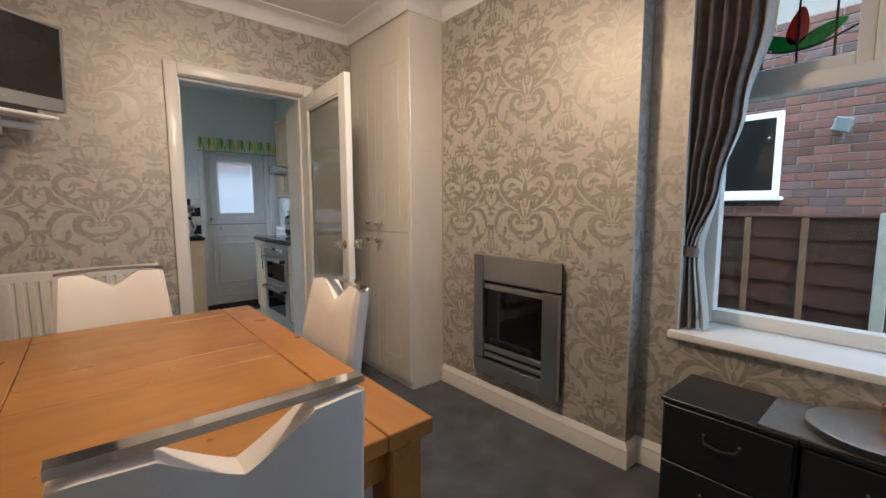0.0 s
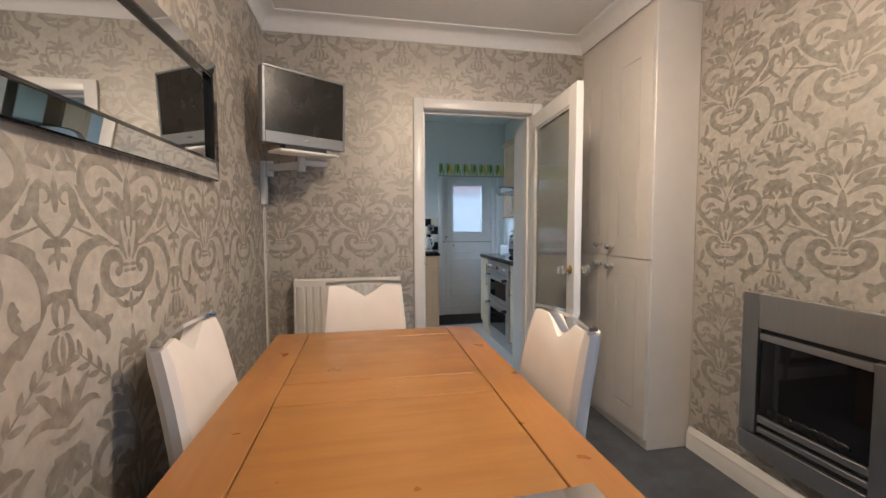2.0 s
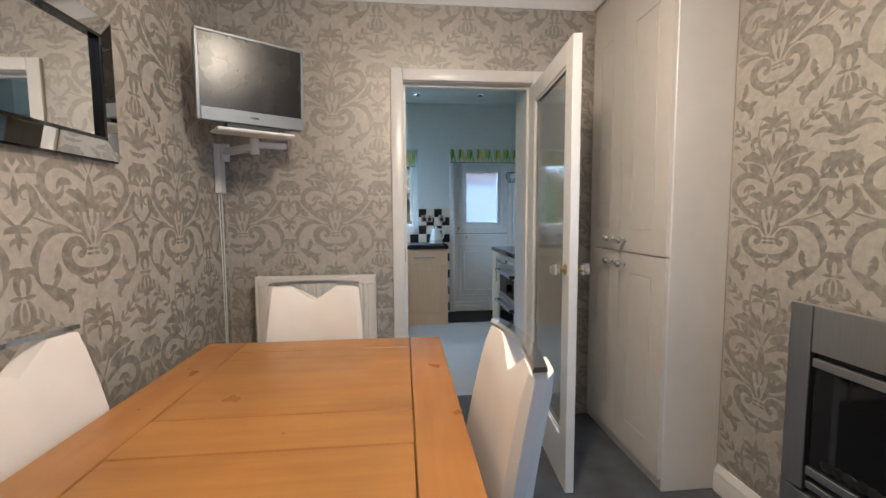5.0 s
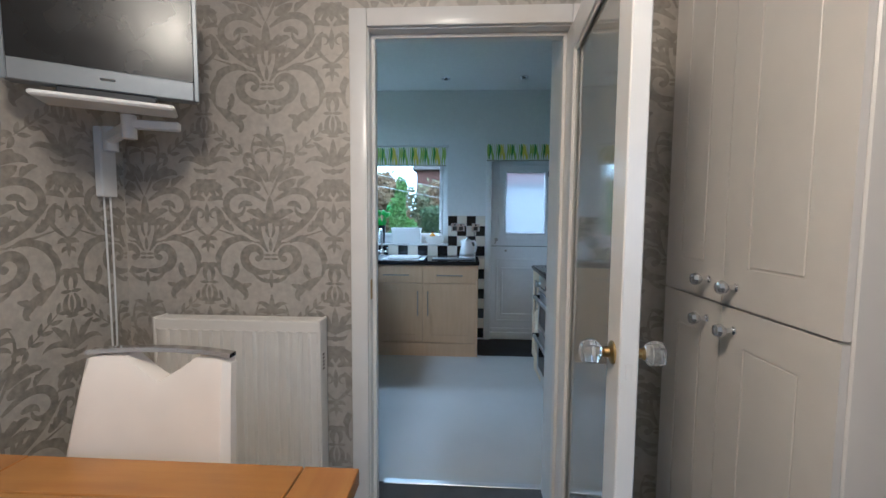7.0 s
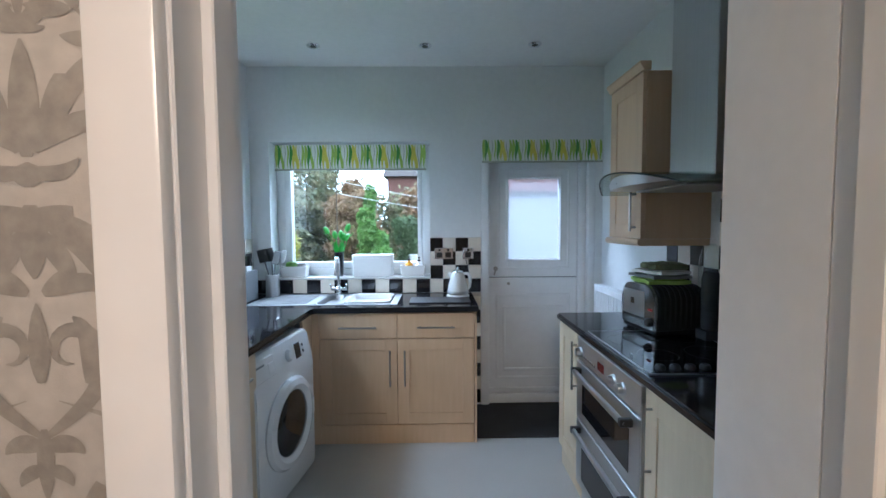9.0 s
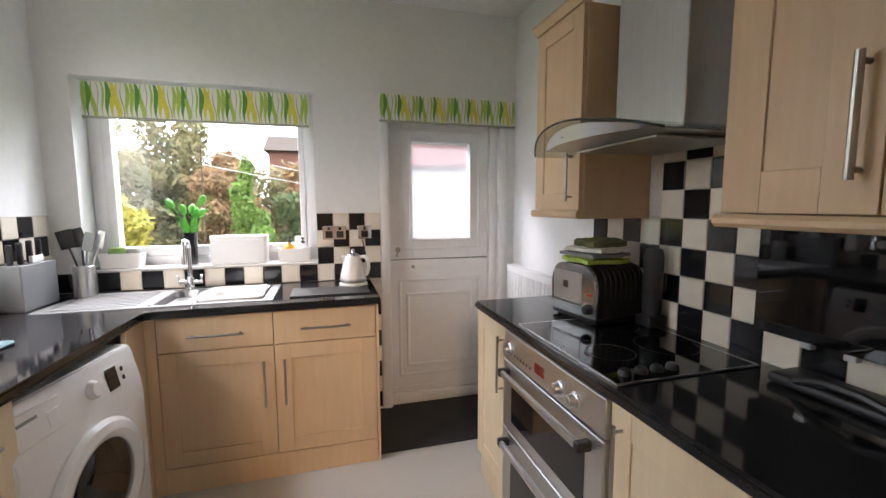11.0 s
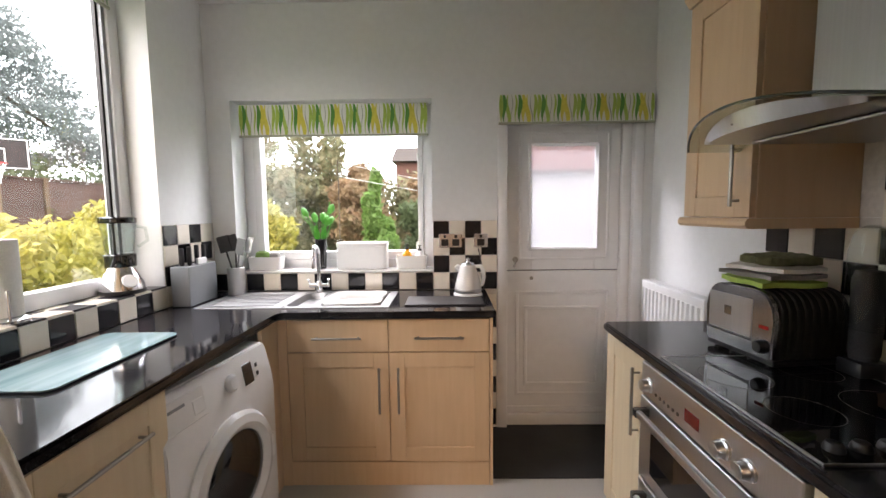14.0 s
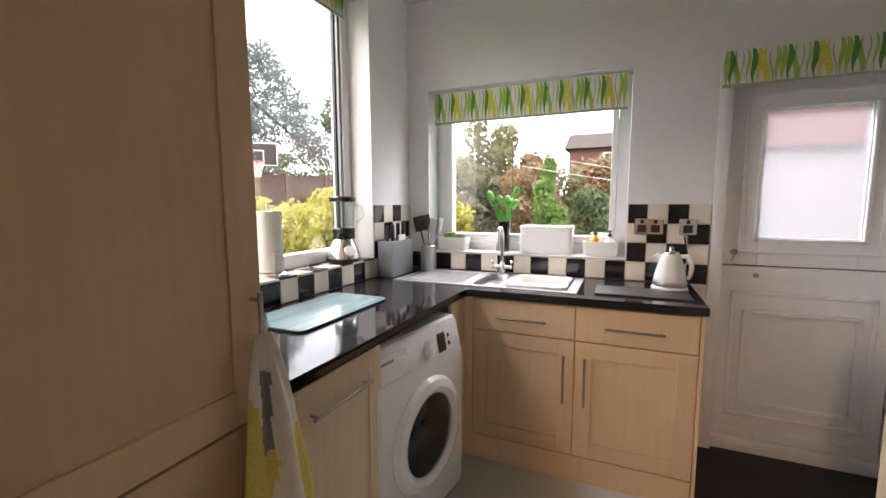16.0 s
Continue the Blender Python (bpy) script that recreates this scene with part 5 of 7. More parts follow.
box(bm, -0.33, -0.27, 2.90, 2.95, SZ + 0.045, SZ + 0.11, bev=0.014, seg=3)
solid("grey_sponge", bm, TOWEL_GREY, "grey kitchen sponge in the trough", "sponge", base=(-0.30, 2.925, SZ + 0.045))
vs = thing("vase", (0.0, 2.935, SZ), "tall dark vase with bright green flower stems", "vase")
part("pot", lathe(bmesh.new(), [(0.028, 0), (0.032, 0.003), (0.040, 0.19), (0.042, 0.196), (0.037, 0.196), (0.03, 0.16)], (0.0, 2.935, SZ + 0.001), 24), BLACK_GLOSS, vs)
rnd = random.Random(8)
for k in range(9):
    a = rnd.random() * 6.28
    top = Vector((0.0 + 0.17 * math.cos(a) * (0.3 + 0.7 * rnd.random()), 2.935 + 0.05 * math.sin(a), SZ + 0.30 + 0.14 * rnd.random()))
    root = Vector((0.01 * math.cos(a), 2.935 + 0.01 * math.sin(a), SZ + 0.12))
    mid = root.lerp(top, 0.55) + Vector((0, 0, 0.05))
    st = part("stem", tube(bmesh.new(), [root, root.lerp(mid, 0.6), mid, top], 0.003, 6), STEM_GREEN, vs)
    if k < 6:
        bm = bmesh.new()
        bmesh.ops.create_icosphere(bm, subdivisions=2, radius=0.028)
        d = (top - mid).normalized().to_track_quat("Z", "Y").to_matrix().to_4x4()
        bmesh.ops.transform(bm, matrix=Matrix.Translation(top) @ d @ Matrix.Diagonal((0.75, 0.75, 1.25, 1)), verts=bm.verts)
        part("bud", bm, STEM_GREEN, st)
for k in range(6):
    a = k * 1.05 + 0.3
    base = Vector((0.02 * math.cos(a), 2.935 + 0.015 * math.sin(a), SZ + 0.16))
    tip = base + Vector((0.045 * math.cos(a), 0.03 * math.sin(a), 0.13))
    bm = bmesh.new()
    wv = Vector((-math.sin(a), math.cos(a), 0.2)) * 0.018
    pts = [base, base.lerp(tip, 0.5) + wv, tip, base.lerp(tip, 0.5) - wv]
    v = [bm.verts.new(p) for p in pts]
    bm.faces.new(v)
    bmesh.ops.solidify(bm, geom=bm.faces[:], thickness=0.002)
    part("leaf", bm, STEM_GREEN, vs)

# things on the left-hand run
kb = thing("knife_box", (-0.585, 2.50, WT), "grey box knife block holding black-handled knives", "knife block")
part("box", B(-0.635, -0.535, 2.395, 2.655, WT + 0.001, WT + 0.215, bev=0.003), GREY_PLASTIC, kb)
rnd = random.Random(5)
for k in range(7):
    y = 2.42 + 0.033 * k
    h = 0.07 + 0.04 * rnd.random()
    part("knife", B(-0.60 + 0.02 * (k % 2), -0.578 + 0.02 * (k % 2), y, y + 0.016, WT + 0.2155, WT + 0.2155 + h, bev=0.004), BLACK_PLASTIC, kb, "black knife handle")
part("label_card", B(-0.56, -0.545, 2.50, 2.58, WT + 0.2155, WT + 0.25, bev=0.002), WHITE_PLASTIC, kb)
uj = thing("utensil_jar", (-0.46, 2.735, WT), "steel jar holding kitchen utensils", "utensil jar")
part("jar", lathe(bmesh.new(), [(0.045, 0), (0.05, 0.004), (0.05, 0.165), (0.047, 0.168), (0.045, 0.15)], (-0.46, 2.735, WT + 0.001), 28), STEEL, uj)
for k, (dx, dy, h, w, mat) in enumerate(((-0.03, 0.01, 0.20, 0.038, BLACK_PLASTIC), (0.015, -0.015, 0.17, 0.026, GREY_PLASTIC), (0.035, 0.01, 0.19, 0.02, STEEL), (-0.005, 0.02, 0.22, 0.03, BLACK_PLASTIC))):
    b = Vector((-0.46 + dx * 0.4, 2.735 + dy * 0.4, WT + 0.10))
    t = Vector((-0.46 + dx * 2.0, 2.735 + dy * 1.2, WT + 0.17 + h * 0.45))
    ut = part("utensil", R(b, t, 0.005), mat, uj)
    bm = bmesh.new()
    box(bm, -w, w, -0.004, 0.004, 0.0, 0.10, bev=0.0035, m=Matrix.Translation(t) @ Matrix.Rotation(radians(14 * (1 if dx > 0 else -1)), 4, "Y"))
    part("head", bm, mat, ut)
bm = bmesh.new()
prism(bm, [(-0.42 + p[0], 1.62 + p[1]) for p in rounded(0.30, 0.56, 0.03)], "z", WT + 0.005, WT + 0.010)
gb = thing("glass_chopping_board", (-0.42, 1.62, WT), "frosted teal glass chopping board on the worktop", "chopping board")
part("glass", bm, BOARD_GLASS, gb)
for x in (-0.53, -0.31):
    for y in (1.38, 1.86):
        part("foot", R((x, y, WT + 0.0005), (x, y, WT + 0.005), 0.008), BLACK_PLASTIC, gb)
LS = LZ0 + 0.012      # top of the tiled sill of the west window
kr = thing("kitchen_roll", (-0.735, 1.66, LS), "white kitchen roll on a chrome stand", "kitchen roll")
part("stand", lathe(bmesh.new(), [(0.075, 0), (0.075, 0.012), (0.06, 0.02), (0.01, 0.022)], (-0.735, 1.66, LS + 0.001), 32), CHROME, kr)
part("paper", lathe(bmesh.new(), [(0.02, 0.024), (0.058, 0.024), (0.058, 0.292), (0.02, 0.292)], (-0.735, 1.66, LS), 40), TOWEL_WHITE, kr, "white paper roll")
part("spindle", R((-0.735, 1.66, LS + 0.02), (-0.735, 1.66, LS + 0.33), 0.006), CHROME, kr)
part("arm", R((-0.675, 1.63, LS + 0.012), (-0.675, 1.63, LS + 0.12), 0.005), CHROME, kr)
bl = thing("blender", (-0.735, 2.20, LS), "chrome blender with a clear glass jug", "blender")
c = (-0.735, 2.20, LS)
part("base", lathe(bmesh.new(), [(0.088, 0.001), (0.094, 0.006), (0.094, 0.02)], c, 32), BLACK_PLASTIC, bl)
part("body", lathe(bmesh.new(), [(0.093, 0.0205), (0.090, 0.05), (0.075, 0.085), (0.062, 0.115), (0.060, 0.128)], c, 32), CHROME, bl)
part("collar", lathe(bmesh.new(), [(0.062, 0.129), (0.064, 0.135), (0.064, 0.185), (0.06, 0.19)], c, 32), BLACK_GLOSS, bl)
part("jug", lathe(bmesh.new(), [(0.052, 0.191), (0.056, 0.195), (0.072, 0.335), (0.069, 0.335), (0.053, 0.20)], c, 32), GLASS_JUG, bl, "clear glass jug")
part("lid", lathe(bmesh.new(), [(0.074, 0.336), (0.075, 0.34), (0.075, 0.36), (0.06, 0.366)], c, 32), BLACK_GLOSS, bl)
part("jug_handle", tube(bmesh.new(), [(-0.68, 2.235, LS + 0.32), (-0.645, 2.255, LS + 0.31), (-0.64, 2.258, LS + 0.25), (-0.675, 2.236, LS + 0.22)], 0.008), GLASS_JUG, bl)
part("panel", lathe(bmesh.new(), [(0.035, 0.0), (0.03, 0.006)], (0, 0, 0), 24, Matrix.Translation((-0.665, 2.16, LS + 0.065)) @ Matrix.Rotation(radians(-28), 4, "Z") @ Matrix.Rotation(radians(62), 4, "Y")), WHITE_PLASTIC, bl)

# right-hand run: base units, double oven, hob
RX = 1.530
for y0, y1, hy in ((1.700, 2.048, 1.735), (0.345, 1.018, 0.972)):
    bu = thing("base_unit", (1.8, (y0 + y1) / 2, 0.0), "pale maple base unit with a shaker door", "cabinet", "right-hand base units")
    part("carcass", B(RX + 0.021, KE - 0.002, y0, y1, 0.0, WB - 0.001), MAPLE_PALE, bu)
    dd = shaker("door", bu, MAPLE_PALE, y0 + 0.003, y1 - 0.003, 0.13, WB - 0.008, east_face(RX))
    bar_handle(dd, (RX, hy, 0.60), (RX, hy, 0.82), (-1, 0, 0))
    part("plinth", B(RX + 0.03, RX + 0.045, y0, y1, 0.0, 0.126), MAPLE_PALE, bu)
ov = thing("double_oven", (1.8, 1.36, 0.0), "stainless steel built-under double oven", "oven")
OY0, OY1 = 1.022, 1.696
part("housing", B(RX + 0.024, KE - 0.002, OY0, OY1, 0.10, WB - 0.001), BLACK_PLASTIC, ov)
panel = part("control_panel", B(RX - 0.012, RX + 0.023, OY0 + 0.002, OY1 - 0.002, 0.765, WB - 0.006, bev=0.003), STEEL_FLAT, ov)
part("clock", B(RX - 0.0135, RX - 0.012, 1.355, 1.425, 0.800, 0.838, bev=0.001), material("red_clock_window", (0.16, 0.01, 0.012), 0.15, grain=0.3, grain_scale=90), panel, "dark red clock window")
for y in (1.635, 1.25, 1.165):
    part("dial", lathe(bmesh.new(), [(0.026, 0), (0.026, 0.006), (0.021, 0.010), (0.019, 0.030), (0.015, 0.032)], (RX - 0.012, y, 0.815), 28, Matrix.Rotation(radians(-90), 4, "Y")), STEEL, panel)
for k in range(6):
    part("mark", R((RX - 0.012, 1.59 - 0.026 * k, 0.80), (RX - 0.0145, 1.59 - 0.026 * k, 0.80), 0.006, seg=10), GRILLE, panel)
for z0, z1 in ((0.46, 0.758), (0.115, 0.452)):
    od = part("oven_door", B(RX - 0.014, RX + 0.023, OY0 + 0.002, OY1 - 0.002, z0, z1, bev=0.003), STEEL_FLAT, ov)
    part("window", B(RX - 0.016, RX - 0.0135, OY0 + 0.085, OY1 - 0.085, z0 + 0.05, z1 - 0.075, bev=0.001), BLACK_GLASS, od, "dark oven glass")
    bar = bmesh.new()
    box(bar, RX - 0.062, RX - 0.042, OY0 + 0.05, OY1 - 0.05, z1 - 0.052, z1 - 0.026, bev=0.007, seg=2)
    part("grip", bar, STEEL, od)
    for y in (OY0 + 0.05, OY1 - 0.075):
        part("grip_end", B(RX - 0.064, RX - 0.014, y, y + 0.025, z1 - 0.055, z1 - 0.023, bev=0.004), BLACK_PLASTIC, od)
part("kick_plate", B(RX + 0.02, RX + 0.035, OY0, OY1, 0.0, 0.10), STEEL_FLAT, ov)
hob = thing("ceramic_hob", (1.78, 1.30, WT), "black glass ceramic hob with a steel trim", "hob")
HX0, HX1, HY0, HY1 = 1.535, 2.035, 1.005, 1.600
part("glass", B(HX0 + 0.006, HX1 - 0.006, HY0 + 0.006, HY1 - 0.006, WT + 0.0008, WT + 0.0055, bev=0.001), BLACK_GLASS, hob)
for a in ((HX0, HX1, HY0, HY0 + 0.006), (HX0, HX1, HY1 - 0.006, HY1), (HX0, HX0 + 0.006, HY0 + 0.006, HY1 - 0.006), (HX1 - 0.006, HX1, HY0 + 0.006, HY1 - 0.006)):
    part("trim", B(*a, WT + 0.0008, WT + 0.0065, bev=0.001), STEEL, hob)
for k in range(4):
    part("control", lathe(bmesh.new(), [(0.019, 0), (0.018, 0.008), (0.014, 0.016), (0.012, 0.017)], (1.60 + 0.055 * k, 1.055, WT + 0.0057), 24), BLACK_PLASTIC, hob)
for x, y, r in ((1.66, 1.43, 0.09), (1.90, 1.46, 0.075), (1.68, 1.22, 0.075), (1.91, 1.23, 0.10)):
    bm = bmesh.new()
    ringa = [bm.verts.new((x + (r + d) * math.cos(a), y + (r + d) * math.sin(a), WT + 0.0056 + (0.0003 if d else 0))) for d in (0, 0.002) for a in (2 * math.pi * k / 40 for k in range(40))]
    for k in range(40):
        bm.faces.new((ringa[k], ringa[(k + 1) % 40], ringa[40 + (k + 1) % 40], ringa[40 + k]))
    part("ring_mark", bm, GRILLE, hob)

# wall cabinets and hood
CX = 1.762
for y0, y1, hy, nm in ((1.548, 1.905, 1.60, "single"), (0.340, 0.935, 0.62, "double")):
    wc = thing("wall_cabinet", (1.93, (y0 + y1) / 2, 1.38), "maple wall cabinet with cornice and pelmet rail", "cabinet", "wall cabinets")
    part("carcass", B(CX + 0.021, KE - 0.001, y0, y1, 1.385, 2.17, bev=0.001), MAPLE, wc)
    if nm == "single":
        dd = shaker("door", wc, MAPLE, y0 + 0.002, y1 - 0.002, 1.387, 2.166, east_face(CX), rail=0.07)
        bar_handle(dd, (CX, hy, 1.44), (CX, hy, 1.60), (-1, 0, 0))
    else:
        dd = shaker("door", wc, MAPLE, 0.622, y1 - 0.002, 1.387, 2.166, east_face(CX), rail=0.095)
        bar_handle(dd, (CX, 0.655, 1.47), (CX, 0.655, 1.665), (-1, 0, 0), 0.008)
        shaker("door", wc, MAPLE, y0 + 0.002, 0.618, 1.387, 2.166, east_face(CX), rail=0.08)
    part("cornice", prism(bmesh.new(), [(CX + 0.03, 2.171), (CX - 0.004, 2.171), (CX - 0.022, 2.20), (CX - 0.022, 2.21), (CX + 0.03, 2.21)], "y", y0 - 0.012, y1 + 0.012), MAPLE, wc)
    bm = prism(bmesh.new(), [(CX + 0.03, 1.384), (CX - 0.012, 1.384), (CX - 0.02, 1.374), (CX - 0.02, 1.362), (CX - 0.010, 1.352), (CX + 0.03, 1.352)], "y", y0 - 0.012, y1 + 0.004)
    box(bm, CX + 0.03, KE - 0.012, y1 - 0.02 if nm == "double" else y0 - 0.012, y1 + 0.004 if nm == "double" else y0 + 0.012, 1.352, 1.384)
    part("pelmet_rail", bm, MAPLE, wc)

hd = thing("cooker_hood", (1.9, 1.27, 1.56), "steel chimney cooker hood with a curved glass canopy", "cooker hood")
part("chimney", B(1.83, KE - 0.001, 1.130, 1.435, 1.64, KTOP - 0.004, bev=0.003), STEEL, hd)


def canopy(side, x0, bulge, half, lift, z):
    def f(u, v):
        s = 2 * u - 1
        front = x0 + bulge * s * s
        return Vector((front + (KE - 0.005 - front) * v, 1.28 + half * s, z - lift * s * s + side * 0.003))
    return f


part("glass_canopy", slab(bmesh.new(), canopy(1, 1.50, 0.10, 0.325, 0.062, 1.658), canopy(-1, 1.50, 0.10, 0.325, 0.062, 1.658), 28, 8), HOOD_GLASS, hd, "smoked curved glass")
part("canopy_edge", tube(bmesh.new(), [(1.499 + 0.10 * q * q, 1.28 + 0.325 * q, 1.658 - 0.062 * q * q) for q in (k / 14 - 1 for k in range(29))], 0.0034, 6), HOOD_EDGE, hd, "dark polished glass edge")
part("motor_body", slab(bmesh.new(), canopy(0, 1.540, 0.07, 0.262, 0.042, 1.6515), canopy(0, 1.552, 0.07, 0.262, 0.0, 1.608), 28, 8), STEEL, hd)
for k in range(5):
    part("button", R((1.562, 1.33 - 0.019 * k, 1.628), (1.549, 1.33 - 0.019 * k, 1.628), 0.005, seg=12), BLACK_PLASTIC, hd)
part("filter", B(1.70, 2.04, 1.09, 1.47, 1.597, 1.6045, bev=0.002), STEEL_FLAT, hd)

# toaster with folded cloths, hand blender, wall screen
tr = thing("toaster", (1.91, 1.625, WT), "polished chrome toaster with ribbed black sides", "toaster")
tm = Matrix.Translation((1.915, 1.625, WT)) @ Matrix.Rotation(radians(7), 4, "Z")
part("foot_plate", B(-0.125, 0.125, -0.135, 0.135, 0.010, 0.028, bev=0.004, m=tm), BLACK_PLASTIC, tr)
OUTLINE = [(-0.130, 0.029), (0.130, 0.029), (0.133, 0.15), (0.130, 0.185), (0.118, 0.212), (0.098, 0.230), (0.072, 0.238), (-0.072, 0.238), (-0.098, 0.230), (-0.118, 0.212), (-0.130, 0.185), (-0.133, 0.15)]
bm = prism(bmesh.new(), [(p[0] * 0.97, p[1] - 0.004 if p[1] > 0.1 else p[1]) for p in OUTLINE], "x", -0.118, 0.13)
bmesh.ops.transform(bm, matrix=tm, verts=bm.verts)
part("body", bm, BLACK_PLASTIC, tr)
for k in range(9):
    x = -0.105 + 0.027 * k
    bm = prism(bmesh.new(), OUTLINE, "x", x, x + 0.016)
    bmesh.ops.bevel(bm, geom=bm.edges[:], offset=0.003, segments=1, affect="EDGES")
    bmesh.ops.transform(bm, matrix=tm, verts=bm.verts)
    part("rib", bm, BLACK_PLASTIC, tr)
bm = prism(bmesh.new(), OUTLINE, "x", -0.134, -0.112)
bmesh.ops.bevel(bm, geom=bm.edges[:], offset=0.005, segments=2, affect="EDGES")
bmesh.ops.transform(bm, matrix=tm, verts=bm.verts)
end = part("end_plate", bm, DARK_CHROME, tr, "polished chrome end plate")
part("seam", B(-0.1355, -0.133, -0.06, 0.125, 0.072, 0.076, m=tm), BLACK_PLASTIC, end)
part("face_panel", B(-0.1362, -0.133, -0.06, 0.118, 0.080, 0.205, bev=0.002, m=tm), STEEL, end)
part("badge", B(-0.1372, -0.1355, 0.02, 0.05, 0.135, 0.165, bev=0.0005, m=tm), DARK_CHROME, end)
part("dial", lathe(bmesh.new(), [(0.022, 0), (0.02, 0.012), (0.015, 0.02), (0.012, 0.021)], (0, 0, 0), 24, tm @ Matrix.Translation((-0.134, -0.10, 0.066)) @ Matrix.Rotation(radians(-90), 4, "Y")), BLACK_PLASTIC, end)
part("red_light", B(-0.1365, -0.134, -0.118, -0.088, 0.122, 0.132, m=tm), material("red_lamp_lens", (0.45, 0.03, 0.03), 0.2, grain=0.1, grain_scale=50), end)
for q in (-0.11, -0.04, 0.03, 0.10):
    part("foot", R(tm @ Vector((-0.11, q, 0.0005)), tm @ Vector((-0.11, q, 0.0105)), 0.012), BLACK_PLASTIC, tr)
part("foot", R(tm @ Vector((0.10, 0.0, 0.0005)), tm @ Vector((0.10, 0.0, 0.0105)), 0.012), BLACK_PLASTIC, tr)
for k, (w, d, h, mat, lab) in enumerate(((0.098, 0.098, 0.026, FABRIC_LIME, "lime green folded dish cloth"), (0.100, 0.105, 0.022, TOWEL_GREY, "grey patterned folded cloth"), (0.092, 0.100, 0.020, TOWEL_WHITE, "pale folded tea towel"), (0.085, 0.062, 0.036, TOWEL_OLIVE, "olive oven glove rolled on the cloths"))):
    z = WT + 0.239 + (0, 0.0255, 0.0470, 0.0665)[k]

    def fold(side, w=w, d=d, h=h, z=z, k=k):
        def f(u, v):
            s, t = 2 * u - 1, 2 * v - 1
            e = max(0.0, 1 - max(abs(s), abs(t)) ** 4) ** 0.5
            wave = (0.0075 * math.sin(7 * s + 3 * t + 2 * k) + 0.004 * math.sin(15 * t + 6 * s)) * e * (side > 0)
            p = Vector((s * w * (1 + 0.10 * math.sin(5 * t + k)), t * d * (1 + 0.10 * math.sin(4 * s + k)), h / 2 + side * (0.30 * h + 0.18 * h * e) + wave * 0.6))
            return tm @ (Matrix.Rotation(0.14 * (k % 3) - 0.1, 4, "Z") @ p + Vector((0.006 * k - 0.02, 0.008 * (k % 2) - (0.025 if k == 3 else 0.0), z - WT)))
        return f
    solid("folded_cloth", slab(bmesh.new(), fold(1), fold(-1), 16, 20), mat, lab, "cloth", group="cloths on the toaster", base=(1.9, 1.625, z))
hb = thing("hand_blender_stand", (2.035, 1.44, WT), "dark hand-held appliance with a clear beaker", "appliance")
part("base", B(1.99, 2.08, 1.40, 1.48, WT + 0.001, WT + 0.05, bev=0.01, seg=2), BLACK_PLASTIC, hb)
part("motor", lathe(bmesh.new(), [(0.032, 0.05), (0.036, 0.07), (0.038, 0.28), (0.030, 0.31)], (2.035, 1.44, WT), 24), MAT, hb)
part("beaker", lathe(bmesh.new(), [(0.048, 0.14), (0.052, 0.17), (0.050, 0.36), (0.038, 0.42), (0.012, 0.44)], (2.035, 1.44, WT), 24), GLASS_JUG, hb, "clear plastic beaker")
ws = thing("wall_screen", (2.06, 0.70, 1.02), "black glossy flat screen mounted on the tiles", "screen")
part("panel", B(2.035, 2.066, 0.42, 1.035, 1.035, 1.372, bev=0.003), BLACK_GLASS, ws)
part("back", B(2.066, KE - 0.012, 0.50, 0.98, 1.08, 1.33), BLACK_PLASTIC, ws)
for y in (0.78, 0.88):
    part("clip", B(2.04, 2.062, y, y + 0.028, 1.018, 1.036, bev=0.002), STEEL, ws)
bag = thing("black_handled_tray", (1.97, 0.68, WT), "black plastic tray with a loop handle", "tray")
part("tray", B(1.955, 2.075, 0.46, 0.93, WT + 0.001, WT + 0.03, bev=0.012, seg=3), BLACK_PLASTIC, bag)
part("loop_handle", tube(bmesh.new(), [(1.965, 0.86, WT + 0.025), (1.94, 0.78, WT + 0.055), (1.925, 0.70, WT + 0.06), (1.93, 0.64, WT + 0.045), (1.965, 0.60, WT + 0.025)], 0.011), BLACK_PLASTIC, bag)

rad2 = radiator("radiator", (KE - 0.001, 2.44, 0.36), 0.60, 0.64, 90, "white panel radiator beside the back door", UPVC)

# windows of the kitchen
w2 = thing("window_2", (0.11, KN + 0.17, NZ0), "white plastic window over the sink", "window", kind="structure")
Y0, Y1 = KN + 0.145, KN + 0.215
for nm, a in (("frame_side", (NX0 + 0.001, NX0 + 0.065, Y0, Y1, SZ, NZ1 - 0.001)), ("frame_side", (NX1 - 0.065, NX1 - 0.001, Y0, Y1, SZ, NZ1 - 0.001)),
              ("frame_bottom", (NX0 + 0.065, NX1 - 0.065, Y0, Y1, SZ, SZ + 0.055)), ("frame_top", (NX0 + 0.065, NX1 - 0.065, Y0, Y1, NZ1 - 0.06, NZ1 - 0.001)),
              ("casement_side", (NX0 + 0.067, NX0 + 0.118, Y0 - 0.012, Y1 - 0.01, SZ + 0.057, NZ1 - 0.062)), ("casement_side", (NX1 - 0.100, NX1 - 0.067, Y0 - 0.012, Y1 - 0.01, SZ + 0.057, NZ1 - 0.062)),
              ("casement_bottom", (NX0 + 0.118, NX1 - 0.100, Y0 - 0.012, Y1 - 0.01, SZ + 0.057, SZ + 0.11)), ("casement_top", (NX0 + 0.118, NX1 - 0.100, Y0 - 0.012, Y1 - 0.01, NZ1 - 0.11, NZ1 - 0.062))):
    part(nm, B(*a, bev=0.005, seg=2), UPVC, w2)
p = part("pane", B(NX0 + 0.116, NX1 - 0.098, Y0 + 0.022, Y0 + 0.027, SZ + 0.108, NZ1 - 0.108), GLASS, w2)
p.visible_shadow = False
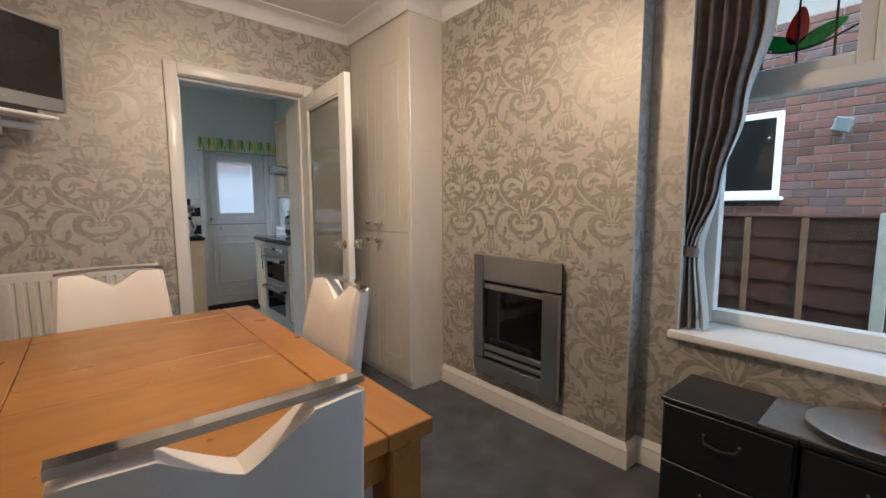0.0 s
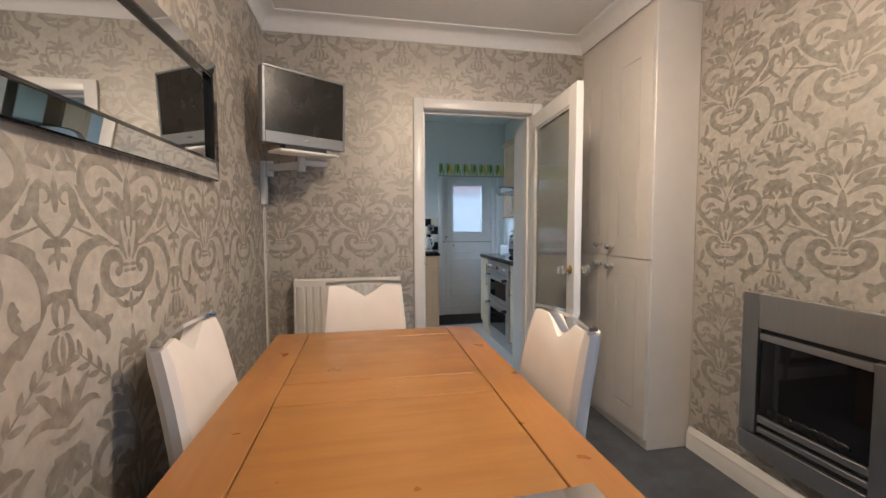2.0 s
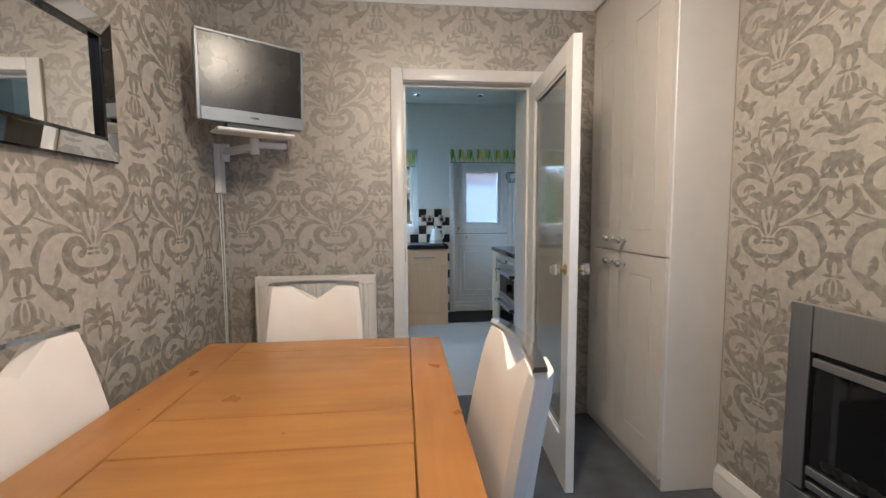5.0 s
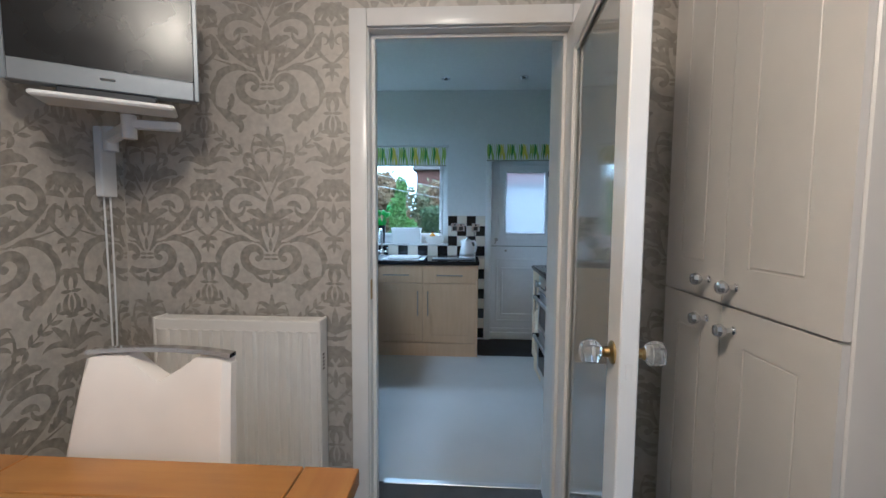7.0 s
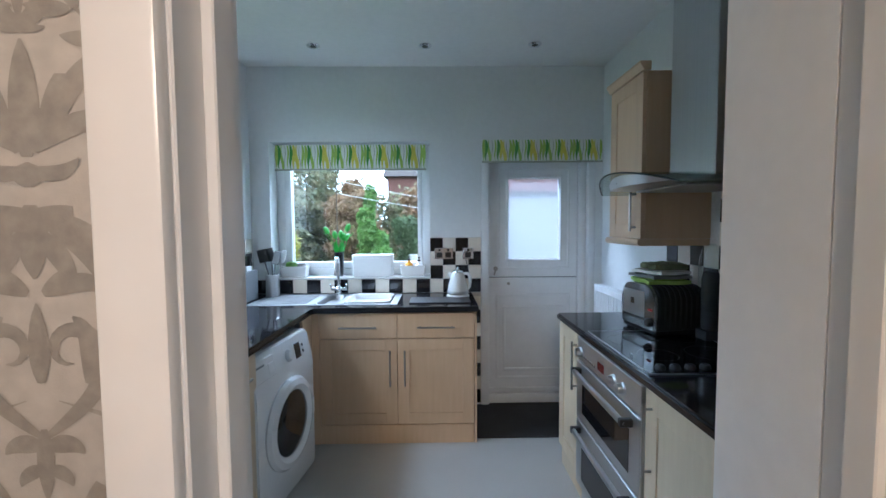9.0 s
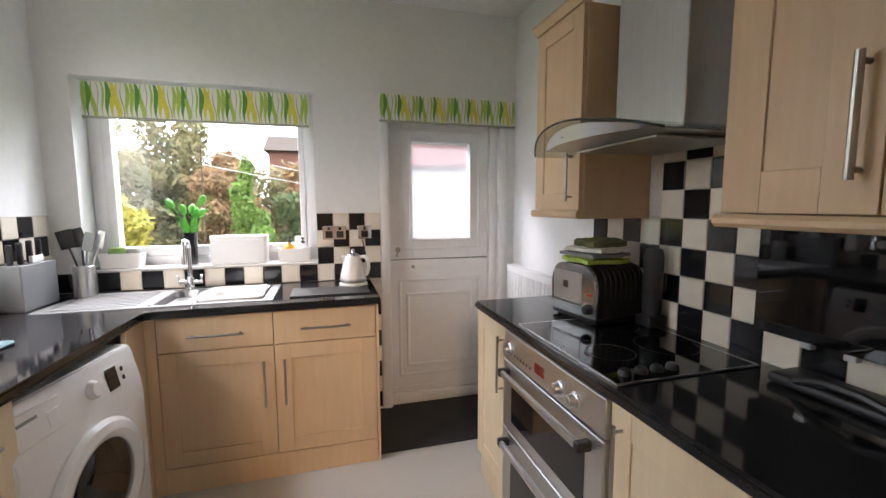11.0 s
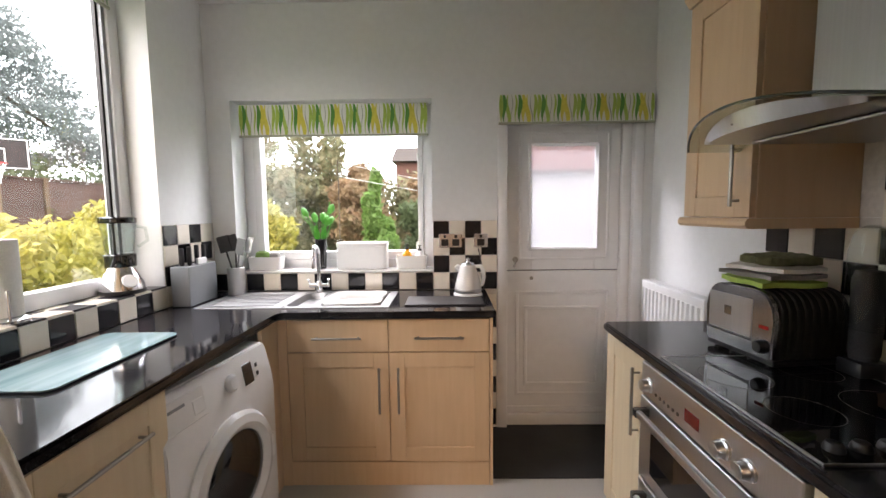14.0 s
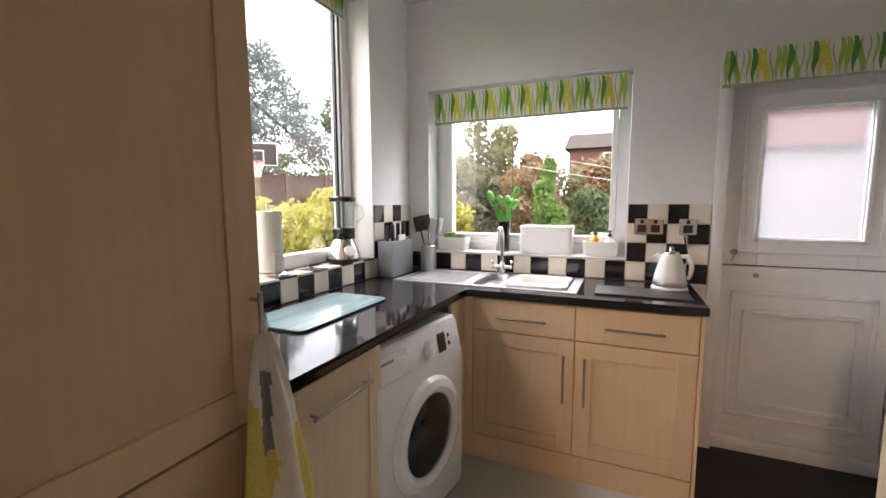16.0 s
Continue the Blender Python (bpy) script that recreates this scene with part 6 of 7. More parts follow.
part("seal", B(NX0 + 0.112, NX0 + 0.119, Y0 + 0.012, Y0 + 0.021, SZ + 0.11, NZ1 - 0.11), GREY_PLASTIC, w2)
w3 = thing("window_3", (KW - 0.17, 1.65, LZ0), "tall white plastic side window", "window", kind="structure")
X0, X1 = KW - 0.215, KW - 0.145
for nm, a in (("frame_side", (X0, X1, LY0 + 0.001, LY0 + 0.06, LS, LZ1 - 0.001)), ("frame_side", (X0, X1, LY1 - 0.065, LY1 - 0.001, LS, LZ1 - 0.001)),
              ("frame_bottom", (X0, X1, LY0 + 0.06, LY1 - 0.065, LS, LS + 0.07)), ("frame_top", (X0, X1, LY0 + 0.06, LY1 - 0.065, LZ1 - 0.06, LZ1 - 0.001))):
    part(nm, B(*a, bev=0.005, seg=2), UPVC, w3)
part("seal", B(X1 - 0.03, X1 - 0.012, LY1 - 0.085, LY1 - 0.064, LS + 0.07, LZ1 - 0.06), GREY_PLASTIC, w3, "grey window seal strip")
part("seal", B(X1 - 0.05, X1 - 0.032, LY1 - 0.095, LY1 - 0.064, LS + 0.07, LZ1 - 0.06), BLACK_PLASTIC, w3)
p = part("pane", B(X0 + 0.03, X0 + 0.035, LY0 + 0.058, LY1 - 0.063, LS + 0.068, LZ1 - 0.058), GLASS, w3)
p.visible_shadow = False

# the stable door
sd = thing("door_2", (1.57, KN + 0.09, 0.0), "white stable back door with an obscure glass light", "door", kind="structure")
DX0, DX1 = BX0 + 0.062, 1.925
Y0, Y1 = KN + 0.055, KN + 0.105
for nm, a in (("frame_side", (BX0 + 0.001, DX0, KN - 0.008, Y1 + 0.03, 0.0, BZ1 - 0.001)), ("frame_side", (DX1, DX1 + 0.06, Y0 - 0.02, Y1 + 0.03, 0.0, BZ1 - 0.001)), ("frame_head", (DX0, DX1, Y0 - 0.02, Y1 + 0.03, 1.965, BZ1 - 0.001)),
              ("reveal_board", (DX1 + 0.061, BX1 - 0.001, KN - 0.004, Y1 + 0.03, 0.0, BZ1 - 0.001)), ("threshold", (DX0, DX1, Y0 - 0.03, Y1 + 0.03, 0.0, 0.082))):
    part(nm, B(*a, bev=0.006, seg=2), UPVC, sd)
GX0, GX1, GZ0, GZ1 = 1.366, 1.770, 1.185, 1.825
upper = part("upper_leaf", B(DX0 + 0.004, GX0, Y0, Y1, 1.038, 1.960, bev=0.003), UPVC, sd)
for a in ((GX1, DX1 - 0.004, 1.038, 1.960), (GX0, GX1, 1.038, GZ0), (GX0, GX1, GZ1, 1.960)):
    part("rail", B(a[0], a[1], Y0, Y1, a[2], a[3], bev=0.003), UPVC, upper)
for m, d in ((0.022, 0.018), (0.085, 0.010)):
    bm = bmesh.new()
    for a in ((GX0 - m, GX0 - m + 0.016, GZ0 - m, GZ1 + m), (GX1 + m - 0.016, GX1 + m, GZ0 - m, GZ1 + m), (GX0 - m, GX1 + m, GZ0 - m, GZ0 - m + 0.016), (GX0 - m, GX1 + m, GZ1 + m - 0.016, GZ1 + m)):
        box(bm, a[0], a[1], Y0 - d, Y0 + 0.002, a[2], a[3], bev=0.003)
    part("bead", bm, UPVC, upper)
p = part("obscure_pane", B(GX0 - 0.004, GX1 + 0.004, Y0 + 0.02, Y0 + 0.025, GZ0 - 0.004, GZ1 + 0.004), FROSTED, upper, "obscure patterned glass")
p.visible_shadow = False
lower = part("lower_leaf", B(DX0 + 0.004, DX1 - 0.004, Y0, Y1, 0.085, 1.030, bev=0.003), UPVC, sd)
# added filler that blocks outside light in the gap between the leaves
part("weather_strip", B(DX0 + 0.002, DX1 - 0.002, Y0 + 0.014, Y1 - 0.004, 1.029, 1.039), GREY_PLASTIC, lower)
for x in (DX0, DX1 - 0.014):
    part("frame_stop", B(x, x + 0.014, Y1 + 0.001, Y1 + 0.022, 0.082, 1.965), UPVC, sd)
part("frame_stop", B(DX0 + 0.014, DX1 - 0.014, Y1 + 0.001, Y1 + 0.022, 1.945, 1.965), UPVC, sd)
part("meeting_rail", B(DX0 + 0.004, DX1 - 0.004, Y0 - 0.002, Y0, 0.972, 1.027, bev=0.0008), UPVC, lower)
for x0, x1, z0, z1, d in ((DX0 + 0.06, DX1 - 0.06, 0.20, 0.90, 0.009), (DX0 + 0.115, DX1 - 0.115, 0.27, 0.80, 0.016)):
    bm = bmesh.new()
    for a in ((x0, x0 + 0.022, z0, z1), (x1 - 0.022, x1, z0, z1), (x0, x1, z0, z0 + 0.022), (x0, x1, z1 - 0.022, z1)):
        box(bm, a[0], a[1], Y0 - d, Y0 + 0.001, a[2], a[3], bev=0.004)
    part("moulding", bm, UPVC, lower)
part("weather_bar", B(DX0 + 0.004, DX1 - 0.004, Y0 - 0.014, Y0, 0.088, 0.13, bev=0.004), UPVC, lower)
hl = part("handle_rose", R((1.262, Y0, 1.105), (1.262, Y0 - 0.008, 1.105), 0.018), NICKEL, upper)
part("lever", tube(bmesh.new(), [(1.262, Y0 - 0.008, 1.105), (1.262, Y0 - 0.04, 1.105), (1.252, Y0 - 0.045, 1.085), (1.245, Y0 - 0.045, 1.06)], 0.006), NICKEL, hl)
part("lock", R((1.365, Y0 - 0.010, 0.985), (1.365, Y0 - 0.016, 0.985), 0.012), NICKEL, lower)
solid("door_mat", B(1.058, KE - 0.005, 2.335, KN + 0.05, 0.0005, 0.010, bev=0.002), MAT, "dark charcoal door mat by the back door", "mat", base=(1.5, 2.6, 0.0005))


# blinds with a printed leaf pattern
def blind(name, cx, cy, cz, width, drop, rz, label):
    """Local x along the blind, y towards the window."""
    b = thing(name, (cx, cy, cz), label, "blind", "matching patterned blinds", rz=rz)

    def cloth(side):
        def f(u, v):
            return Vector(((u - 0.5) * width, 0.004 * math.sin(7 * u) + 0.004 * math.sin(23 * u + 1) * v + side * 0.0012, -drop * v))
        return f
    part("cloth", slab(bmesh.new(), cloth(1), cloth(-1), 60, 4), FABRIC_WHITE, b, local=True)
    # each stroke: cloth ink, half width, broadest towards the top (0) or the hem (1)
    strokes = ((FABRIC_LIME, 0.0115, 0), (FABRIC_GREEN, 0.0115, 0), (FABRIC_LIME, 0.0110, 1), (FABRIC_STONE, 0.0022, 0), (FABRIC_LIME, 0.0060, 0),
               (FABRIC_GREEN, 0.0120, 0), (FABRIC_YELLOW, 0.0135, 0), (FABRIC_YELLOW, 0.0135, 1), (FABRIC_STONE, 0.0030, 1), (FABRIC_LIME, 0.0100, 0))
    n = int(width / 0.0232)
    for k in range(n):
        x = -width / 2 + (k + 0.4) * width / n
        mat, w, low = strokes[k % 10]
        bm = bmesh.new()
        left, right = [], []
        m = 14
        for q in range(m + 1):
            t = q / m
            z = -0.003 - (drop - 0.006) * t
            w_all = 1.08
            sway = 0.006 * (t - 0.5) + 0.0065 * math.sin(2 * math.pi * (t * 0.9 + (0.45 if low else 0.0)))
            wide = 0.16 + 0.84 * math.sin(math.pi * min(1.0, (0.18 + 0.80 * t) if not low else (0.02 + 0.72 * t))) ** 1.5
            xx = max(-width / 2 + 0.015, min(width / 2 - 0.015, x + sway))
            y = -0.0028 - 0.0003 * (k % 2) + 0.004 * math.sin(7 * (xx / width + 0.5)) + 0.004 * math.sin(23 * (xx / width + 0.5) + 1) * t
            left.append(bm.verts.new((xx - w_all * w * wide, y, z))), right.append(bm.verts.new((xx + w_all * w * wide, y, z)))
        for q in range(m):
            bm.faces.new((left[q], left[q + 1], right[q + 1], right[q]))
        part("printed_leaf", bm, mat, b, local=True)
    part("head_rail", B(-width / 2, width / 2, 0.004, 0.03, -0.035, 0.0, bev=0.002), WHITE_PLASTIC, b, local=True)
    part("bottom_hem", B(-width / 2, width / 2, -0.004, 0.006, -drop - 0.012, -drop + 0.002, bev=0.002), FABRIC_STONE, b, local=True)
    return b


blind("roller_blind", (NX0 + NX1) / 2, KN + 0.055, NZ1 - 0.012, NX1 - NX0 - 0.05, 0.19, 0, "green and yellow leaf print blind over the window")
blind("roller_blind", (BX0 + 2.085) / 2, KN - 0.035, 2.115, 2.08 - BX0, 0.165, 0, "green and yellow leaf print blind over the back door")
blind("roller_blind", KW - 0.03, (LY0 + LY1) / 2 - 0.08, LZ1 - 0.004, LY1 - LY0 - 0.22, 0.165, 90, "green and yellow leaf print blind over the side window")

# recessed ceiling spots, switched off
for x, y in ((-0.035, 2.475), (0.722, 2.475), (1.465, 2.455), (-0.035, 1.2), (0.722, 1.2), (1.3, 1.2)):
    dl = thing("downlight", (x, y, KTOP - 0.012), "chrome recessed ceiling spotlight, switched off", "downlight", "recessed ceiling spots")
    part("ring", lathe(bmesh.new(), [(0.028, 0.0), (0.036, -0.002), (0.044, 0.004), (0.044, 0.010), (0.028, 0.011)], (x, y, KTOP - 0.0115), 28), CHROME, dl)
    part("bulb", lathe(bmesh.new(), [(0.02, -0.001), (0.025, 0.004), (0.025, 0.010)], (x, y, KTOP - 0.0113), 24), GRILLE, dl, "dark unlit bulb")


# ---- outside ----
solid("ground", B(-200, 200, -200, 200, -0.6, -0.25), GRASS, "garden lawn", "ground", "structure")


def leaves(blobs, count, size, seed):
    """Many small leaf blades scattered through rounded clumps, denser towards their skins."""
    rng = np.random.default_rng(seed)
    b = np.array(blobs, float)
    vol = b[:, 3] * b[:, 4] * b[:, 5]
    pick = rng.choice(len(b), count, p=vol / vol.sum())
    d = rng.normal(size=(count, 3))
    d /= np.linalg.norm(d, axis=1)[:, None]
    c = b[pick, :3] + d * b[pick, 3:6] * (rng.random((count, 1)) ** 0.28) * (0.85 + 0.3 * rng.random((count, 1)))
    n = rng.normal(size=(count, 3)) + d * 0.8
    n /= np.linalg.norm(n, axis=1)[:, None]
    t = np.cross(n, rng.normal(size=(count, 3)))
    t /= np.linalg.norm(t, axis=1)[:, None]
    s = np.cross(n, t)
    r = size * (0.6 + 0.8 * rng.random((count, 1)))
    verts = np.stack([c - t * r, c + s * r * 0.42, c + t * r, c - s * r * 0.42], axis=1).reshape(-1, 3)
    faces = np.arange(count * 4).reshape(-1, 4)
    return verts, faces


def crown(name, blobs, count, size, seed, mat, parent, offset):
    v, f = leaves(blobs, count, size, seed)
    me = bpy.data.meshes.new(name)
    me.from_pydata((v - np.array(offset)).tolist(), [], f.tolist())
    me.materials.append(mat)
    ob = new(name, me)
    ob.parent = parent
    return ob


def tree(name, at, height, blobs, count, size, seed, mat, label, trunk=0.14, category="tree"):
    tr = thing(name, (at[0], at[1], -0.25), label, category)
    rng = random.Random(seed)
    bend = rng.uniform(-0.2, 0.2)
    pts = [(at[0] + bend * t * t, at[1] + 0.1 * math.sin(2 * t), -0.25 + height * t) for t in (k / 7 for k in range(8))]
    part("trunk", tube(bmesh.new(), pts, [trunk * (1 - 0.8 * k / 7) for k in range(8)], 9), BARK, tr)
    for k, bl in enumerate(blobs[:7]):
        a = Vector(pts[min(6, 2 + k % 5)])
        c = Vector(bl[:3])
        part("limb", tube(bmesh.new(), [a, a.lerp(c, 0.5) + Vector((0, 0, -0.1)), c], [trunk * 0.35, trunk * 0.22, trunk * 0.08], 6), BARK, tr)
    crown("crown", blobs, count, size, seed, mat, tr, tr.location)
    return tr


def clumps(cx, cy, z0, z1, rx, ry, n, seed, taper=0.5):
    rng = random.Random(seed)
    out = []
    for k in range(n):
        h = (k + 0.5) / n
        w = 1 - taper * h
        a = rng.random() * 6.28
        q = 0.55 * rng.random() ** 0.5
        out.append((cx + rx * w * q * math.cos(a) * 1.3, cy + ry * w * q * math.sin(a) * 1.3, z0 + (z1 - z0) * h, rx * w * rng.uniform(0.35, 0.6), ry * w * rng.uniform(0.35, 0.6), (z1 - z0) / n * rng.uniform(1.2, 2.4)))
    return out


# garden seen through the north window
tree("broadleaf_tree", (-7.2, 15.5), 4.4, clumps(-7.2, 15.5, -0.2, 4.4, 2.9, 1.8, 14, 1, 0.3), 12000, 0.14, 1, LEAF_MIXED, "dense green garden tree in early autumn")
tree("broadleaf_tree", (-5.0, 18.5), 4.4, clumps(-5.0, 18.5, -0.2, 4.7, 2.1, 1.8, 16, 2, 0.35), 9000, 0.13, 2, LEAF_MIXED, "tall garden tree turning from green to russet", 0.12)
tree("rust_shrub", (-3.2, 17.6), 2.9, clumps(-3.2, 17.6, -0.2, 3.3, 1.6, 1.2, 13, 31, 0.35), 7000, 0.12, 31, LEAF_RUST, "russet autumn garden shrub", 0.09, "shrub")
tree("rust_shrub", (-2.3, 14.6), 2.0, clumps(-2.3, 14.6, -0.2, 2.2, 1.3, 1.0, 11, 3, 0.25), 8000, 0.10, 3, LEAF_RUST, "rust and russet garden shrub", 0.07, "shrub")
tree("conifer", (-1.15, 11.6), 2.5, clumps(-1.15, 11.6, -0.2, 2.45, 0.70, 0.6, 12, 4, 0.6), 7000, 0.085, 4, LEAF_LIGHT, "bright green conical conifer", 0.06)
tree("yellow_shrub", (-2.9, 8.2), 1.3, clumps(-2.9, 8.2, -0.2, 1.5, 0.95, 0.6, 9, 5, 0.25), 6000, 0.07, 5, LEAF_YELLOW, "yellow leaved rounded garden shrub", 0.05, "shrub")
tree("green_shrub", (0.1, 13.0), 1.5, clumps(0.1, 13.0, -0.2, 1.6, 1.0, 0.7, 9, 6, 0.2), 5500, 0.10, 6, LEAF_GREEN, "dark green rounded garden shrub", 0.06, "shrub")
tree("green_shrub", (0.75, 9.4), 0.9, clumps(0.75, 9.4, -0.2, 0.9, 0.5, 0.5, 6, 7, 0.2), 2600, 0.06, 7, LEAF_LIGHT, "small light green garden shrub", 0.04, "shrub")
tree("broadleaf_tree", (4.5, 17.0), 3.6, clumps(4.5, 17.0, -0.2, 3.4, 2.0, 1.6, 10, 8, 0.3), 5000, 0.16, 8, LEAF_GREEN, "broad green garden tree", 0.12)
tree("broadleaf_tree", (-11.5, 18.0), 6.0, clumps(-11.5, 18.0, 0.0, 6.0, 3.2, 2.0, 14, 9, 0.3), 9000, 0.19, 9, LEAF_GREEN, "tall green garden tree", 0.2)
tree("rust_shrub", (0.6, 16.5), 2.4, clumps(0.6, 16.5, -0.2, 2.6, 1.8, 1.0, 11, 10, 0.2), 7000, 0.14, 10, LEAF_RUST, "russet shrub before the far house", 0.08, "shrub")
tree("green_shrub", (2.6, 14.0), 2.0, clumps(2.6, 14.0, -0.2, 2.0, 1.4, 1.0, 9, 13, 0.2), 4500, 0.12, 13, LEAF_GREEN, "dark green garden shrub", 0.08, "shrub")
crown_hedge = thing("far_hedge", (-2.0, 21.0, -0.25), "dark green hedge at the end of the garden", "hedge", kind="stuff")
crown("hedge_leaves", [(-16 + 1.4 * k, 21.0 + 0.4 * math.sin(k), 1.1, 1.4, 0.7, 2.3 + 0.4 * math.sin(2.3 * k)) for k in range(20)], 22000, 0.18, 11, LEAF_MIXED, crown_hedge, crown_hedge.location)

hs = thing("neighbour_house", (1.0, 31.0, -0.25), "distant red brick house with a brown tiled roof", "house")
part("wall", B(-2.7, 6.0, 29.0, 34.0, -0.25, 4.9), BRICK, hs)
part("roof", prism(bmesh.new(), [(28.6, 4.9), (34.4, 4.9), (31.5, 6.2)], "x", -3.0, 6.3), ROOF_TILE, hs)
part("chimney", B(0.2, 0.9, 31.0, 31.8, 5.9, 7.0), BRICK, hs)
for x in (-0.6, 2.4):
    wd = part("window", B(x, x + 1.2, 28.93, 28.99, 3.6, 4.6), UPVC, hs)
    part("pane", B(x + 0.08, x + 1.12, 28.91, 28.929, 3.68, 4.52), BLACK_GLASS, wd)
for z, dz in ((2.35, 0.35), (2.05, 0.35)):
    solid("washing_line", tube(bmesh.new(), [(-1.6 + 2.4 * k / 8, 9.5 + 0.3 * k, z + dz * (0.5 - k / 8) + 0.05 * (k / 8 - 0.5) ** 2) for k in range(9)], 0.006, 6), WHITE_PLASTIC, "white washing line across the garden", "washing line", group="washing lines", base=(-1.6, 9.5, z))
for y in (9.5, 11.9):
    solid("line_post", R((-1.6 if y < 10 else 0.8, y, -0.25), (-1.6 if y < 10 else 0.8, y, 2.6), 0.014, 0.012), BARK, "thin wooden washing line post", "post", group="washing line posts", base=(-1.6 if y < 10 else 0.8, y, -0.25))
gb2 = thing("garden_bench", (0.45, 11.4, -0.25), "pale weathered garden bench", "bench")
part("seat", B(-0.05, 1.0, 11.2, 11.6, 0.15, 0.20, bev=0.01), CONCRETE, gb2)
part("back", B(-0.05, 1.0, 11.58, 11.63, 0.30, 0.62, bev=0.01), CONCRETE, gb2)
for x in (0.0, 0.9):
    part("leg", B(x, x + 0.06, 11.2, 11.62, -0.25, 0.15), CONCRETE, gb2)

gar = thing("garden_outbuilding", (2.4, 6.2, -0.25), "white rendered outbuilding with a red tiled roof", "outbuilding")
part("wall", B(0.95, 4.6, 6.2, 8.6, -0.25, 1.98, bev=0.01), UPVC, gar)
part("roof", prism(bmesh.new(), [(6.05, 1.98), (8.75, 1.98), (7.4, 3.1)], "x", 0.85, 4.7), material("red_roof_tile", (0.30, 0.12, 0.09), 0.8, grain=0.3, grain_scale=16, stain=0.25, bump=0.6, bump_scale=40), gar)

# garden seen through the west window
for k in range(5):
    y = 1.2 + 1.15 * k
    x = -2.35 - 0.22 * k
    tree("golden_bush", (x, y), 0.9, clumps(x, y, -0.2, 1.22 + 0.06 * k, 0.75, 0.75, 10, 20 + k, 0.12), 13000, 0.042, 20 + k, LEAF_YELLOW, "golden yellow leafy bush below the window", 0.04, "shrub")
fw = thing("garden_fence", (-9.0, 9.0, -0.25), "red-brown boarded garden fence", "fence")
for k in range(8):
    y0 = 1.0 + 1.86 * k
    part("post", B(-9.06, -8.94, y0 - 0.05, y0 + 0.05, -0.25, 2.35), FENCE_POST, fw)
    for r in range(11):
        part("board", B(-9.02 - 0.008 * (r % 2), -8.99 - 0.008 * (r % 2), y0 + 0.05, y0 + 1.81, -0.2 + 0.225 * r, 0.03 + 0.225 * r, bev=0.004), FENCE_WOOD, fw)
    part("cap", B(-9.05, -8.95, y0 + 0.05, y0 + 1.81, 2.29, 2.33, bev=0.006), FENCE_WOOD, fw)
hoop = thing("basketball_hoop", (-8.3, 8.55, -0.25), "basketball hoop with a dark backboard on a wooden post", "basketball hoop")
hm = Matrix.Translation((-8.3, 8.55, 0)) @ Matrix.Rotation(radians(42), 4, "Z")
part("post", B(-0.07, 0.07, 0.06, 0.20, -0.25, 2.9, bev=0.01, m=hm), FENCE_POST, hoop)
bd = part("backboard", B(-0.56, 0.56, 0.0, 0.04, 2.38, 3.02, bev=0.006, m=hm), MAT, hoop, "dark grey backboard")
bm = bmesh.new()
for a in ((-0.54, 0.54, 2.98, 3.005), (-0.54, 0.54, 2.395, 2.42), (-0.54, -0.515, 2.395, 3.005), (0.515, 0.54, 2.395, 3.005), (-0.20, 0.20, 2.78, 2.805), (-0.20, 0.20, 2.50, 2.525), (-0.20, -0.175, 2.50, 2.805), (0.175, 0.20, 2.50, 2.805)):
    box(bm, a[0], a[1], -0.006, -0.001, a[2], a[3], m=hm)
part("white_line", bm, WHITE_PLASTIC, bd)
bm = tube(bmesh.new(), [hm @ Vector((0.23 * math.cos(a), -0.26 + 0.23 * math.sin(a), 2.48)) for a in (2 * math.pi * k / 24 for k in range(25))], 0.014, 8)
box(bm, -0.06, 0.06, -0.05, 0.0, 2.44, 2.52, m=hm)
part("ring", bm, material("red_hoop_paint", (0.55, 0.04, 0.04), 0.5, grain=0.2, grain_scale=30), hoop, "red steel ring")
bm = bmesh.new()
for k in range(12):
    for s in (1, -1):
        a, b = 2 * math.pi * k / 12, 2 * math.pi * (k + s * 1.5) / 12
        rod(bm, hm @ Vector((0.22 * math.cos(a), -0.26 + 0.22 * math.sin(a), 2.47)), hm @ Vector((0.12 * math.cos(b), -0.26 + 0.12 * math.sin(b), 2.08)), 0.006, seg=5)
part("net", bm, WHITE_PLASTIC, hoop, "white string net")
CEDAR = [(-13.5 + (0.5 + 2.2 * (1 - k / 64)) * (0.35 + 0.65 * ((k * 0.618) % 1)) * math.cos(2.4 * k), 12.9 + (0.9 + 3.3 * (1 - k / 64)) * (0.35 + 0.65 * ((k * 0.618) % 1)) * math.sin(2.4 * k), 3.2 + 0.078 * k + 0.12 * math.sin(5 * k), 0.95 - 0.006 * k, 1.15 - 0.008 * k, 0.30) for k in range(60)]
tree("cedar_tree", (-13.5, 12.9), 8.4, CEDAR, 26000, 0.075, 40, LEAF_BLUE, "grey-green cedar with layered spreading branches", 0.24)
hw = thing("boundary_hedge", (-11.5, 12.0, -0.25), "tall green hedge behind the fence", "hedge", kind="stuff")
crown("hedge_leaves", [(-11.4 + 0.3 * math.sin(2 * k), 5.0 + 0.9 * k, 1.7 + 0.12 * math.sin(1.7 * k), 0.9, 0.95, 1.75) for k in range(17)], 15000, 0.09, 44, LEAF_GREEN, hw, hw.location)

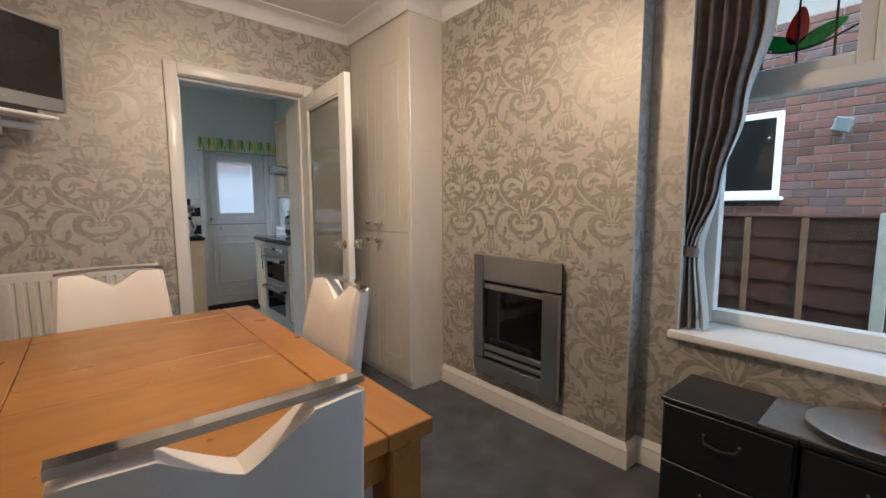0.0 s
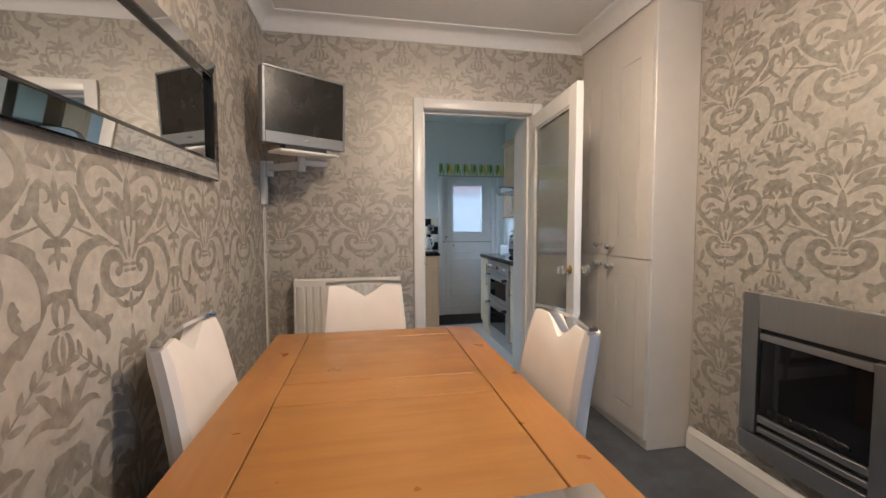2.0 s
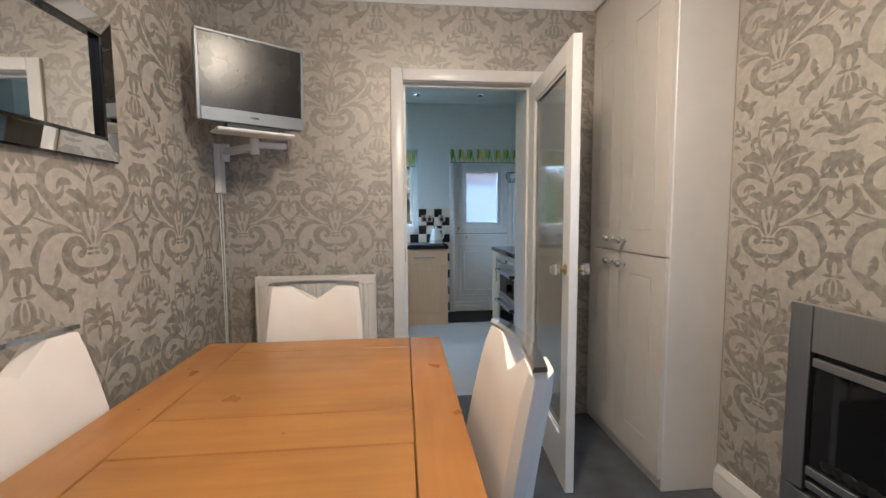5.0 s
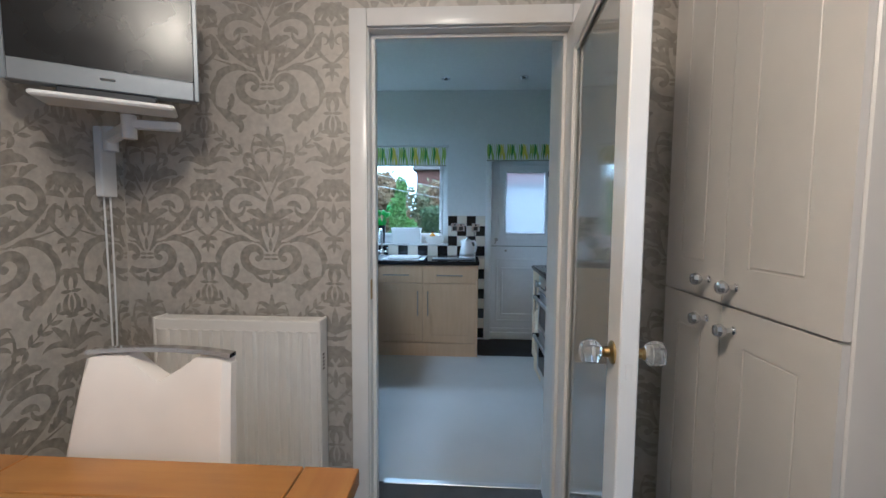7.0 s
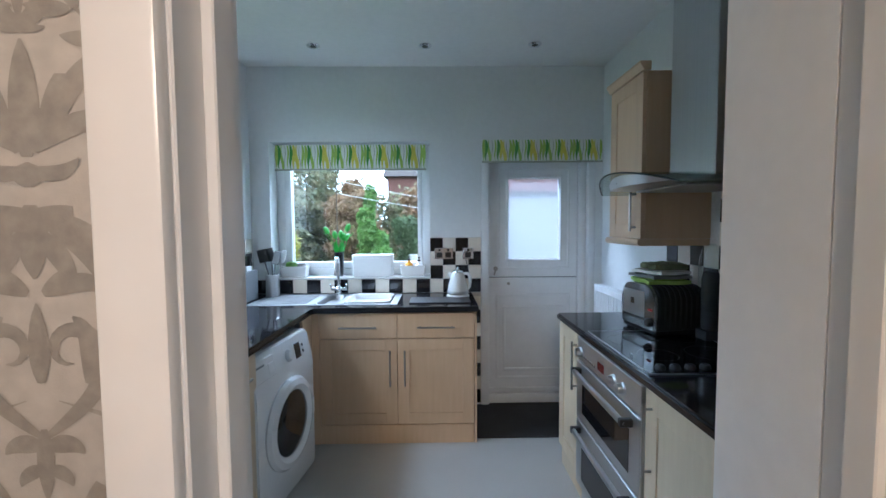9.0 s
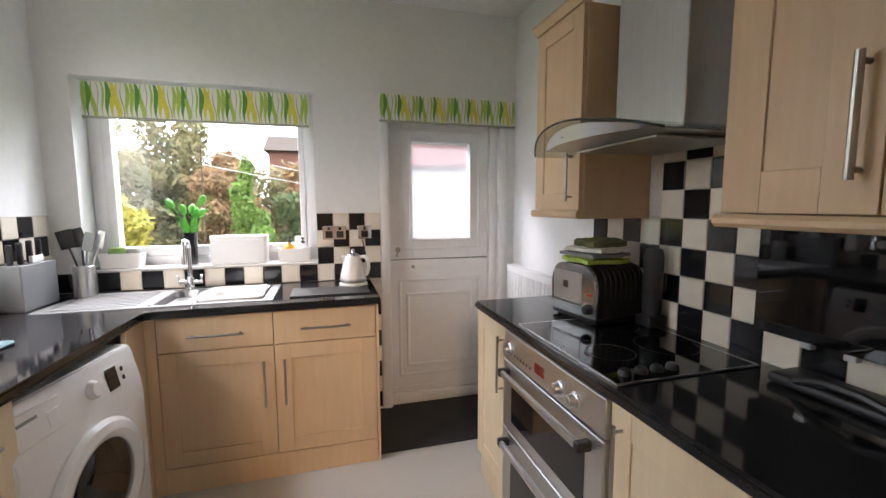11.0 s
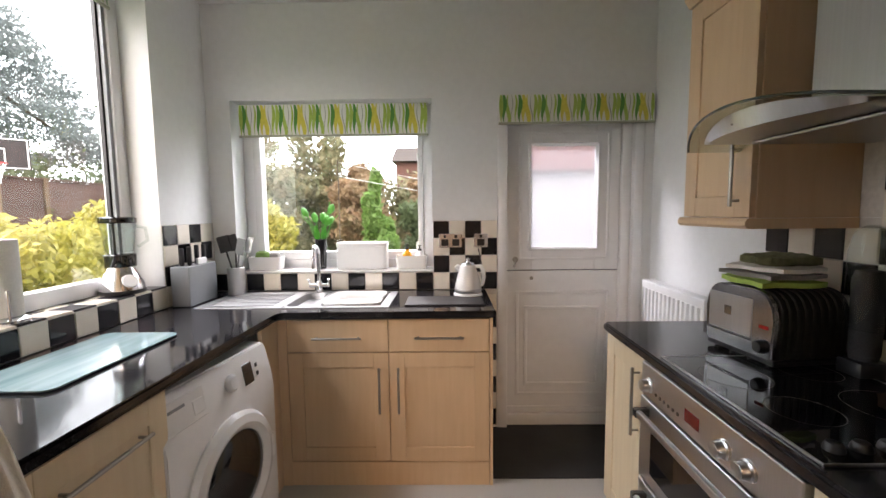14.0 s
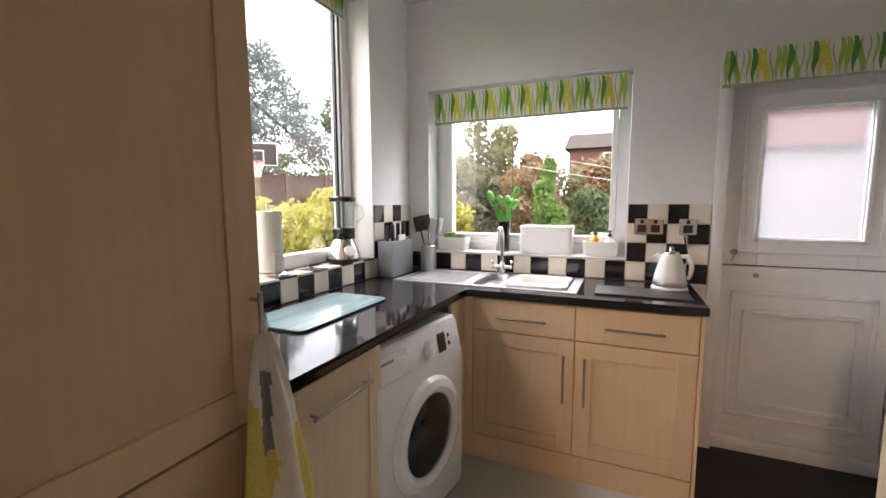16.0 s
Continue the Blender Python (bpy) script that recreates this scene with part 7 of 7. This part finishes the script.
# side passage seen through the dining room window
nb = thing("brick_house_next_door", (5.2, -2.3, -0.25), "red brick house wall next door with a white window", "house")
bwall = part("wall", B(5.02, 5.4, -8.0, 4.0, -0.25, 5.5), MORTAR, nb)
part("roof", prism(bmesh.new(), [(4.7, 5.5), (9.0, 5.5), (9.0, 8.0)], "y", -8.2, 4.2), ROOF_TILE, nb)
nw = part("window", B(4.985, 5.02, -2.055, -2.0, 1.34, 2.12, bev=0.004), UPVC, nb)
for a in ((-1.20, -1.145, 1.34, 2.12), (-2.0, -1.20, 1.34, 1.395), (-2.0, -1.20, 2.065, 2.12)):
    part("window_frame", B(4.985, 5.02, *a, bev=0.004), UPVC, nw)
part("pane", B(4.996, 5.006, -2.0, -1.20, 1.395, 2.065), BLACK_GLASS, nw)
part("window_sill", B(4.93, 5.02, -2.09, -1.11, 1.30, 1.338, bev=0.006), UPVC, nw)
ol = thing("outdoor_lantern", (4.96, -2.46, 1.78), "grey box lantern on the brick wall", "wall lamp")
part("arm", R((5.008, -2.46, 1.86), (4.93, -2.46, 1.80), 0.012), GREY_PLASTIC, ol)
part("head", B(4.86, 4.97, -2.52, -2.40, 1.86, 1.98, bev=0.01, m=Matrix.Translation((4.92, -2.46, 1.92)) @ Matrix.Rotation(radians(18), 4, "X") @ Matrix.Translation((-4.92, 2.46, -1.92))), GREY_PLASTIC, ol)
part("lens", B(4.852, 4.859, -2.505, -2.415, 1.875, 1.965, m=Matrix.Translation((4.92, -2.46, 1.92)) @ Matrix.Rotation(radians(18), 4, "X") @ Matrix.Translation((-4.92, 2.46, -1.92))), GLASS_JUG, ol)
fe = thing("passage_fence", (4.2, -2.5, -0.25), "red-brown overlapping board fence with tan battens", "fence")
rnd = random.Random(12)
for b0, b1 in ((-2.76, -0.95), (-4.66, -2.83)):
    for r in range(8):
        z = -0.2 + 0.172 * r
        bm = bmesh.new()
        n = 14
        lo = [bm.verts.new((4.215 - 0.022, b0 + (b1 - b0) * k / n, z + 0.010 * math.sin(1.7 * k + r) + 0.006 * math.sin(4.1 * k + 2 * r))) for k in range(n + 1)]
        hi = [bm.verts.new((4.215 - 0.004, b0 + (b1 - b0) * k / n, z + 0.19)) for k in range(n + 1)]
        for k in range(n):
            bm.faces.new((lo[k], lo[k + 1], hi[k + 1], hi[k]))
        bmesh.ops.solidify(bm, geom=bm.faces[:], thickness=0.008)
        part("board", bm, FENCE_WOOD, fe)
    part("cap", B(4.18, 4.24, b0, b1, 1.165, 1.19, bev=0.004), FENCE_WOOD, fe)
    y = b0 + 0.38
    while y < b1:
        part("batten", B(4.165, 4.188, y - 0.02, y + 0.02, -0.2, 1.16, bev=0.003), FENCE_POST, fe)
        y += 0.355
for y in (-2.80, -0.92, -4.70):
    part("concrete_post", B(4.14, 4.26, y - 0.035, y + 0.035, -0.25, 1.20, bev=0.006), CONCRETE, fe)


# ---- printed wallpaper pattern ----
REP_X, REP_Z, KNOT_Z = 0.52, 0.67, 1.168


def curl(out, x, z, heading, length, turn, width, power=1.3, blunt=0.35, lobes=0, flip=1):
    """One leaf or scroll of the pattern, with its mirror image: a tapering ribbon that turns as it goes, one edge lobed."""
    width *= 0.72
    n = max(8, int(abs(turn) / 16) + int(length / 0.025), lobes * 6)
    for side in (1, -1):
        px, pz, pts = x, z, []
        for k in range(n + 1):
            t = k / n
            a = radians(heading + turn * t ** power)
            w = width * max(0.08, math.sin(math.pi * min(1.0, 0.05 + t * 0.95)) ** 0.62 * (1 - blunt * t))
            cut = 1.0 + (0.75 * ((t * lobes) % 1.0) - 0.10 if lobes else 0.0)
            l, r = (cut, 1.0) if flip > 0 else (1.0, cut)
            nx, nz = -math.sin(a) * w / 2, math.cos(a) * w / 2
            pts.append((side * (px + nx * l), pz + nz * l, side * (px - nx * r), pz - nz * r))
            px, pz = px + math.cos(a) * length / n, pz + math.sin(a) * length / n
        out.append(pts)
        if abs(turn) < 1e-9 and abs(abs(heading) - 90) < 0.02:
            break


def motif():
    """The pattern's right half about its main axis, in units of REP_X / 434, from the tied knot at the origin."""
    out, K = [], REP_X / 434

    def c(x, z, heading, length, turn, width, power=1.2, blunt=0.25, lobes=0, flip=1):
        curl(out, x * K, z * K, heading, length * K, turn, width * K * 1.39, power, blunt, lobes, flip)

    def g(d, z, heading, length, turn, width, power=1.2, blunt=0.25, lobes=0, flip=1):     # about the second axis
        c(217 - d, z, 180 - heading, length, -turn, width, power, blunt, lobes, -flip)
    # knot, horns, shield with a small lily
    c(1, 6, 0, 24, 0, 9, 1.0, 0.0)
    c(1, -7, 0, 24, 0, 9, 1.0, 0.0)
    c(4, -50, -7, 222, 327, 28, 1.68, -0.25)
    c(26, 30, 70, 40, -110, 8)
    c(2, -46, -18, 64, 14, 12, 1.0, 0.0)
    c(62, -52, -122, 80, -62, 12, 0.8, 0.0)
    c(0, -56, -90, 52, 0, 17)
    c(2, -84, 8, 30, 60, 14)
    c(0, -128, -90, 10, 0, 10, 1.0, 0.0)
    # drop and petals between the knot and the lily
    c(0, 20, 90, 44, 0, 15)
    c(10, 16, 58, 120, 62, 17, 1.3)
    c(4, 66, 64, 58, 62, 12)
    c(0, 112, 90, 92, 0, 32)
    c(6, 116, 48, 86, -52, 30, 1.2, 0.25, 3)
    c(8, 108, 14, 84, -30, 26, 1.2, 0.3, 3)
    # acanthus thrown outwards from the knot
    c(30, 58, 56, 84, 16, 15, 1.2, 0.2)
    c(36, 60, 32, 168, 16, 27, 1.2, 0.3, 4)
    c(44, 46, 18, 168, 0, 9, 1.0, 0.5)
    c(66, 50, 30, 214, -153, 25, 0.87, 0.2, 4)
    c(172, -66, -150, 130, 178, 24, 5.4, -0.2, 2)
    c(32, -6, 0, 24, 0, 22, 1.0, 0.0)
    c(126, 88, 24, 70, 70, 25, 1.2, 0.2, 3)
    c(178, 112, 104, 60, -60, 20, 1.2, 0.3, 2)
    c(70, -92, -30, 62, 60, 18, 1.2, 0.3, 2)
    c(120, -22, -100, 66, 70, 22, 1.2, 0.3, 3)
    # open heart of stems with leaves and scrolls on it
    c(4, 206, 64, 210, 70, 11, 2.9, 0.0)
    c(10, 248, 72, 92, -70, 20, 1.5)
    c(3, 250, 80, 62, -28, 12)
    c(30, 252, 46, 100, -84, 34, 1.3, 0.25, 3)
    c(30, 226, 20, 70, 20, 34, 1.0, 0.1)
    c(14, 186, 35, 282, -346, 24, 1.9, 0.0)
    c(60, 172, 30, 58, -120, 22)
    c(96, 232, 60, 60, -60, 20, 1.2, 0.3, 2)
    # palmette that hangs between heart and shield
    c(0, 366, 90, 62, 0, 22)
    c(3, 372, 62, 62, -86, 20, 1.3)
    c(4, 362, 38, 62, -98, 20, 1.3)
    c(4, 352, 14, 50, -84, 16, 1.3)
    c(0, 352, -90, 46, 0, 14)
    # second axis: small knot with scrolls, spray of leaves, ring, fan
    g(0.5, -88, 0, 32, 0, 11, 1.0, 0.0)
    g(8, -82, 62, 118, 230, -20, 1.2, 0.1)
    g(8, -96, -52, 96, -150, 17, 1.2, 0.1)
    c(217, -100, -90, 56, 0, 14)
    c(217, -262, 90, 92, 0, 28)
    g(6, -258, 66, 98, -34, 24, 1.3, 0.2, 3)
    g(8, -256, 40, 96, -96, 20, 1.4)
    c(217, -286, 90, 20, 0, 26, 1.0, 0.0)
    g(2, -272, -20, 44, 86, 15)
    c(217, -300, -90, 60, 0, 30)
    g(5, -306, -22, 76, -66, 28, 1.2, 0.25, 3)
    g(4, -322, -44, 56, -40, 20)
    g(2, -492, 38, 171, 353, 15, 2.54, 0.0)
    c(217, -446, 90, 66, 0, 20)
    g(6, -372, 30, 56, -70, 20, 1.2, 0.3, 2)
    # star with a drop
    c(217, 74, -90, 62, 0, 17)
    g(2, 58, 24, 34, -86, 18)
    g(2, 40, -10, 26, -70, 14)
    # laurel sprig on the slant
    c(84, -224, 41, 138, 0, 5, 1.0, 0.0)
    for k in range(4):
        x, z = 92 + 27 * k, -218 + 23.5 * k
        c(x, z, 82, 34, -16, 15)
        c(x + 4, z, 0, 36, 14, 15)
    c(84, -222, 172, 40, 50, 20, 1.2, 0.2, 2)
    c(84, -226, 260, 36, -40, 18)
    return out


MOTIF = motif()


def print_wall(parent, place, spans, shift=0.0):
    """Repeats the pattern over the allowed spans (s0, s1, z0, z1) of a wall."""
    verts, faces = [], []
    s_lo, s_hi = min(a[0] for a in spans), max(a[1] for a in spans)
    for i in range(math.floor((s_lo - shift) / REP_X) - 1, math.ceil((s_hi - shift) / REP_X) + 2):
        for j in range(-1, 5):
            ox, oz = shift + i * REP_X, KNOT_Z + (j - 2) * REP_Z
            for index, pts in enumerate(MOTIF):
                lift = 0.0003 + 0.000006 * index
                rows = [((ox + a, oz + b), (ox + c, oz + d)) for a, b, c, d in pts]
                ok = [any(a[0] < r[0][0] < a[1] and a[0] < r[1][0] < a[1] and a[2] < r[0][1] < a[3] and a[2] < r[1][1] < a[3] for a in spans) for r in rows]
                base = None
                for k, (a, b) in enumerate(rows):
                    if not ok[k]:
                        base = None
                        continue
                    verts += [place(*a, lift + 0.000004 * k / len(rows)), place(*b, lift + 0.000004 * k / len(rows))]
                    if base is not None:
                        faces.append((base, base + 1, len(verts) - 1, len(verts) - 2))
                    base = len(verts) - 2
    me = bpy.data.meshes.new("printed_pattern")
    me.from_pydata(verts, [], faces)
    me.materials.append(PRINT)
    ob = new("printed_pattern", me)
    ob.parent = parent
    return tagged(ob, "taupe damask scroll print", kind="stuff")


print_wall(wall_west, lambda s, z, d: (W + d, -s, z), [(0.0, 4.3, 0.12, 2.48)], 1.55)
print_wall(wall_north, lambda s, z, d: (s, -d, z), [(W, DL - 0.07, 0.12, 2.48), (DR + 0.07, 1.70, 0.0, 2.48), (DL - 0.08, DR + 0.08, DH + 0.07, 2.48)], 0.146)
print_wall(wall_breast, lambda s, z, d: (E - d, -s, z), [(0.77, 2.11, 0.12, 2.48)], 1.485)
print_wall(wall_breast, lambda s, z, d: (s, -2.11 - d, z), [(E, 2.08, 0.12, 2.48)], 1.9)
print_wall(wall_east, lambda s, z, d: (2.08 - d, -s, z), [(2.112, 4.4, 0.12, 0.66), (2.112, 2.27, 0.66, 2.48)], 2.5)

# ---- tiles and bricks ----
def tile_mesh(name, mat, w, h):
    bm = box(bmesh.new(), -w / 2, w / 2, -h / 2, h / 2, 0.0, 0.008)
    bmesh.ops.bevel(bm, geom=[e for e in bm.edges if e.verts[0].co.z > 0.004 and e.verts[1].co.z > 0.004], offset=0.0022, segments=1, affect="EDGES")
    me = bpy.data.meshes.new(name)
    bm.to_mesh(me)
    bm.free()
    me.materials.append(mat)
    return me


TILE = 0.108
TILES = {(b, w): tile_mesh("tile", TILE_BLACK if b else TILE_CREAM, w - 0.003, TILE - 0.003) for b in (True, False) for w in (TILE, 0.1, 0.074)}


def lay(parent, at, turn, black, w=TILE):
    ob = new("tile", TILES[(black, w)])
    ob.parent = parent
    ob.matrix_basis = Matrix.Translation(at) @ turn


SOUTHWARD = Matrix(((1, 0, 0, 0), (0, 0, -1, 0), (0, 1, 0, 0), (0, 0, 0, 1)))
WESTWARD = Matrix(((0, 0, -1, 0), (-1, 0, 0, 0), (0, 1, 0, 0), (0, 0, 0, 1)))
EASTWARD = Matrix(((0, 0, 1, 0), (1, 0, 0, 0), (0, 1, 0, 0), (0, 0, 0, 1)))
G = 0.004
sn = solid("splashback_north", B(KW + 0.001, 1.138, KN - G, KN - 0.0005, WT + 0.001, NZ0 - 0.004), GROUT, "black and cream chequered tile splashback", "splashback", "structure")
box_n = solid("splashback_by_door", B(NX1 + 0.002, BX0 - 0.003, KN - G, KN - 0.0005, NZ0 - 0.003, 1.360), GROUT, "black and cream chequered tiles beside the back door", "splashback", "structure")
for k in range(13):
    lay(sn, (NX1 - TILE * (k + 0.5), KN - G, WT + TILE / 2 + 0.002), SOUTHWARD, k % 2 == 0)
for c in range(4):
    for r in range(4):
        lay(box_n if r else sn, (NX1 + 0.003 + 0.1 * (c + 0.5), KN - G, WT + 0.002 + TILE * (r + 0.5)), SOUTHWARD, (r + c) % 2 == 1, 0.1)
low_n = solid("tile_strip_low", B(1.056, BX0 - 0.003, KN - G, KN - 0.0005, 0.02, WT - 0.002), GROUT, "narrow strip of chequered tiles beside the base unit", "splashback", "structure")
for r in range(8):
    lay(low_n, (1.098, KN - G, 0.03 + TILE * (r + 0.5)), SOUTHWARD, r % 2 == 0, 0.074)
sw = solid("splashback_west", B(KW + 0.0005, KW + G, 0.987, KN - 0.012, WT + 0.001, LZ0 - 0.001), GROUT, "black and cream chequered tile upstand below the side window", "splashback", "structure")
sp2 = solid("splashback_pier", B(KW + 0.0005, KW + G, LY1 + 0.002, KN - 0.001, LZ0, 1.360), GROUT, "black and cream chequered tiles on the window pier", "splashback", "structure")
for k in range(13):
    lay(sw, (KW + G, LY1 - TILE * (k + 0.5), WT + 0.002 + TILE / 2), EASTWARD, k % 2 == 1)
for c in range(4):
    for r in range(4):
        lay(sp2 if r else sw, (KW + G, LY1 + 0.003 + TILE * (c + 0.5), WT + 0.002 + TILE * (r + 0.5)), EASTWARD, (r + c) % 2 == 1)
ss = solid("tiled_sill_west", B(KW - 0.145, KW + 0.012, LY0 + 0.001, LY1 - 0.001, LZ0, LZ0 + 0.004), GROUT, "black and cream tiled window sill", "window sill", "structure")
for k in range(13):
    lay(ss, (KW - 0.044, LY1 - TILE * (k + 0.5) - 0.001, LZ0 + 0.004), Matrix(), k % 2 == 0)
    lay(ss, (KW - 0.044 - TILE + 0.01, LY1 - TILE * (k + 0.5) - 0.001, LZ0 + 0.003), Matrix(), k % 2 == 1)
se = solid("splashback_east", B(KE - G, KE - 0.0005, 0.338, 1.90, WT + 0.001, 1.384), GROUT, "black and cream chequered tile splashback behind the hob", "splashback", "structure")
se2 = solid("splashback_hood", B(KE - G, KE - 0.0005, 0.99, 1.545, 1.385, 1.66), GROUT, "chequered tiles below the cooker hood", "splashback", "structure")
for c in range(-9, 5):
    for r in range(7):
        y = 1.366 + TILE * (c + 0.5)
        if r < 4 or (0.99 < y - 0.05 and y + 0.05 < 1.55):
            lay(se if r < 4 else se2, (KE - G, y, WT - 0.003 + TILE * (r + 0.5)), WESTWARD, (r + c) % 2 == 1)


def brick_mesh(mat, length):
    bm = box(bmesh.new(), -0.011, 0.0, -length / 2, length / 2, -0.0325, 0.0325)
    bmesh.ops.bevel(bm, geom=[e for e in bm.edges if e.verts[0].co.x < -0.005 and e.verts[1].co.x < -0.005], offset=0.003, segments=1, affect="EDGES")
    me = bpy.data.meshes.new("brick")
    bm.to_mesh(me)
    bm.free()
    me.materials.append(mat)
    return me


BRICKS = [brick_mesh(BRICK, 0.215), brick_mesh(BRICK_BLUE, 0.215), brick_mesh(BRICK, 0.215)]
rnd = random.Random(21)
for r in range(26):
    z = 0.98 + 0.0755 * r
    for c in range(11):
        y = -3.75 + 0.2265 * c + (0.113 if r % 2 else 0.0)
        ob = new("brick", BRICKS[rnd.randrange(3)])
        ob.parent = bwall
        ob.matrix_basis = Matrix.Translation(Vector((5.02 - 0.001 * rnd.random(), y, z)) - nb.location)
